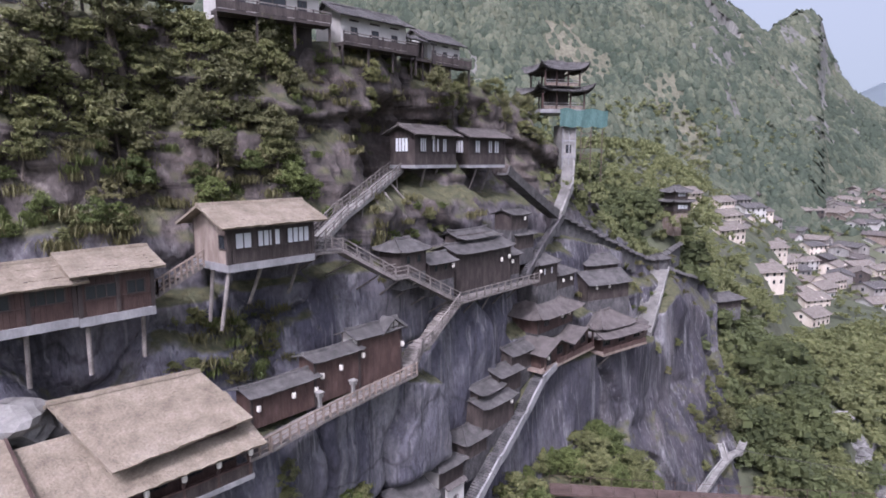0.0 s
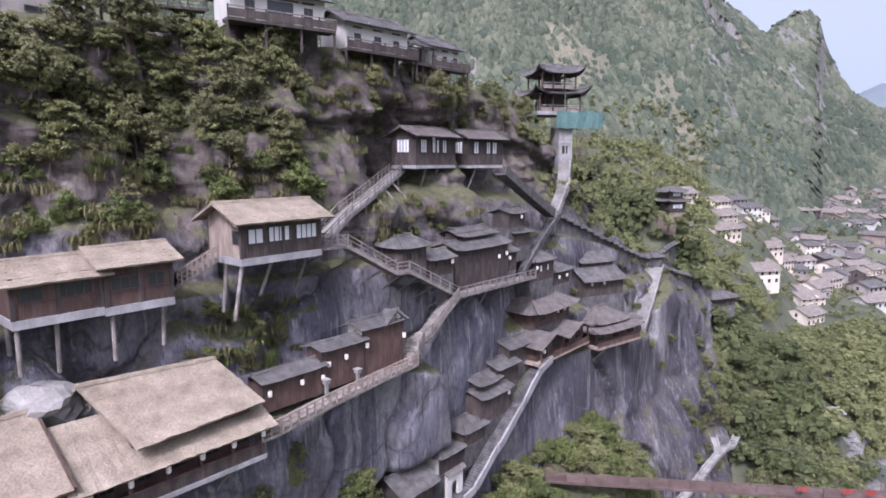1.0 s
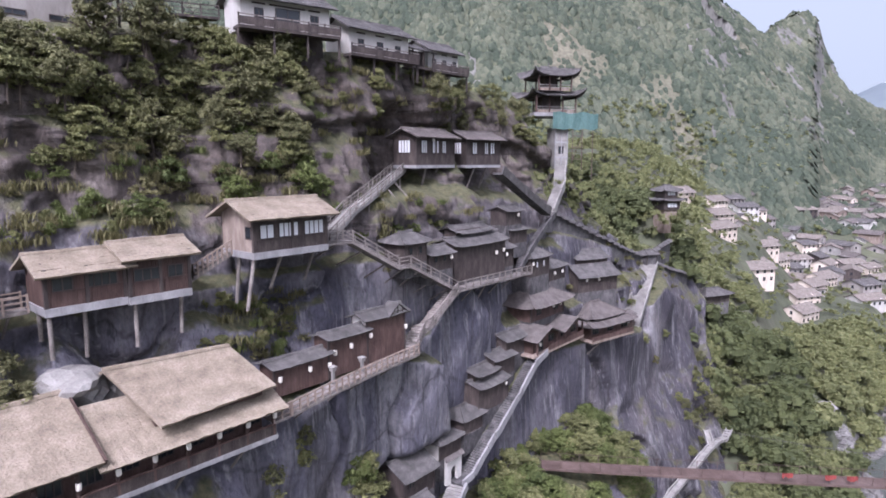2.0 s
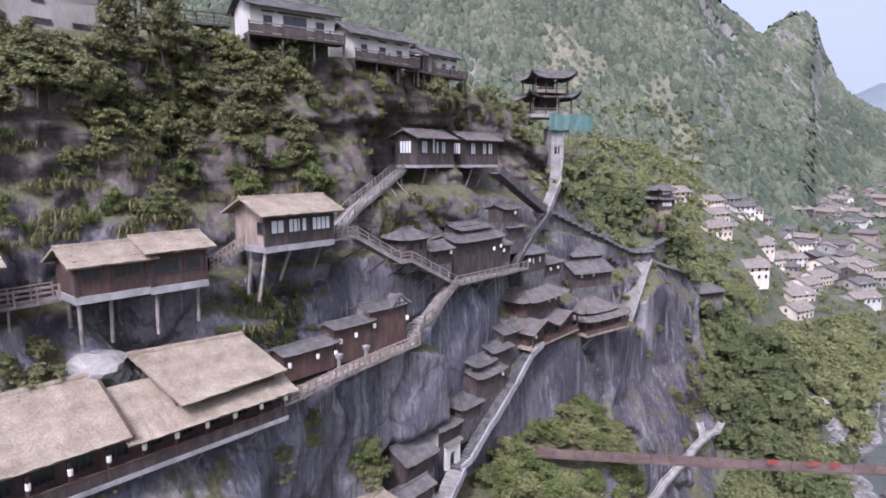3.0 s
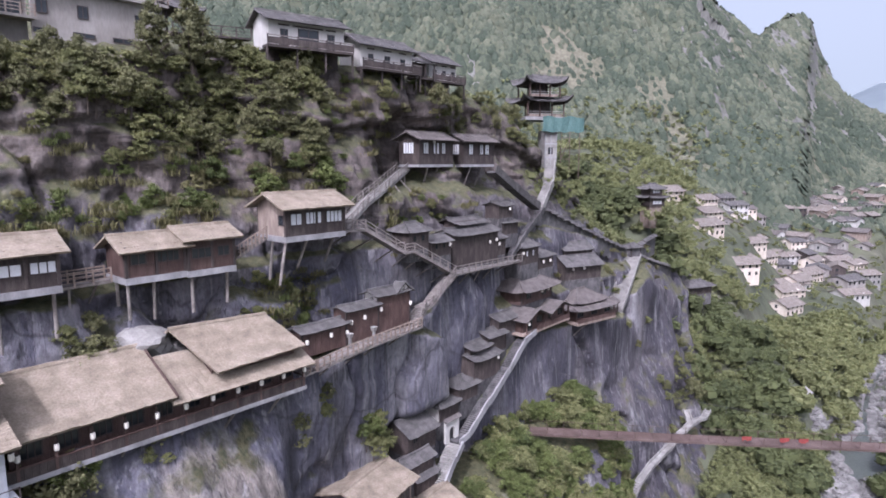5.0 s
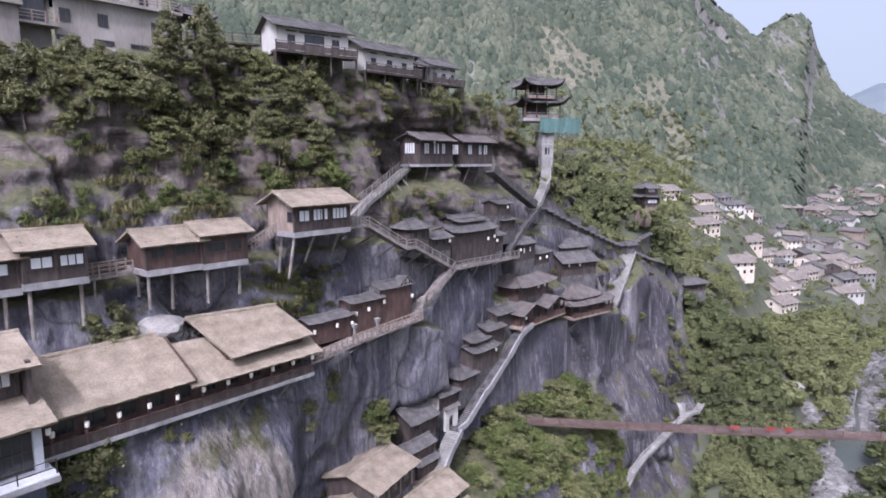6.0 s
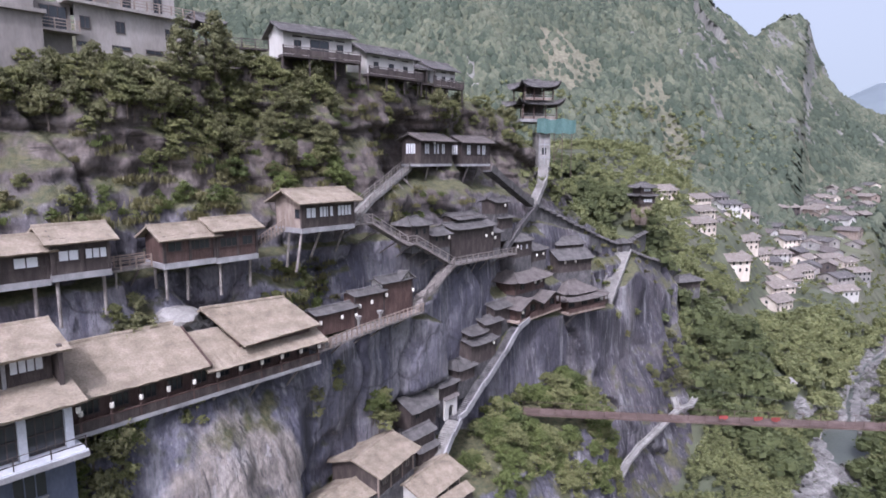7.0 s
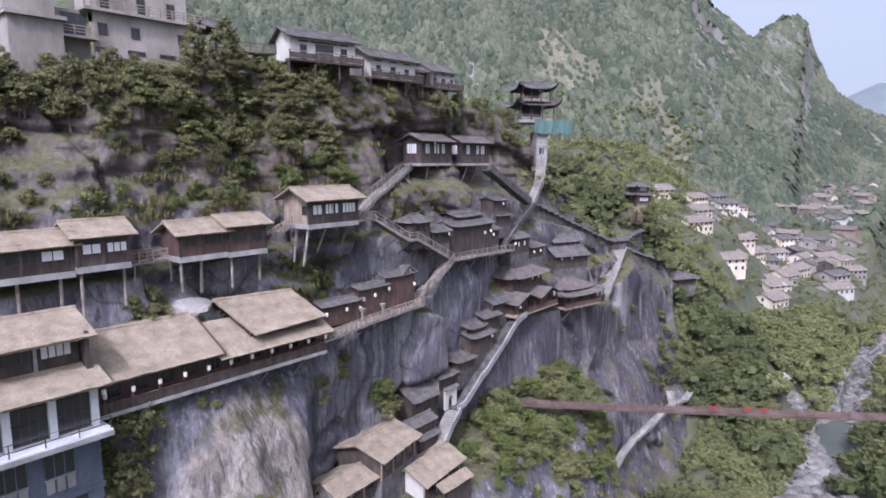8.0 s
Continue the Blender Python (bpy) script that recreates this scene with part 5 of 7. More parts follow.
ridge_wall([(79.5, 46.6, 66.2), (91.8, 45.6, 61.8), (103.0, 45.0, 58.0), (113.5, 44.6, 54.8)], "grey ridge wall with dark tiled coping")
ridge_wall([(119.0, 45.6, 54.0), (128.0, 47.5, 54.2), (140.0, 48.6, 55.2)], "grey wall with tiled coping rising along the ridge", 3.6)
ridge_wall([(118.0, 44.0, 53.0), (132.0, 44.4, 49.4), (150.0, 44.8, 45.2), (160.0, 46.0, 42.0)], "grey wall with tiled coping falling down the nose", 2.4)
hut(at(114.6, 43.6, 53.2, -15), 3.0, 2.6, 2.0, "pale stone gate house at the head of the stair", "hip", wood="rubble", tiles="tile_grey", rise=0.7, seed=95, base=2.0)
hut(at(150.0, 42.5, 38.6, -25), 8.0, 4.0, 2.4, "low dark house with a grey roof below the ridge", "hip", rise=1.2, over=1.0, seed=96, base=3.0)
gangway("stone_stair", "pale stone stair with parapets along the rock nose", [(97.5, 39.4, 44.8), (106.0, 41.2, 49.0), (115.4, 43.4, 53.2)], 3.2, (-1, 1), deck="pale_stone", solid_rail="pale_stone", tall=0.7)
gangway("stone_stair", "pale stone stair between the dark houses", [(82.0, 40.6, 49.2), (87.6, 42.4, 52.4)], 1.5, (-1,), deck="concrete", solid_rail="rubble", tall=0.3)

# ---- the pavilions ----
hut(at(66.2, 40.4, 51.6), 9.0, 4.5, 2.5, "red-brown timber pavilion with a grey lifted roof", "hip", wood="red_wood", rise=1.7, over=1.2, keep=0.4, curl=0.4, seed=101, lamps=[(5.6, 1.5), (7.6, 1.5)], base=1.0, tiles="tile_brown", wins=[(2.0, 0.8, 1.2, 1.1, 3, "dark_glass"), (6.6, 0.8, 1.2, 1.1, 3, "dark_glass")], name="pavilion", category="pavilion", group="pavilions")


def zigzag_hall():
    m = at(63.6, 38.6, 48.0)
    ob = thing("pavilion", m, "red-brown timber hall with two gabled brown roofs", "pavilion", "pavilions")
    part("floor_deck", Solid().box(-0.5, 13.5, -0.8, 4.0, -0.3, 0.0), "pale_wood", ob, "pale timber floor edge")
    part("wall_front", planked(0.4, 13.0, 0, 2.2, 0.0, 0.14, 0.4), "red_wood", ob)
    part("wall_side", Solid().box(0.4, 0.55, 0.14, 4.0, 0, 2.2), "red_wood", ob)
    part("balustrade", planked(3.4, 13.4, 0.0, 0.8, -0.75, 0.08, 0.4), "red_wood", ob)
    rng = random.Random(103)
    for x0, x1 in ((-0.6, 6.6), (6.6, 14.0)):
        xm = (x0 + x1) / 2
        part("roof_slope", roof_slope((x0, 4.2, 2.0), (x0, -1.4, 2.0), (xm, -1.4, 3.5), (xm, 4.2, 3.5), 0.12, rng), "tile_brown", ob)
        part("roof_slope", roof_slope((x1, -1.4, 2.0), (x1, 4.2, 2.0), (xm, 4.2, 3.5), (xm, -1.4, 3.5), 0.12, rng), "tile_brown", ob)
        part("gable", Solid().hexa([(x0 + 0.6, -0.1, 2.2), (x1 - 0.6, -0.1, 2.2), (x1 - 0.6, 0.0, 2.2), (x0 + 0.6, 0.0, 2.2), (xm - 0.1, -0.1, 3.3), (xm + 0.1, -0.1, 3.3), (xm + 0.1, 0.0, 3.3), (xm - 0.1, 0.0, 3.3)]), "red_wood", ob)
        for x in (x0 + 1.0, x1 - 1.0):
            part("post", Solid().box(x - 0.1, x + 0.1, -0.8, -0.6, 0, 2.3), "red_wood", ob)
    window_unit(ob, 2.2, -0.03, 0.1, 1.3, 1.9, 2, "dark_glass")
    for x in (5.0, 8.4, 11.4):
        window_unit(ob, x, -0.03, 0.9, 1.4, 1.0, 3, "dark_glass")
    lantern(m @ pose(0.8, -0.9, 1.5))


zigzag_hall()


def round_pavilion():
    m = at(83.8, 39.2, 46.7, -12)
    ob = thing("pavilion", m, "red-brown pavilion with two tiers of brown roofs", "pavilion", "pavilions")
    part("floor_deck", Solid().box(-5.0, 5.4, -3.4, 3.0, -0.35, 0.0), "pale_wood", ob, "pale timber floor edge")
    part("wall_front", planked(-4.2, 4.6, 0, 2.0, -2.4, 0.14, 0.4), "red_wood", ob)
    part("wall_side", Solid().box(-4.2, -4.06, -2.26, 3.0, 0, 2.0), "red_wood", ob)
    part("balustrade", planked(-4.9, 5.3, 0.0, 0.7, -3.35, 0.08, 0.4), "red_wood", ob)
    hip_roof(ob, -4.4, 4.8, -2.6, 3.0, 2.2, 1.0, 1.1, 0.7, 0.12, "tile_brown", 105, 0.3)
    part("upper_wall", Solid().box(-3.0, 3.4, -1.3, 2.6, 2.3, 3.4), "red_wood", ob)
    hip_roof(ob, -3.0, 3.4, -1.3, 2.6, 3.3, 1.6, 1.0, 0.25, 0.12, "tile_brown", 106, 0.35)
    part("strut", Solid().beam((-1.8, -2.9, -0.3), (-3.2, 0.8, -4.6), 0.2), "grey_plank", ob, "grey raking strut")
    for x in (-3.4, 0.2, 3.8):
        window_unit(ob, x + 0.2, -2.43, 0.8, 1.5, 0.9, 3, "dark_glass")


round_pavilion()
ob = thing("covered_walk", FRAME, "covered timber walk with a brown roof curving to the stair", "walkway", "cliff walkways")
cw = [Vector((88.4, 37.4, 46.6)), Vector((93.0, 38.2, 45.8)), Vector((97.0, 39.4, 45.2))]
rng = random.Random(107)
for a, b in zip(cw[:-1], cw[1:]):
    d = (b - a).normalized()
    sd = Vector((d.y, -d.x, 0)).normalized()
    up = Vector((0, 0, 1))
    part("deck", Solid().beam(a, b, 2.0, 0.25), "pale_wood", ob)
    part("roof_slope", roof_slope(a + sd * 1.4 + up * 2.1, b + sd * 1.4 + up * 2.1, b + up * 2.8, a + up * 2.8, 0.1, rng), "tile_brown", ob)
    part("roof_slope", roof_slope(b - sd * 1.4 + up * 2.1, a - sd * 1.4 + up * 2.1, a + up * 2.8, b + up * 2.8, 0.1, rng), "tile_brown", ob)
    for t in (0.1, 0.9):
        part("post", Solid().beam(a.lerp(b, t) + sd * 0.9, a.lerp(b, t) + sd * 0.9 + up * 2.2, 0.16), "red_wood", ob)
    part("balustrade", Solid().beam(a + sd + up * 0.4, b + sd + up * 0.4, 0.1, 0.8), "red_wood", ob)

# ---- the long lower stair and its huts ----
gangway("stone_stair", "long pale stone stair with a pale parapet up the cliff foot", [(45.0, 36.4, 38.2), (47.3, 36.6, 38.4), (51.8, 36.9, 41.2), (53.0, 37.1, 41.4), (57.6, 37.6, 44.0), (58.8, 37.9, 44.2), (62.6, 38.2, 46.9), (63.8, 38.4, 47.1), (66.4, 38.6, 47.7)], 1.8, (-1,), deck="rubble", solid_rail="concrete", tall=0.7)
gangway("stone_path", "pale paved path between the lower houses", [(45.0, 36.2, 38.0), (42.6, 35.4, 37.0), (39.6, 34.7, 34.9), (34.0, 33.6, 33.2)], 2.2, (1,), deck="pale_stone", solid_rail="concrete", tall=0.8)
ob = thing("gate", at(43.9, 36.9, 38.1), "cream plastered gate wall with an arched opening", "gate")
gate = Solid()
n = 10
for y in (0.0, 0.35):
    gate.v += [(0, y, 0), (0, y, 3.0), (2.6, y, 3.0), (2.6, y, 0)]
    gate.v += [(1.3 + 0.55 * math.cos(math.pi * i / n), y, 1.4 + 0.55 * math.sin(math.pi * i / n)) for i in range(n + 1)] + [(0.75, y, 0), (1.85, y, 0)]
k = 4 + n + 3
for o, flip in ((0, False), (k, True)):
    arch = [o + 4 + i for i in range(n + 1)]
    ring = [o + 0, o + 1, o + 2, o + 3, o + k - 1] + arch + [o + k - 2]
    gate.f.append(tuple(ring if not flip else ring[::-1]))
outer = [0, 1, 2, 3, k - 1] + [4 + i for i in range(n + 1)] + [k - 2]
gate.f += [(outer[i], outer[(i + 1) % len(outer)], outer[(i + 1) % len(outer)] + k, outer[i] + k)[::-1] for i in range(len(outer))]
part("wall", gate, "plaster", ob)
part("coping", roof_slope((-0.3, -0.3, 3.0), (2.9, -0.3, 3.0), (2.9, 0.18, 3.35), (-0.3, 0.18, 3.35), 0.08, random.Random(1)), "tile_brown", ob)
hut(at(44.2, 38.2, 40.5), 3.6, 3.4, 2.1, "small house with a grey hipped roof and white side", "hip", side="plaster", rise=0.9, seed=111, base=2.5, keep=0.2, curl=0.1)
hut(at(48.4, 38.1, 42.0), 3.5, 3.2, 2.0, "small dark house with a grey hipped roof by the stair", "hip", rise=0.9, seed=112, base=2.5, keep=0.2, curl=0.1)
ob = hut(at(51.6, 38.3, 43.6), 6.0, 3.2, 3.2, "dark timber house with two tiers of grey roofs", "gable", rise=0.6, seed=113, base=2.5, lamps=[(5.2, 2.6)], curl=0.3)
part("upper_wall", Solid().box(0.6, 4.6, 1.2, 3.6, 3.2, 4.6), "dark_wood", ob)
gable_roof(ob, 0.6, 4.6, 0.9, 3.9, 4.5, 0.5, 0.6, 0.5, 0.1, "tile_grey", 0.5, 114, 0.3)
hut(at(56.2, 39.4, 46.4), 4.4, 3.0, 2.6, "small dark house with a grey roof beside the stair", rise=0.6, seed=115, base=2.5)
hut(at(59.6, 40.0, 48.2), 4.6, 3.0, 2.4, "small dark house with a grey roof below the pavilion", rise=0.6, seed=116, base=2.5)
hut(at(37.5, 37.4, 38.5), 4.8, 4.2, 3.0, "dark timber house with a broad grey roof at the cliff foot", "gable", rise=1.1, over=0.7, seed=117, base=3, wins=[(1.2, 1.6, 0.8, 0.8, 2, "dark_glass")])
hut(at(35.4, 35.7, 36.3), 4.6, 2.0, 2.6, "low dark house with a grey lean-to roof", "gable", rise=0.5, over=0.5, seed=118, base=3)
hut(at(36.6, 35.2, 34.6), 3.6, 1.6, 2.2, "low dark house with a grey roof beside the path", "gable", rise=0.4, over=0.4, seed=119, base=3)

# ---- thatched houses at the foot of the cliff ----
def foot_house(m, L, D, H, label, front="dark_wood", gable_wall="plaster", rise=1.5, seed=1):
    ob = thing("thatched_house", m, label, "house", "thatched houses at the cliff foot")
    part("stone_base", Solid().box(-0.1, L + 0.1, -0.1, D + 0.1, -5.0, 0.0), "rubble", ob)
    part("wall_front", planked(0, L, 0, H), front, ob)
    part("wall_back", Solid().box(0, L, D - 0.12, D, 0, H), front, ob)
    for x, wd in ((0.0, gable_wall), (L - 0.12, "plaster")):
        s = Solid()
        s.v += [(x, 0.12, 0), (x, D - 0.12, 0), (x, D - 0.12, H), (x, D / 2, H + rise * 0.95), (x, 0.12, H)]
        s.v += [(x + 0.12, *q[1:]) for q in s.v[:5]]
        s.f += [(0, 4, 3, 2, 1), (5, 6, 7, 8, 9)] + [(i, (i + 1) % 5, 5 + (i + 1) % 5, 5 + i) for i in range(5)]
        part("wall_side", s, wd, ob)
    n = max(2, round(L / 2.4))
    for i in range(n):
        window_unit(ob, L * (i + 0.5) / n, -0.03, 0.9, 1.1, 1.1, 2, "dark_glass")
    for i in range(n + 1):
        part("corner_post", Solid().box(L * i / n - 0.1, L * i / n + 0.1, -0.08, 0.1, 0, H), "pale_wood", ob)
    gable_roof(ob, 0, L, 0, D, H, rise, 0.9, 0.7, 0.2, "thatch", 0.5, seed, 0.0, 0.5, 0.35)
    return ob


foot_house(at(26.7, 32.2, 36.2, 12), 7.4, 6.6, 3.0, "timber house with a broad thatched roof and white gable", gable_wall="dark_wood", rise=1.0, seed=121)
foot_house(at(32.0, 30.2, 31.9, 7), 8.0, 4.8, 2.8, "cream plastered house with a thatched roof", front="dark_wood", rise=1.1, seed=122)
foot_house(at(20.6, 33.0, 34.4, 3), 6.2, 4.0, 2.6, "cream plastered house with a low thatched roof", rise=0.75, seed=123)
ob = thing("lean_to", at(33.6, 28.3, 31.0), "low lean-to with a thatched roof beside a house", "shed")
part("roof_slope", roof_slope((0, 0, 2.0), (6.0, 0, 2.0), (6.0, 1.5, 2.7), (0, 1.5, 2.7), 0.16, random.Random(3), 0.45, 0.35), "thatch", ob)
part("wall_front", planked(0.2, 5.8, -4.0, 2.0, 0.3), "dark_wood", ob)

# ---- the footbridge over the gorge ----
def bridge():
    a, b = Vector((13.0, 69.4, 34.4)), Vector((122.0, 56.0, 36.2))
    ob = thing("footbridge", Matrix.Identity(4), "long rust-red suspension footbridge over the gorge", "bridge")
    d = (b - a).normalized()
    sd = Vector((d.y, -d.x, 0)).normalized()
    n = 44
    P = [a.lerp(b, i / n) - Vector((0, 0, 0.5 * 4 * (i / n) * (1 - i / n))) for i in range(n + 1)]
    for i in range(n):
        part("deck_panel", Solid().beam(P[i], P[i + 1].lerp(P[i], 0.02), 2.2, 0.14), "rust", ob)
    for w in (-1, 1):
        for i in range(n):
            part("edge_beam", Solid().beam(P[i] + sd * w * 1.12 - Vector((0, 0, 0.1)), P[i + 1] + sd * w * 1.12 - Vector((0, 0, 0.1)), 0.12, 0.28), "rust", ob)
            part("rail", Solid().beam(P[i] + sd * w * 1.1 + Vector((0, 0, 1.1)), P[i + 1] + sd * w * 1.1 + Vector((0, 0, 1.1)), 0.04), "rust", ob)
        for i in range(n + 1):
            part("rail_post", Solid().beam(P[i] + sd * w * 1.1, P[i] + sd * w * 1.1 + Vector((0, 0, 1.15)), 0.06), "rust", ob)
    return P, sd


P, sd = bridge()
rng = random.Random(131)
for i in (12, 14, 15):
    ob = thing("red_banner", Matrix.Translation(P[i] + Vector((0, 0, 0.0))), "bunch of red cloth ribbons tied to the bridge railing", "ribbon", "red ribbons on the bridge")
    s = Solid()
    for k in range(9):
        x = -0.7 + 0.17 * k
        h, yy = rng.uniform(0.3, 0.7), -1.16 - 0.05 * (k % 2)
        s.v += [(x, yy, 1.15 - h), (x, yy + 0.03, 1.25), (x, yy - 0.02, 1.15 - h), (x, yy - 0.02, 1.25)]
        if k:
            o = 4 * k
            s.f += [(o - 4, o, o + 1, o - 3), (o - 2, o - 1, o + 3, o + 2), (o - 4, o - 2, o + 2, o), (o - 3, o + 1, o + 3, o - 1)]
    part("cloth", s, "red_cloth", ob)
ob = thing("bridge_cable", Matrix.Identity(4), "grey steel cable with hangers beside the bridge", "cable")
ca, cb = Vector((16.6, 75.6, 41.5)), Vector((95.0, 62.0, 35.4))
C = [ca.lerp(cb, i / 30) - Vector((0, 0, 2.4 * 4 * (i / 30) * (1 - i / 30))) for i in range(31)]
for i in range(30):
    part("cable", Solid().beam(C[i], C[i + 1], 0.04), "rubble", ob)
    part("hanger", Solid().beam(C[i], C[i] - Vector((0, 0, 1.0)), 0.03), "rubble", ob)

# ---- the pale path on posts along the foot of the nose ----
gangway("raised_path", "pale concrete path on posts winding along the rock", [(74.0, 29.4, 9.6), (82.5, 29.6, 12.6), (86.0, 29.4, 14.6), (90.3, 29.8, 15.9), (97.0, 30.2, 16.4), (103.7, 30.0, 16.8), (105.4, 29.6, 17.6), (110.5, 29.8, 17.6), (116.4, 29.6, 18.0), (121.0, 29.7, 17.4), (124.0, 29.2, 16.9), (127.7, 29.4, 17.6)], 1.25, (-1, 1), deck="pale_stone", solid_rail="pale_stone", tall=0.4)
gangway("raised_path", "short pale branch of the raised path climbing the rock", [(116.4, 29.6, 18.0), (117.2, 30.2, 18.6), (118.4, 31.4, 20.2)], 1.25, (-1, 1), deck="pale_stone", solid_rail="pale_stone", tall=0.4)
hut(at(163.0, 20.0, 10.6, -40), 7.0, 4.0, 2.6, "small shelter with a pale roof among the trees", "gable", tiles="pale_stone", wood="pale_stone", rise=0.7, seed=141, base=2.0)

# ---- river, village and far slopes ----
def on_ground(x, y):
    return Vector((x, y, ground_z(x, y)))


def half_width(u):
    return 0.7 + 6.0 * math.exp(-((u - 165) / 11) ** 2)


def build_river():
    s = Solid()
    us = np.arange(60, 420, 6.0)
    for i, u in enumerate(us):
        c = 4 + 3.0 * math.sin(u * 0.035) - max(0.0, u - 240) * 0.06
        for k, w in enumerate((-1, -0.5, 0, 0.5, 1)):
            s.v.append(tuple(xyz(u, c + w * half_width(u) + 0.5 * math.sin(u * 0.3 + k), 0.45)))
        if i:
            s.f += [(5 * i - 5 + k, 5 * i + k, 5 * i + k + 1, 5 * i - 4 + k) for k in range(4)]
    me = s.mesh("river", "water")
    tagged(new("river", me), "still grey-green river between boulders", "river", kind="structure")
    rng = random.Random(201)
    v, f = [], []
    for _ in range(2200):
        u = rng.choice((rng.uniform(104, 190), rng.uniform(104, 400)))
        c = 4 + 3.0 * math.sin(u * 0.035) - max(0.0, u - 240) * 0.06
        side = rng.choice((-1, 1))
        vv = c + side * (half_width(u) + rng.uniform(-0.3, 6.0))
        p = xyz(u, vv, 0)
        r = rng.choice((0.35, 0.5, 0.8, 1.3, 1.9 if u < 165 else 0.6)) * rng.uniform(0.7, 1.4)
        z = max(0.1, ground_z(p.x, p.y))
        o = len(v)
        for zz, k in ((-0.3, 0.8), (0.15, 1.0), (0.55, 0.75), (0.8, 0.3)):
            for j in range(6):
                a = j * math.tau / 6 + zz
                q = r * k * rng.uniform(0.8, 1.15)
                v.append((p.x + q * math.cos(a), p.y + q * math.sin(a), z + r * zz))
        for i in range(3):
            f += [(o + 6 * i + j, o + 6 * i + (j + 1) % 6, o + 6 * i + 6 + (j + 1) % 6, o + 6 * i + 6 + j) for j in range(6)]
        f.append(tuple(o + 18 + j for j in range(6)))
    tagged(mesh_object("boulders", v, f, "boulder"), "pale grey boulders along the river", "boulders", kind="stuff")
    s = Solid()
    for side in (-1, 1):
        o = len(s.v)
        for i, u in enumerate(np.arange(140, 330, 5.0)):
            c = 4 + 3.0 * math.sin(u * 0.035) - max(0.0, u - 240) * 0.06
            a, b = c + side * (half_width(u) - 0.1), c + side * (half_width(u) + 1.3 + 1.0 * math.sin(u * 0.11 + side))
            pa, pb = xyz(u, a, 0.5), xyz(u, b, 0)
            pb.z = max(0.9, ground_z(pb.x, pb.y) + 0.35)
            s.v += [tuple(pa), tuple(pb)]
            if i:
                q = o + 2 * i
                s.f.append((q - 2, q, q + 1, q - 1) if side < 0 else (q - 2, q - 1, q + 1, q))
    tagged(new("gravel_bank", s.mesh("gravel_bank", "boulder")), "pale gravel banks beside the river", "river bank", kind="structure")


build_river()


def gravel_bar():
    """The dry bed below the pool: an uneven sheet of pale gravel."""
    us, ws = np.arange(104, 153, 1.5), np.arange(-9.0, 5.6, 1.2)
    v = [tuple(xyz(u, w + 1.2 * math.sin(u * 0.3) * (1 if abs(w) > 4 else 0), 0.62 + 0.35 * fractal(u, w, 4, 0.3, 4))) for u in us for w in ws]
    n = len(ws)
    f = [(i * n + j, (i + 1) * n + j, (i + 1) * n + j + 1, i * n + j + 1) for i in range(len(us) - 1) for j in range(n - 1)]
    tagged(mesh_object("gravel_bar", v, f, "boulder", True), "pale dry gravel bed below the river pool", "river bank", kind="structure")
    ob = thing("stone_pier", FRAME, "pale stone retaining wall running down to the river pool", "wall")
    line = [Vector(q) for q in ((164.5, 16.4, 4.6), (160.5, 13.2, 3.6), (156.4, 10.8, 2.4), (151.0, 8.6, 1.5))]
    for a, b in zip(line[:-1], line[1:]):
        part("wall_block", Solid().beam(a - Vector((0, 0, 1.4)), b - Vector((0, 0, 1.4)), 1.3, 2.8), "pale_stone", ob)
        part("cap", Solid().beam(a + Vector((0, 0, 0.1)), b + Vector((0, 0, 0.1)), 1.5, 0.18), "pale_stone", ob)


gravel_bar()


def village_house(x, y, turn, L, D, H, wall, tiles, label, storeys=2, rise=1.6, seed=1, over=0.7):
    z = min(ground_z(x + dx, y + dy) for dx in (-3, 0, 3) for dy in (-3, 0, 3))
    m = pose(x, y, z, 0, 0, turn)
    CENTRES.append(tuple(m @ Vector((L / 2, D / 2, 0)))[:2])
    ob = thing("village_house", m, label, "house", "houses of the valley village")
    s = Solid()
    for xx in (0.0, L):
        s.v += [(xx, 0, -3), (xx, D, -3), (xx, D, H), (xx, D / 2, H + rise * 0.95), (xx, 0, H)]
    s.f += [(0, 4, 3, 2, 1), (5, 6, 7, 8, 9)] + [(i, (i + 1) % 5, 5 + (i + 1) % 5, 5 + i) for i in range(5)]
    part("wall", s, wall, ob)
    gable_roof(ob, 0, L, 0, D, H, rise, over, 0.5, 0.2, tiles, 0.5, seed, 0.1, 1.2, 1.5)
    n = max(2, round(L / 3.0))
    for k in range(storeys):
        for i in range(n):
            part("window", Solid().box(L * (i + 0.5) / n - 0.5, L * (i + 0.5) / n + 0.5, -0.08, 0.02, H * k / storeys + 0.9, H * k / storeys + 2.2), "dark_glass", ob)
        part("window", Solid().box(-0.08, 0.02, D / 2 - 0.5, D / 2 + 0.5, H * k / storeys + 0.9, H * k / storeys + 2.2), "dark_glass", ob)
    return ob


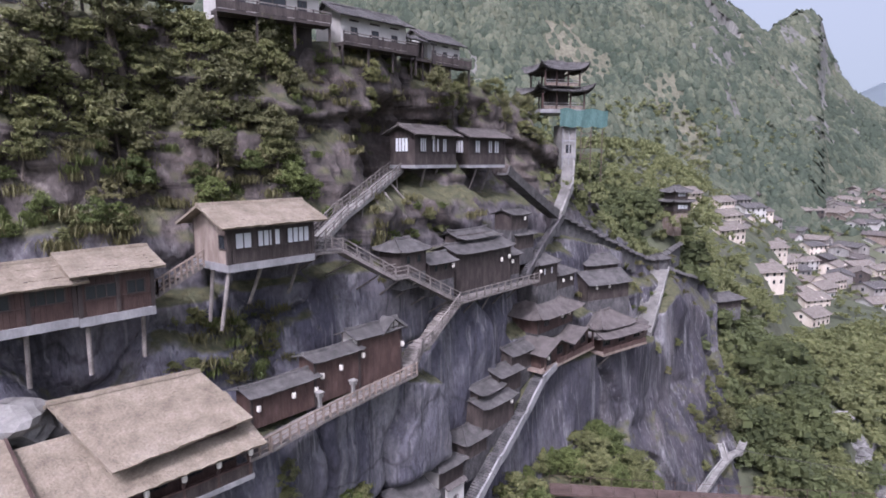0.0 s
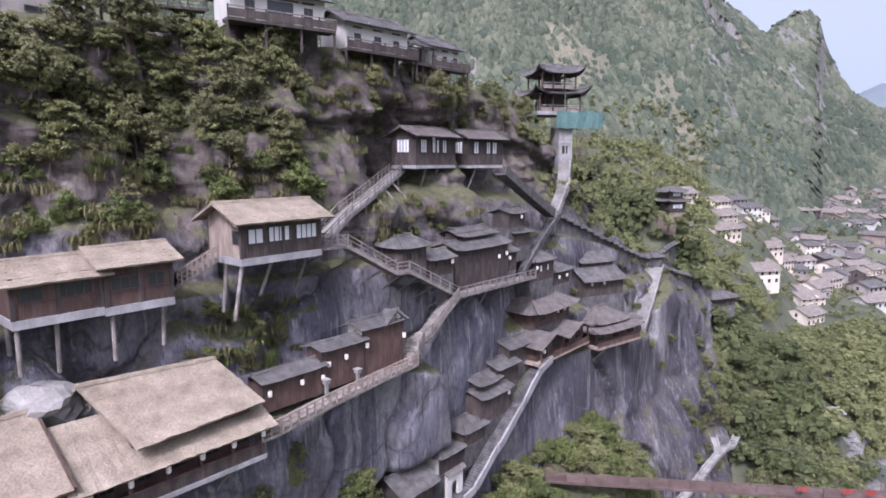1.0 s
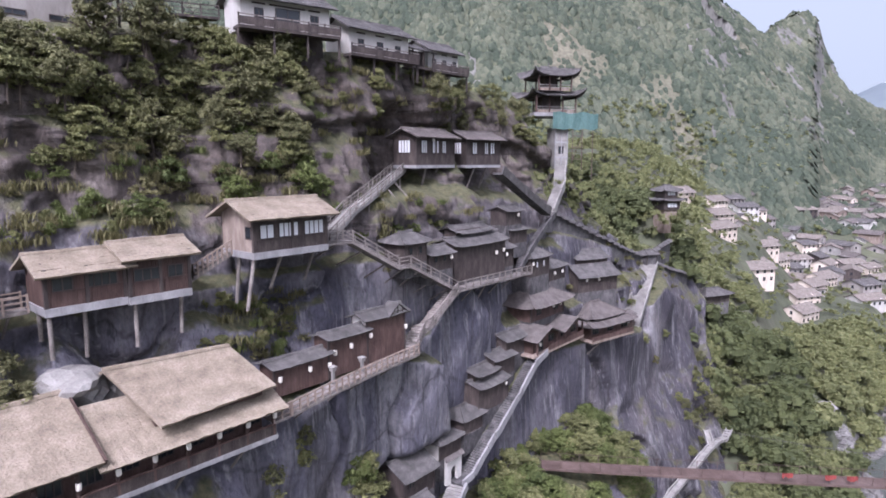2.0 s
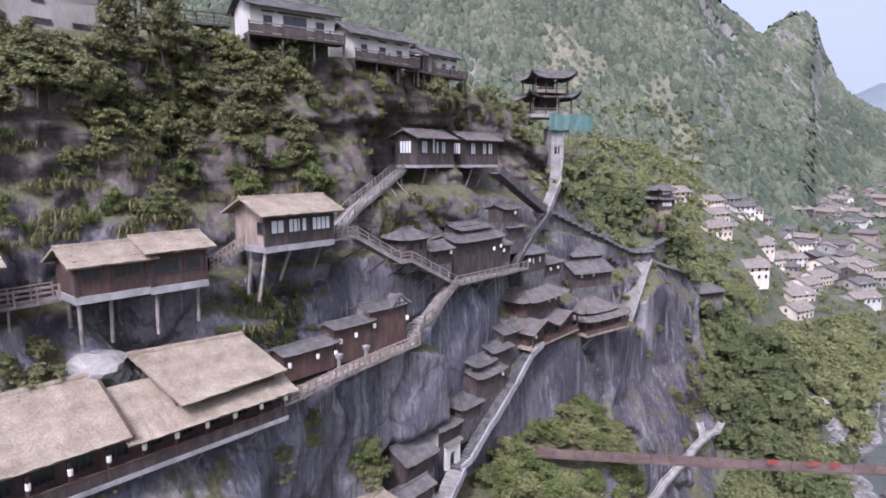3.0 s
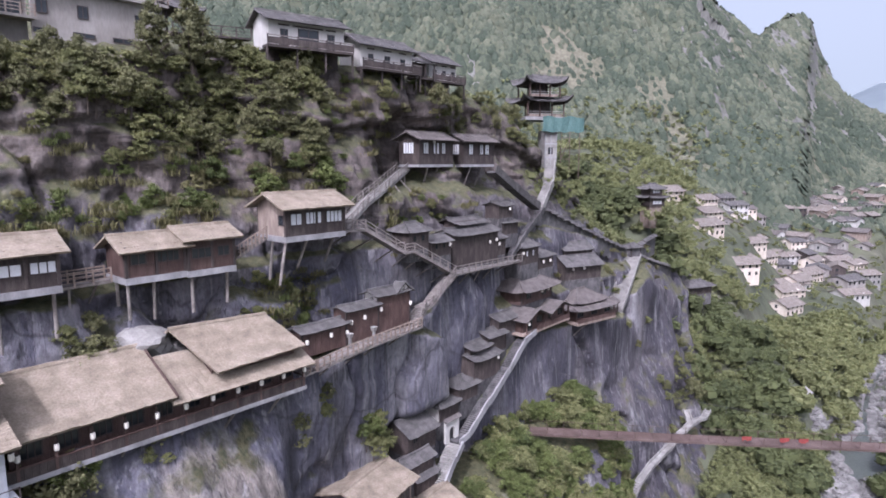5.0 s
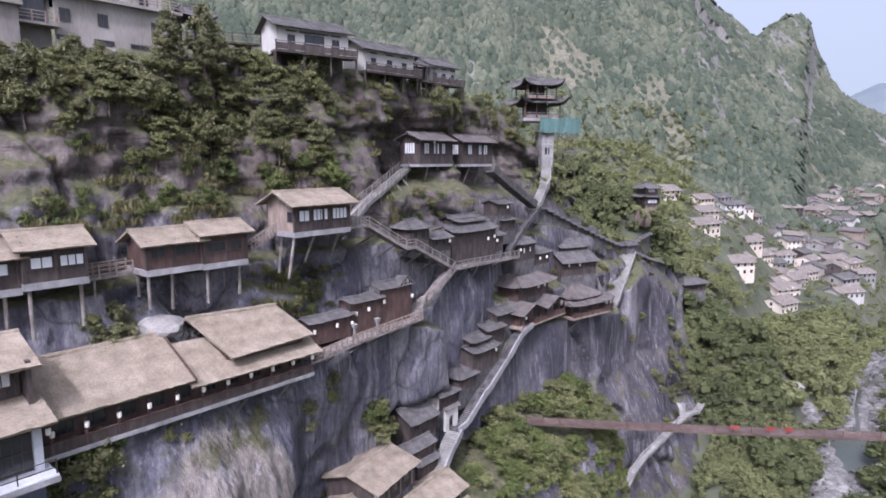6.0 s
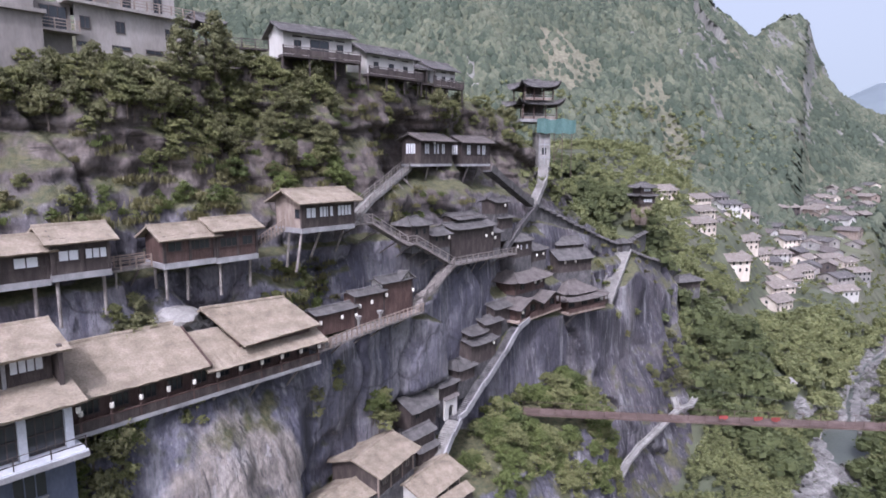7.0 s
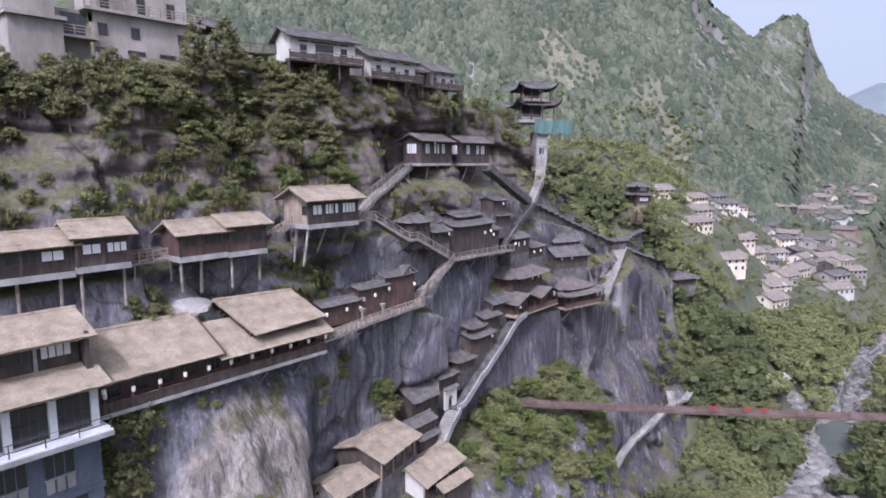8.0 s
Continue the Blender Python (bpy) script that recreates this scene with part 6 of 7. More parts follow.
def village():
    rng = random.Random(211)
    # the larger houses on the slope below the ridge
    spots = []
    for x, y, L, H in ((84, 222, 15, 4.6), (97, 212, 16, 5.0), (105, 201, 12, 5.4), (120, 224, 14, 5.0), (110, 240, 13, 4.6), (132, 212, 12, 4.6), (118, 262, 14, 5.4), (134, 250, 13, 5.0), (148, 262, 14, 5.0), (152, 240, 13, 5.4), (140, 230, 13, 4.6), (166, 256, 14, 5.2)):
        spots += [(x + 5, y), (x - 2, y - 9)]
        village_house(x, y, rng.uniform(15, 40), L, 8, H, "tan_plaster", "tile_tan", "cream village house with a brown tiled roof on the slope", 2, 2.0, int(x), 0.9)
    for _ in range(9000):
        if len(spots) >= 185:
            break
        y = rng.uniform(235, 425)
        x = y * rng.uniform(0.46, 0.80)
        v = -SU * x + CU * y
        dense = max(0.0, min(1.0, (x / y - 0.5) / 0.12))
        if v < 20 or ground_z(x, y) > 52 or rng.random() > 0.12 + dense or any(math.hypot(x - a, y - b) < 10.0 for a, b in spots):
            continue
        spots.append((x, y))
        L, H = rng.uniform(9, 15), rng.choice((3.4, 5.4, 5.8))
        white = rng.random() < 0.55
        village_house(x, y, rng.choice((20, 35, 110, 125, 50)) + rng.uniform(-10, 10), L, rng.uniform(7, 9.5), H, rng.choice(("plaster", "tan_plaster", "dull_plaster")) if white else rng.choice(("pale_wood", "dark_wood", "pale_stone", "dull_plaster")), rng.choice(("tile_grey", "tile_brown", "tile_tan", "tile_tan")), "white plastered village house with a tiled roof" if white else "plain village house with a tiled roof", 1 if H < 4 else 2, 1.7, int(x * 7))
    return spots


CENTRES = []
SPOTS = village()


def valley_pagoda():
    base = Vector((53.8, 141.0, 60.8))
    ob = thing("valley_pagoda", Matrix.Translation(base) @ pose(0, 0, 0, 0, 0, 20), "small two-tiered pagoda with grey roofs among trees", "pagoda")
    part("base", Solid().box(-1.9, 1.9, -1.9, 1.9, -4.0, 1.6), "pale_wood", ob)
    for half, z, h, rise in ((2.3, 1.6, 2.3, 0.7), (1.8, 4.4, 1.8, 1.2)):
        part("wall", Solid().box(-half, half, -half, half, z, z + h), "dark_wood", ob)
        window_unit(ob, 0, -half - 0.03, z + 0.6, half * 1.2, 0.9, 3, "paper_pane")
        hip_roof(ob, -half, half, -half, half, z + h, rise, 0.9, 0.3, 0.14, "tile_grey", 221, 0.4)


valley_pagoda()

# ---- plants ----
CORE = np.array([p for a in range(3) for w in (-1, 1) for p in [tuple(np.roll((w, h, k * w), a)) for h, k in ((-1, -1), (1, -1), (1, 1), (-1, 1))]], float) * 0.66


def leaf_cloud(centres, radii, per, size, rng, flat=0.55, up=0.4, core=0.5):
    """Small leaf blades on the outside of clumps, each clump round a dense twelve-sided heart. Returns quads, four corners each."""
    c0, r0 = np.asarray(centres, float), np.asarray(radii, float)
    c = np.repeat(c0, per, axis=0)
    r = np.repeat(r0, per)
    n = len(c)
    d = rng.normal(size=(n, 3))
    d /= np.linalg.norm(d, axis=1)[:, None]
    d[:, 2] = np.where(d[:, 2] < -0.3, -d[:, 2], d[:, 2])
    p = c + d * (r * rng.uniform(0.5, 1.3, n))[:, None] * np.array([1, 1, flat + 0.25])
    nr = d * 1.0 + rng.normal(size=(n, 3)) * 0.6 + np.array([0, 0, up])
    nr /= np.linalg.norm(nr, axis=1)[:, None]
    t = np.cross(nr, rng.normal(size=(n, 3)))
    t /= np.linalg.norm(t, axis=1)[:, None]
    b = np.cross(nr, t)
    s = (size * rng.uniform(0.6, 1.3, n))[:, None]
    q = np.stack([p - t * s, p - b * s * 0.5, p + t * s, p + b * s * 0.5], axis=1).reshape(-1, 3)
    heart = (c0[:, None, :] + CORE[None] * (r0 * core)[:, None, None] * rng.uniform(0.7, 1.2, (len(c0), 24, 3)) * np.array([1, 1, flat + 0.25])).reshape(-1, 3)
    return np.concatenate([q, heart])


def mesh_from_quads(name, q, material):
    n = len(q) // 4
    me = bpy.data.meshes.new(name)
    me.vertices.add(len(q))
    me.vertices.foreach_set("co", np.ascontiguousarray(q, dtype=np.float32).ravel())
    me.loops.add(len(q))
    me.loops.foreach_set("vertex_index", np.arange(len(q), dtype=np.int32))
    me.polygons.add(n)
    me.polygons.foreach_set("loop_start", np.arange(0, len(q), 4, dtype=np.int32))
    me.update(calc_edges=True)
    me.validate()
    me.materials.append(MATS[material])
    return me


def trunk_mesh(h, r, rng, limbs=5):
    s = Solid()

    def limb(a, b, ra, rb):
        a, b = Vector(a), Vector(b)
        d = (b - a).normalized()
        x = d.orthogonal().normalized()
        y = d.cross(x)
        o = len(s.v)
        for p, rr in ((a, ra), (b, rb)):
            s.v += [tuple(p + (x * math.cos(j * math.tau / 6) + y * math.sin(j * math.tau / 6)) * rr) for j in range(6)]
        s.f += [(o + j, o + (j + 1) % 6, o + 6 + (j + 1) % 6, o + 6 + j) for j in range(6)]

    mid = (rng.uniform(-0.1, 0.1) * h, rng.uniform(-0.1, 0.1) * h, h * 0.5)
    limb((0, 0, -0.6), mid, r, r * 0.7)
    for k in range(limbs):
        a = k * 2.4 + rng.uniform(-0.3, 0.3)
        limb(mid, (mid[0] + 0.35 * h * math.cos(a), mid[1] + 0.35 * h * math.sin(a), h * rng.uniform(0.7, 0.95)), r * 0.5, r * 0.15)
    return s


def plant_kind(seed, width, height, clumps, per, leaf, material, tree=True):
    """One kind of plant: crown mesh and trunk mesh, about one metre to the metre."""
    rng = np.random.default_rng(seed)
    a = rng.uniform(0, math.tau, clumps)
    rr = np.sqrt(rng.uniform(0.02, 1, clumps))
    hh = rng.uniform(0, 1, clumps)
    wide = np.sin(np.clip(hh * 0.85 + 0.18, 0, 1) * math.pi) ** 0.6
    lo = height * (0.3 if tree else 0.08)
    c = np.stack([np.cos(a) * rr * wide * width / 2, np.sin(a) * rr * wide * width / 2, lo + hh * (height - lo)], axis=1)
    rad = width * rng.uniform(0.09, 0.2, clumps)
    crown = mesh_from_quads("crown", leaf_cloud(c, rad, per, leaf, rng), material)
    trunk = trunk_mesh(height * 0.8, height * 0.03, random.Random(seed)).mesh("trunk", "bark")
    return crown, trunk


def grass_kind(seed, width, height, blades):
    rng = np.random.default_rng(seed)
    base = np.stack([rng.normal(0, width / 3.5, blades), rng.normal(0, width / 3.5, blades), np.zeros(blades) - 0.1], axis=1)
    a = rng.uniform(0, math.tau, blades)
    h = height * rng.uniform(0.5, 1.1, blades)
    lean = np.stack([np.cos(a), np.sin(a), np.zeros(blades)], axis=1) * (h * rng.uniform(0.2, 0.8, blades))[:, None]
    side = np.stack([-np.sin(a), np.cos(a), np.zeros(blades)], axis=1) * 0.05
    top = base + lean + np.stack([0 * h, 0 * h, h], axis=1)
    mid = base + lean * 0.35 + np.stack([0 * h, 0 * h, h * 0.65], axis=1)
    q = np.stack([base, mid - side, top, mid + side], axis=1).reshape(-1, 3)
    return q


KINDS = {
    "dark": [plant_kind(300 + i, 3.0, 3.0, 36, 46, 0.13, "leaf_dark") for i in range(3)],
    "mid": [plant_kind(310 + i, 2.6, 2.4, 34, 44, 0.115, "leaf_mid") for i in range(3)],
    "bright": [plant_kind(320 + i, 2.4, 2.3, 32, 44, 0.12, "leaf_bright") for i in range(3)],
    "dry": [plant_kind(330 + i, 2.2, 1.2, 18, 50, 0.12, "leaf_dry", False) for i in range(2)],
    "tall": [plant_kind(340 + i, 3.0, 5.6, 48, 48, 0.13, "leaf_dark") for i in range(2)],
}
LABELS = {
    "dark": ("dark green bushy tree on the rock slope", "tree"), "mid": ("green bushy shrub growing on the rock", "shrub"), "bright": ("bright green leafy tree in sunlight", "tree"),
    "dry": ("dry yellow-green scrub on a rock ledge", "shrub"), "tall": ("tall dark evergreen tree above the cliff", "tree"),
}


def plant(kind, p, size, rng):
    crown, trunk = rng.choice(KINDS[kind])
    off = abs((p.x - 13.0) * 13.4 + (p.y - 69.4) * 109.0) / 109.8
    if off < 3.4 and p.x > 11.0 and p.z + 2.4 * size > 33.0:
        return
    label, cat = LABELS[kind]
    name = "tree" if cat == "tree" else "shrub"
    ob = thing(name, Matrix.Translation(p) @ pose(0, 0, 0, rng.uniform(-8, 8), rng.uniform(-8, 8), rng.uniform(0, 360)), label, cat, cat + "s on the cliff")
    ob.scale = (size * rng.uniform(0.9, 1.15), size * rng.uniform(0.9, 1.15), size * rng.uniform(0.85, 1.1))
    part("trunk", trunk, "bark", ob)
    part("crown", crown, "leaf_mid", ob)


def thicket(kinds, u0, u1, z0, z1, count, s0, s1, seed, out=0.2, joined=""):
    """Plants rooted in the rock face between two heights."""
    rng = random.Random(seed)
    for _ in range(count):
        u, z = rng.uniform(u0, u1), rng.uniform(z0, z1)
        v = rock_v(u, z)
        size = rng.uniform(s0, s1)
        p = xyz(u, v - out * size, z - 0.5 * size)
        if joined:
            k = rng.choice(kinds)
            crown = rng.choice(KINDS[k])[0]
            q = np.empty(len(crown.vertices) * 3, dtype=np.float32)
            crown.vertices.foreach_get("co", q)
            q = q.reshape(-1, 4, 3)[::2]
            q = (q.mean(axis=1, keepdims=True) + (q - q.mean(axis=1, keepdims=True)) * 1.35).reshape(-1, 3) * size
            a = rng.uniform(0, math.tau)
            c, sn = math.cos(a), math.sin(a)
            SCRUB.setdefault((joined, crown.materials[0].name), []).append(np.stack([q[:, 0] * c - q[:, 1] * sn + p.x, q[:, 0] * sn + q[:, 1] * c + p.y, q[:, 2] + p.z], axis=1))
        else:
            plant(rng.choice(kinds), p, size, rng)


SCRUB = {}


def rock_z(u, v, lo, hi):
    """The height at which the rock's surface reaches v, between two heights."""
    for _ in range(18):
        mid = (lo + hi) / 2
        if rock_v(u, mid) < v:
            lo = mid
        else:
            hi = mid
    return lo


def shelf_wood(kinds, u0, u1, v0, v1, lo, hi, count, s0, s1, seed):
    """Plants on a shelf of the rock, spread over its plan."""
    rng = random.Random(seed)
    for _ in range(count):
        u, v = rng.uniform(u0, u1), rng.uniform(v0, v1)
        plant(rng.choice(kinds), xyz(u, v, rock_z(u, v, lo, hi) - 0.2), rng.uniform(s0, s1), rng)


# the wood above the cliff
thicket(("dark", "mid", "mid"), -24, 22, 77.5, 81.5, 64, 0.7, 1.35, 401)
thicket(("dark", "mid", "mid"), 20, 37, 78.0, 85.5, 34, 0.9, 1.5, 400)
thicket(("dark", "mid"), 12, 37, 73.5, 80.0, 34, 0.7, 1.3, 402)
thicket(("mid", "dry", "bright"), 12, 36, 69.5, 76.0, 38, 0.6, 1.2, 403)
thicket(("dry", "mid"), -16, 14, 70.5, 79, 26, 0.4, 0.9, 404, joined="green scrub clinging to the rock face")
thicket(("bright", "dry", "mid"), -14, 19, 68.0, 70.4, 40, 0.35, 0.6, 405, 0.4, joined="green scrub clinging to the rock face")
thicket(("mid", "dry"), 36, 62, 77.5, 85, 26, 0.35, 0.8, 406)
thicket(("dark", "mid"), 56, 84, 75.5, 84, 34, 0.7, 1.2, 407)
thicket(("mid", "bright", "dry"), 36, 54, 65, 70.5, 12, 0.3, 0.7, 408, joined="green scrub clinging to the rock face")
thicket(("mid", "dark", "mid"), -24, 20, 80.5, 83.2, 44, 0.6, 1.0, 431)
thicket(("tall",), 15, 22, 82.0, 84.0, 5, 1.0, 1.4, 409)
# ledges half way down
thicket(("dry", "mid", "dry"), 19, 29, 57.0, 62.5, 18, 0.35, 0.75, 411)
thicket(("mid", "dark"), 3.0, 6.0, 57, 60.5, 7, 0.55, 0.95, 412)
thicket(("mid", "bright", "dark"), -3.5, 2.0, 41, 52, 16, 0.9, 1.5, 413)
thicket(("mid",), 5, 9, 50.5, 52.5, 3, 0.35, 0.5, 414)
thicket(("dry", "mid"), 2, 12, 36, 43, 8, 0.35, 0.7, 415)
thicket(("mid", "dark"), 20, 27, 46, 51, 6, 0.4, 0.7, 416, joined="green scrub clinging to the rock face")
# the rounded top of the nose
shelf_wood(("dry", "mid", "dry"), 99, 131, 41, 47.5, 44, 60, 34, 0.4, 0.8, 418)
# the cliff foot
thicket(("mid", "bright"), 30.5, 35, 40.5, 43.8, 7, 0.8, 1.2, 421, 0.1)
shelf_wood(("bright", "bright", "mid"), 50.5, 79, 28, 37, 22, 36, 62, 1.1, 1.8, 428)
shelf_wood(("bright", "mid"), 43, 51.5, 27, 34.2, 22, 36, 16, 0.8, 1.3, 430)
shelf_wood(("mid", "bright"), 14, 30, 28, 37, 22, 36, 16, 0.7, 1.2, 429)
thicket(("mid", "dry"), 16, 27, 31.5, 36, 12, 0.5, 0.9, 422, joined="green scrub clinging to the rock face")
thicket(("bright", "mid", "mid"), 50, 80, 20, 31, 44, 0.7, 1.3, 427, 0.1, joined="green scrub clinging to the rock face")
thicket(("bright", "bright", "mid"), 54, 76, 29.5, 35.0, 42, 0.8, 1.35, 423, 0.2)
thicket(("mid", "bright", "dry"), 68, 86, 14, 32, 36, 0.6, 1.2, 424, joined="green scrub clinging to the rock face")
thicket(("mid", "dark"), 112, 138, 12, 30, 24, 0.7, 1.4, 425, joined="green scrub clinging to the rock face")
thicket(("mid", "dry"), 96, 120, 34, 44, 3, 0.5, 0.9, 426, joined="green scrub clinging to the rock face")


for (words, leaf), quads in SCRUB.items():
    tagged(new("scrub", mesh_from_quads("scrub", np.concatenate(quads), leaf)), words, "scrub", kind="stuff")


def grass_patches():
    rng = random.Random(431)
    kinds = ([grass_kind(432, 1.4, 0.8, 90), grass_kind(433, 1.6, 1.0, 90)], [grass_kind(442, 1.2, 0.8, 90)])
    out = ([], [])
    for u0, u1, z0, z1, n in ((-14, 19, 67.6, 70.2, 60), (20, 30, 56.6, 62, 36), (33, 60, 74, 86, 60), (4, 36, 70, 77, 50), (38, 58, 62, 70, 24), (80, 112, 47, 56, 26)):
        for _ in range(n):
            u, z = rng.uniform(u0, u1), rng.uniform(z0, z1)
            p, a, k = xyz(u, rock_v(u, z) - 0.1, z), rng.uniform(0, math.tau), rng.choice((0, 0, 1))
            c, sn = math.cos(a), math.sin(a)
            q = rng.choice(kinds[k])
            out[k].append(np.stack([q[:, 0] * c - q[:, 1] * sn + p.x, q[:, 0] * sn + q[:, 1] * c + p.y, q[:, 2] + p.z], axis=1))
    for k, mt, lb in ((0, "leaf_dry", "dry yellow-brown grass on the rock ledges"), (1, "leaf_bright", "fresh green grass on the rock ledges")):
        tagged(new("grass", mesh_from_quads("grass", np.concatenate(out[k]), mt)), lb, "grass", kind="stuff")


grass_patches()


def forest(name, label, points, sizes, clumps, per, leaf, material, seed):
    """Many trees in one mesh, for woods too thick to count: each a dome of leafy lobes."""
    rng = np.random.default_rng(seed)
    s = np.repeat(np.asarray(sizes, float), clumps)
    d = rng.normal(size=(len(s), 3))
    d /= np.linalg.norm(d, axis=1)[:, None]
    d[:, 2] = np.abs(d[:, 2]) * 0.9 - 0.12
    tall = np.repeat(rng.uniform(0.75, 1.25, len(sizes)), clumps)
    c = np.repeat(np.asarray([tuple(p) for p in points]), clumps, axis=0) + d * (0.36 * s * rng.uniform(0.7, 1.15, len(s)))[:, None] * np.array([1, 1, 1.0])
    c[:, 2] += 0.42 * s * tall
    q = leaf_cloud(c, s * rng.uniform(0.17, 0.27, len(s)), per, leaf * np.repeat(s, per), rng, core=0.68)
    tagged(new(name, mesh_from_quads(name, q, material)), label, "forest", kind="stuff")


def far_forest(points, sizes, falls, seed):
    """The mountain's woods: low uneven crowns, too many to count, in one mesh."""
    rng = np.random.default_rng(seed)
    n, k = len(sizes), 5
    s = np.asarray(sizes, float)[:, None, None]
    a = np.arange(k)[None, :] * math.tau / k + rng.uniform(0, math.tau, (n, 1))
    rings = []
    for r, z, turn in ((0.66, -0.15, 0.0), (0.48, 0.3, 0.5)):
        b = a + turn + rng.uniform(-0.35, 0.35, (n, k))
        w = r * rng.uniform(0.7, 1.3, (n, k))
        rings.append(np.stack([np.cos(b) * w, np.sin(b) * w, z + rng.uniform(-0.14, 0.14, (n, k))], axis=2))
    top = np.stack([rng.uniform(-0.15, 0.15, (n, 1)), rng.uniform(-0.15, 0.15, (n, 1)), rng.uniform(0.5, 0.85, (n, 1))], axis=2)
    crown = np.concatenate([*rings, top], axis=1)
    crown[:, :, 2] += (crown[:, :, :2] * np.asarray(falls)[:, None, :]).sum(axis=2)
    v = (crown * s + np.asarray([tuple(p) for p in points])[:, None, :]).reshape(-1, 3)
    faces = []
    for i in range(n):
        o = i * (2 * k + 1)
        faces += [(o + j, o + (j + 1) % k, o + k + (j + 1) % k, o + k + j) for j in range(k)]
        faces += [(o + k + j, o + k + (j + 1) % k, o + 2 * k) for j in range(k)]
    tagged(mesh_object("woods", v.tolist(), faces, "leaf_hazed", True), "hazy green forest on the mountainside", "forest", kind="stuff")


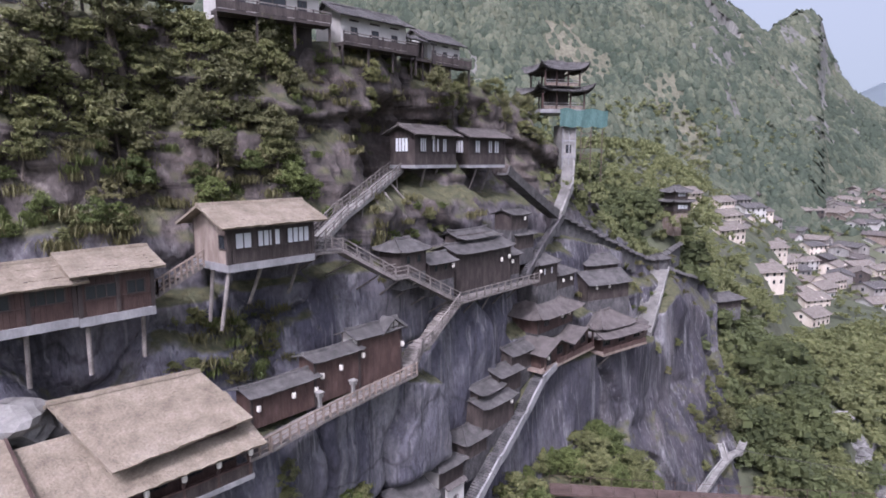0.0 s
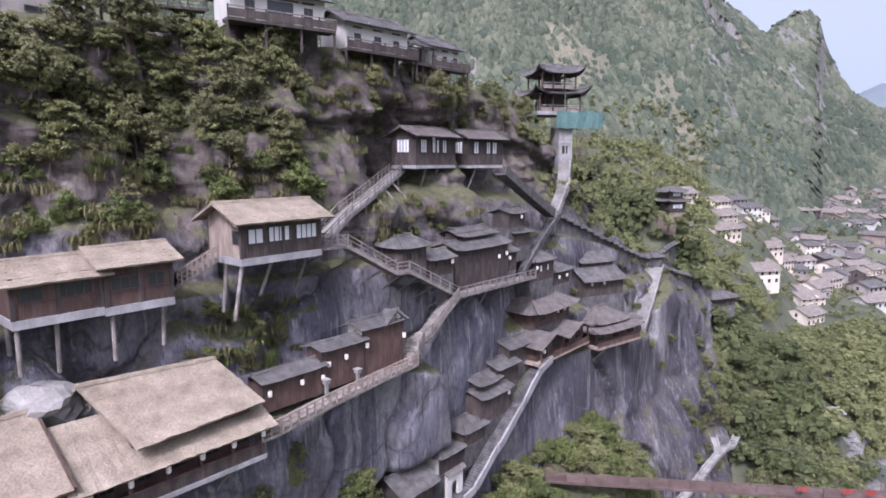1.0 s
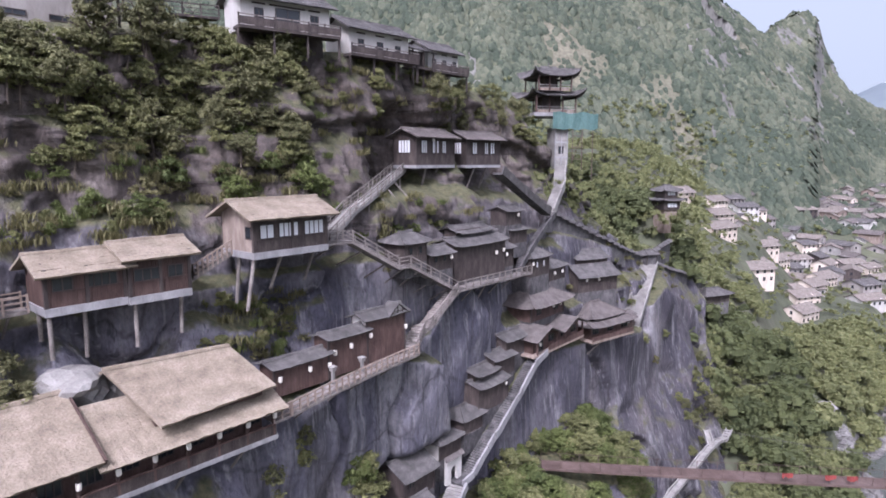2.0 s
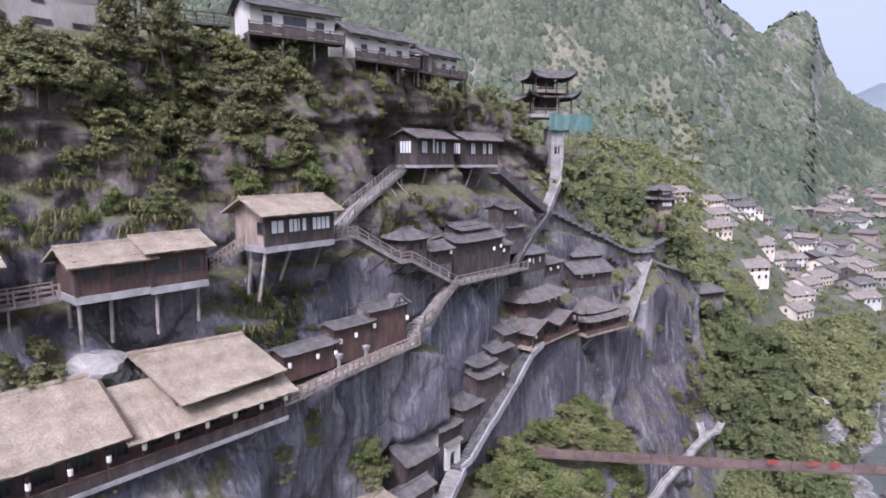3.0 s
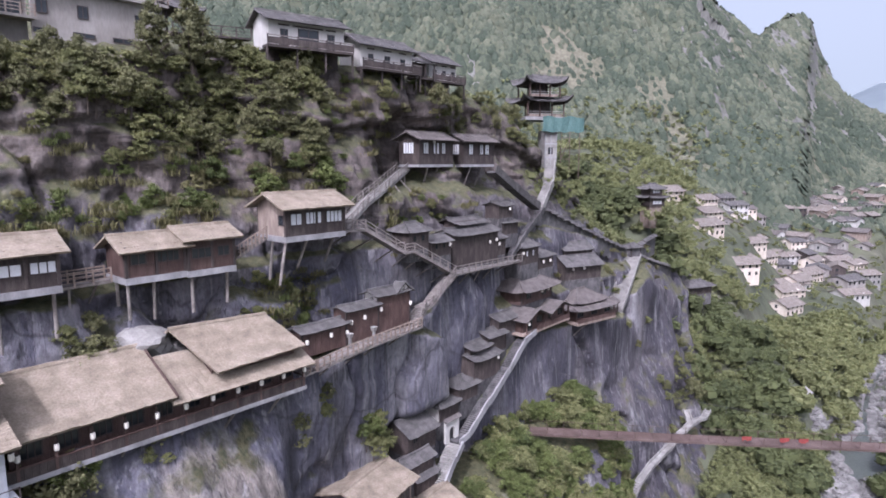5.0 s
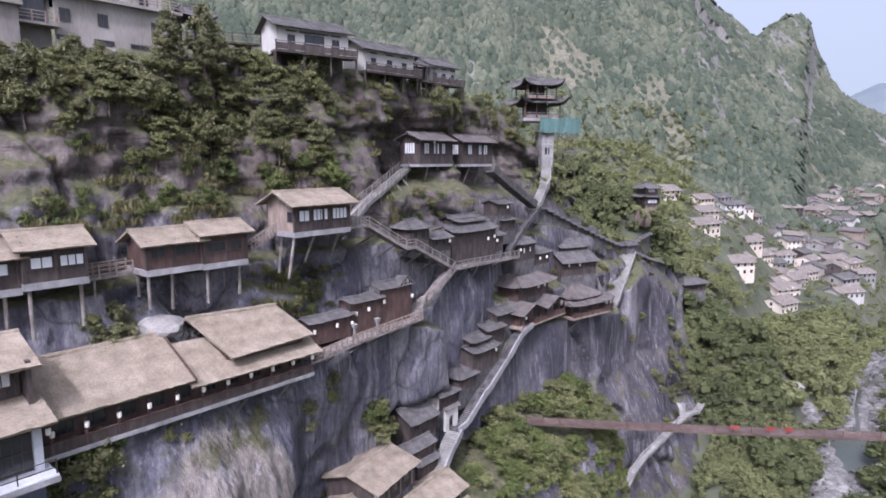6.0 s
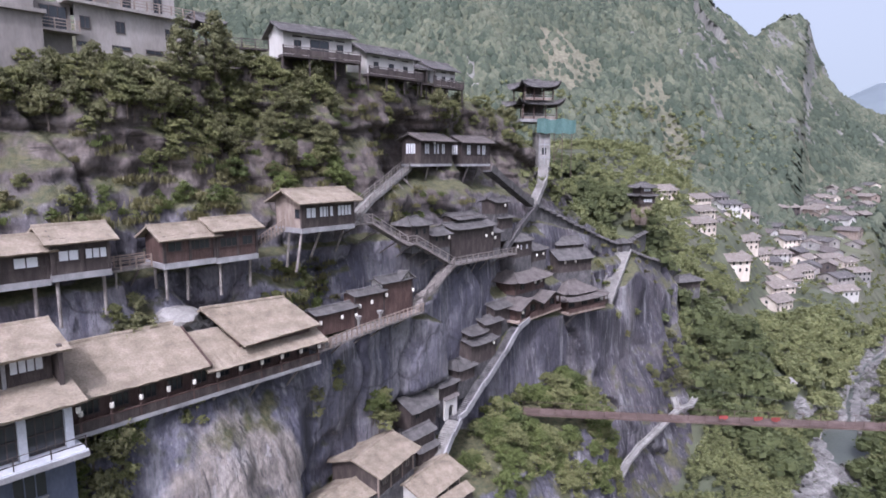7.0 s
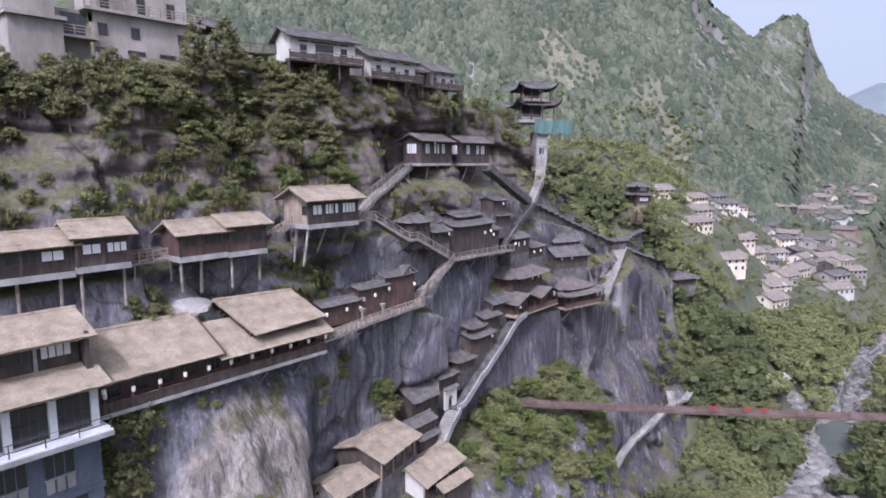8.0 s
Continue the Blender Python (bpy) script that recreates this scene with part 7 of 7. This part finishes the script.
def scatter_woods():
    rng = random.Random(451)
    near, mid, far, falls = [], [], [], []
    # the hill behind the ridge wall
    for _ in range(420):
        u = rng.uniform(80, 150)
        k = crest(u)
        zt = 50 + (rng.uniform(62, 92) - 50) * k + 1.0
        v = np.interp(50 + (zt - 50) / max(k, 0.05), PROFILE_Z, PROFILE_V) + 6.0 + rng.uniform(0, 8)
        if u > 112:
            v = rng.uniform(49, 62)
            zt = nose_top(u) + 0.3 * (v - 46) + 0.5
        p = xyz(u, v, zt + rng.uniform(-1.5, 0.5))
        near.append((p, rng.uniform(3.0, 5.5)))
    for dx, dy in ((-4, -5), (-1, -6), (3, -6), (6, -4), (-6, -2), (8, -1), (1, -9), (5, -9)):
        near.append((Vector((53.8 + dx, 141.0 + dy, 58.6 + rng.uniform(-1.5, 0.5))), rng.uniform(4.0, 5.5)))
    for _ in range(26):
        near.append((Vector((19.4 + rng.uniform(-9, 8), 99.0 + rng.uniform(-3, 5), 70.5 + rng.uniform(-4, 1.5))), rng.uniform(2.6, 4.0)))
    for _ in range(130):
        a, r = rng.uniform(0, math.tau), 24 * rng.random() ** 0.7
        x, y = 46 + r * math.cos(a), 143 + r * math.sin(a)
        if math.hypot(x - 53.8, y - 142.5) > 4.2:
            near.append((on_ground(x, y) - Vector((0, 0, 0.8)), rng.uniform(3.0, 4.6)))
    for _ in range(160):
        p = xyz(rng.uniform(84, 128), rng.uniform(56, 92), 0)
        near.append((on_ground(p.x, p.y), rng.uniform(4.0, 6.0)))
    while len(near) < 1640:
        u, v = rng.uniform(70, 150), rng.uniform(8, 38)
        if abs(v - 29) < 3.5 and 70 < u < 131 or (v > 31 and u < 118) or (u < 116 and rng.random() < 0.72):
            continue
        x, y = CU * u - SU * v, SU * u + CU * v
        near.append((on_ground(x, y), rng.uniform(2.0, 4.2)))
    # the valley woods between the nose and the village
    valley = []
    while len(valley) < 760:
        u, v = rng.uniform(128, 250), rng.choice((rng.uniform(9, 88), rng.uniform(9, 88), rng.uniform(9, 88), rng.uniform(-30, -3)))
        x, y = CU * u - SU * v, SU * u + CU * v
        if any(math.hypot(x - a, y - b) < 10 for a, b in SPOTS) or (math.hypot(x - 93, y - 137) < 7):
            continue
        valley.append((on_ground(x, y), rng.uniform(4.0, 6.0) if u > 168 and v > 34 else rng.uniform(4.5, 9.5)))
    for _ in range(120):
        u = rng.uniform(172, 330)
        c = 4 + 3.0 * math.sin(u * 0.035) - max(0.0, u - 240) * 0.06
        p = xyz(u, c + rng.choice((rng.uniform(4.5, 12), rng.uniform(-13, -6))), 0)
        valley.append((on_ground(p.x, p.y), rng.uniform(4.0, 7.0)))
    while len(mid) < 3000:
        x, y = rng.uniform(30, 340), rng.uniform(175, 410)
        u, v = CU * x + SU * y, -SU * x + CU * y
        if abs(v - 4 + max(0.0, u - 240) * 0.06) < 7 or u < (165 if v > 60 else 190):
            continue
        town = x / (y + 10) > 0.42 and v < 120
        if town and rng.random() < 0.35:
            continue
        if town and (any(math.hypot(x - a, y - b) < 6.0 for a, b in CENTRES)):
            continue
        mid.append((on_ground(x, y), rng.uniform(2.2, 4.4) if town else rng.uniform(3.5, 6.5)))
    while len(far) < 40000:
        y = 330 + 590 * rng.random() ** 1.2
        x = rng.uniform(-0.42, 0.82) * (y + 30)
        z = ground_z(x, y)
        gx, gy = (ground_z(x + 4, y) - z) / 4, (ground_z(x, y + 4) - z) / 4
        kind = slope_kind(x, y, z, math.hypot(gx, gy))
        if rng.random() < (0.0, 0.6, 0.72)[kind]:
            continue
        lean = min(1.0, 0.95 / max(0.01, math.hypot(gx, gy)))
        falls.append((gx * lean, gy * lean))
        far.append((Vector((x, y, z)), rng.uniform(2.5, 4.0) if kind else rng.choice((rng.uniform(2.6, 4.4), rng.uniform(3.2, 5.0), rng.uniform(4.5, 7.0)))))
    split = lambda q: CU * q[0].x + SU * q[0].y < 172 + 46 * fractal(q[0].x, q[0].y, 1, 0.05, 3)
    for label, pts, cl, per, leaf, mt, sd in (("dense green scrub on the slope below the ridge", near, 5, 19, 0.068, "leaf_valley", 461), ("dark green trees of the valley wood", [q for q in valley if split(q)], 11, 18, 0.055, "leaf_wood", 464), ("green trees of the valley wood", [q for q in valley if not split(q)], 10, 17, 0.06, "leaf_valley", 465), ("green trees between the village houses", mid, 4, 5, 0.11, "leaf_valley", 462)):
        forest("woods", label, [p for p, _ in pts], [s for _, s in pts], cl, per, leaf, mt, sd)
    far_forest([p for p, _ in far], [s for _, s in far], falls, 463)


scatter_woods()
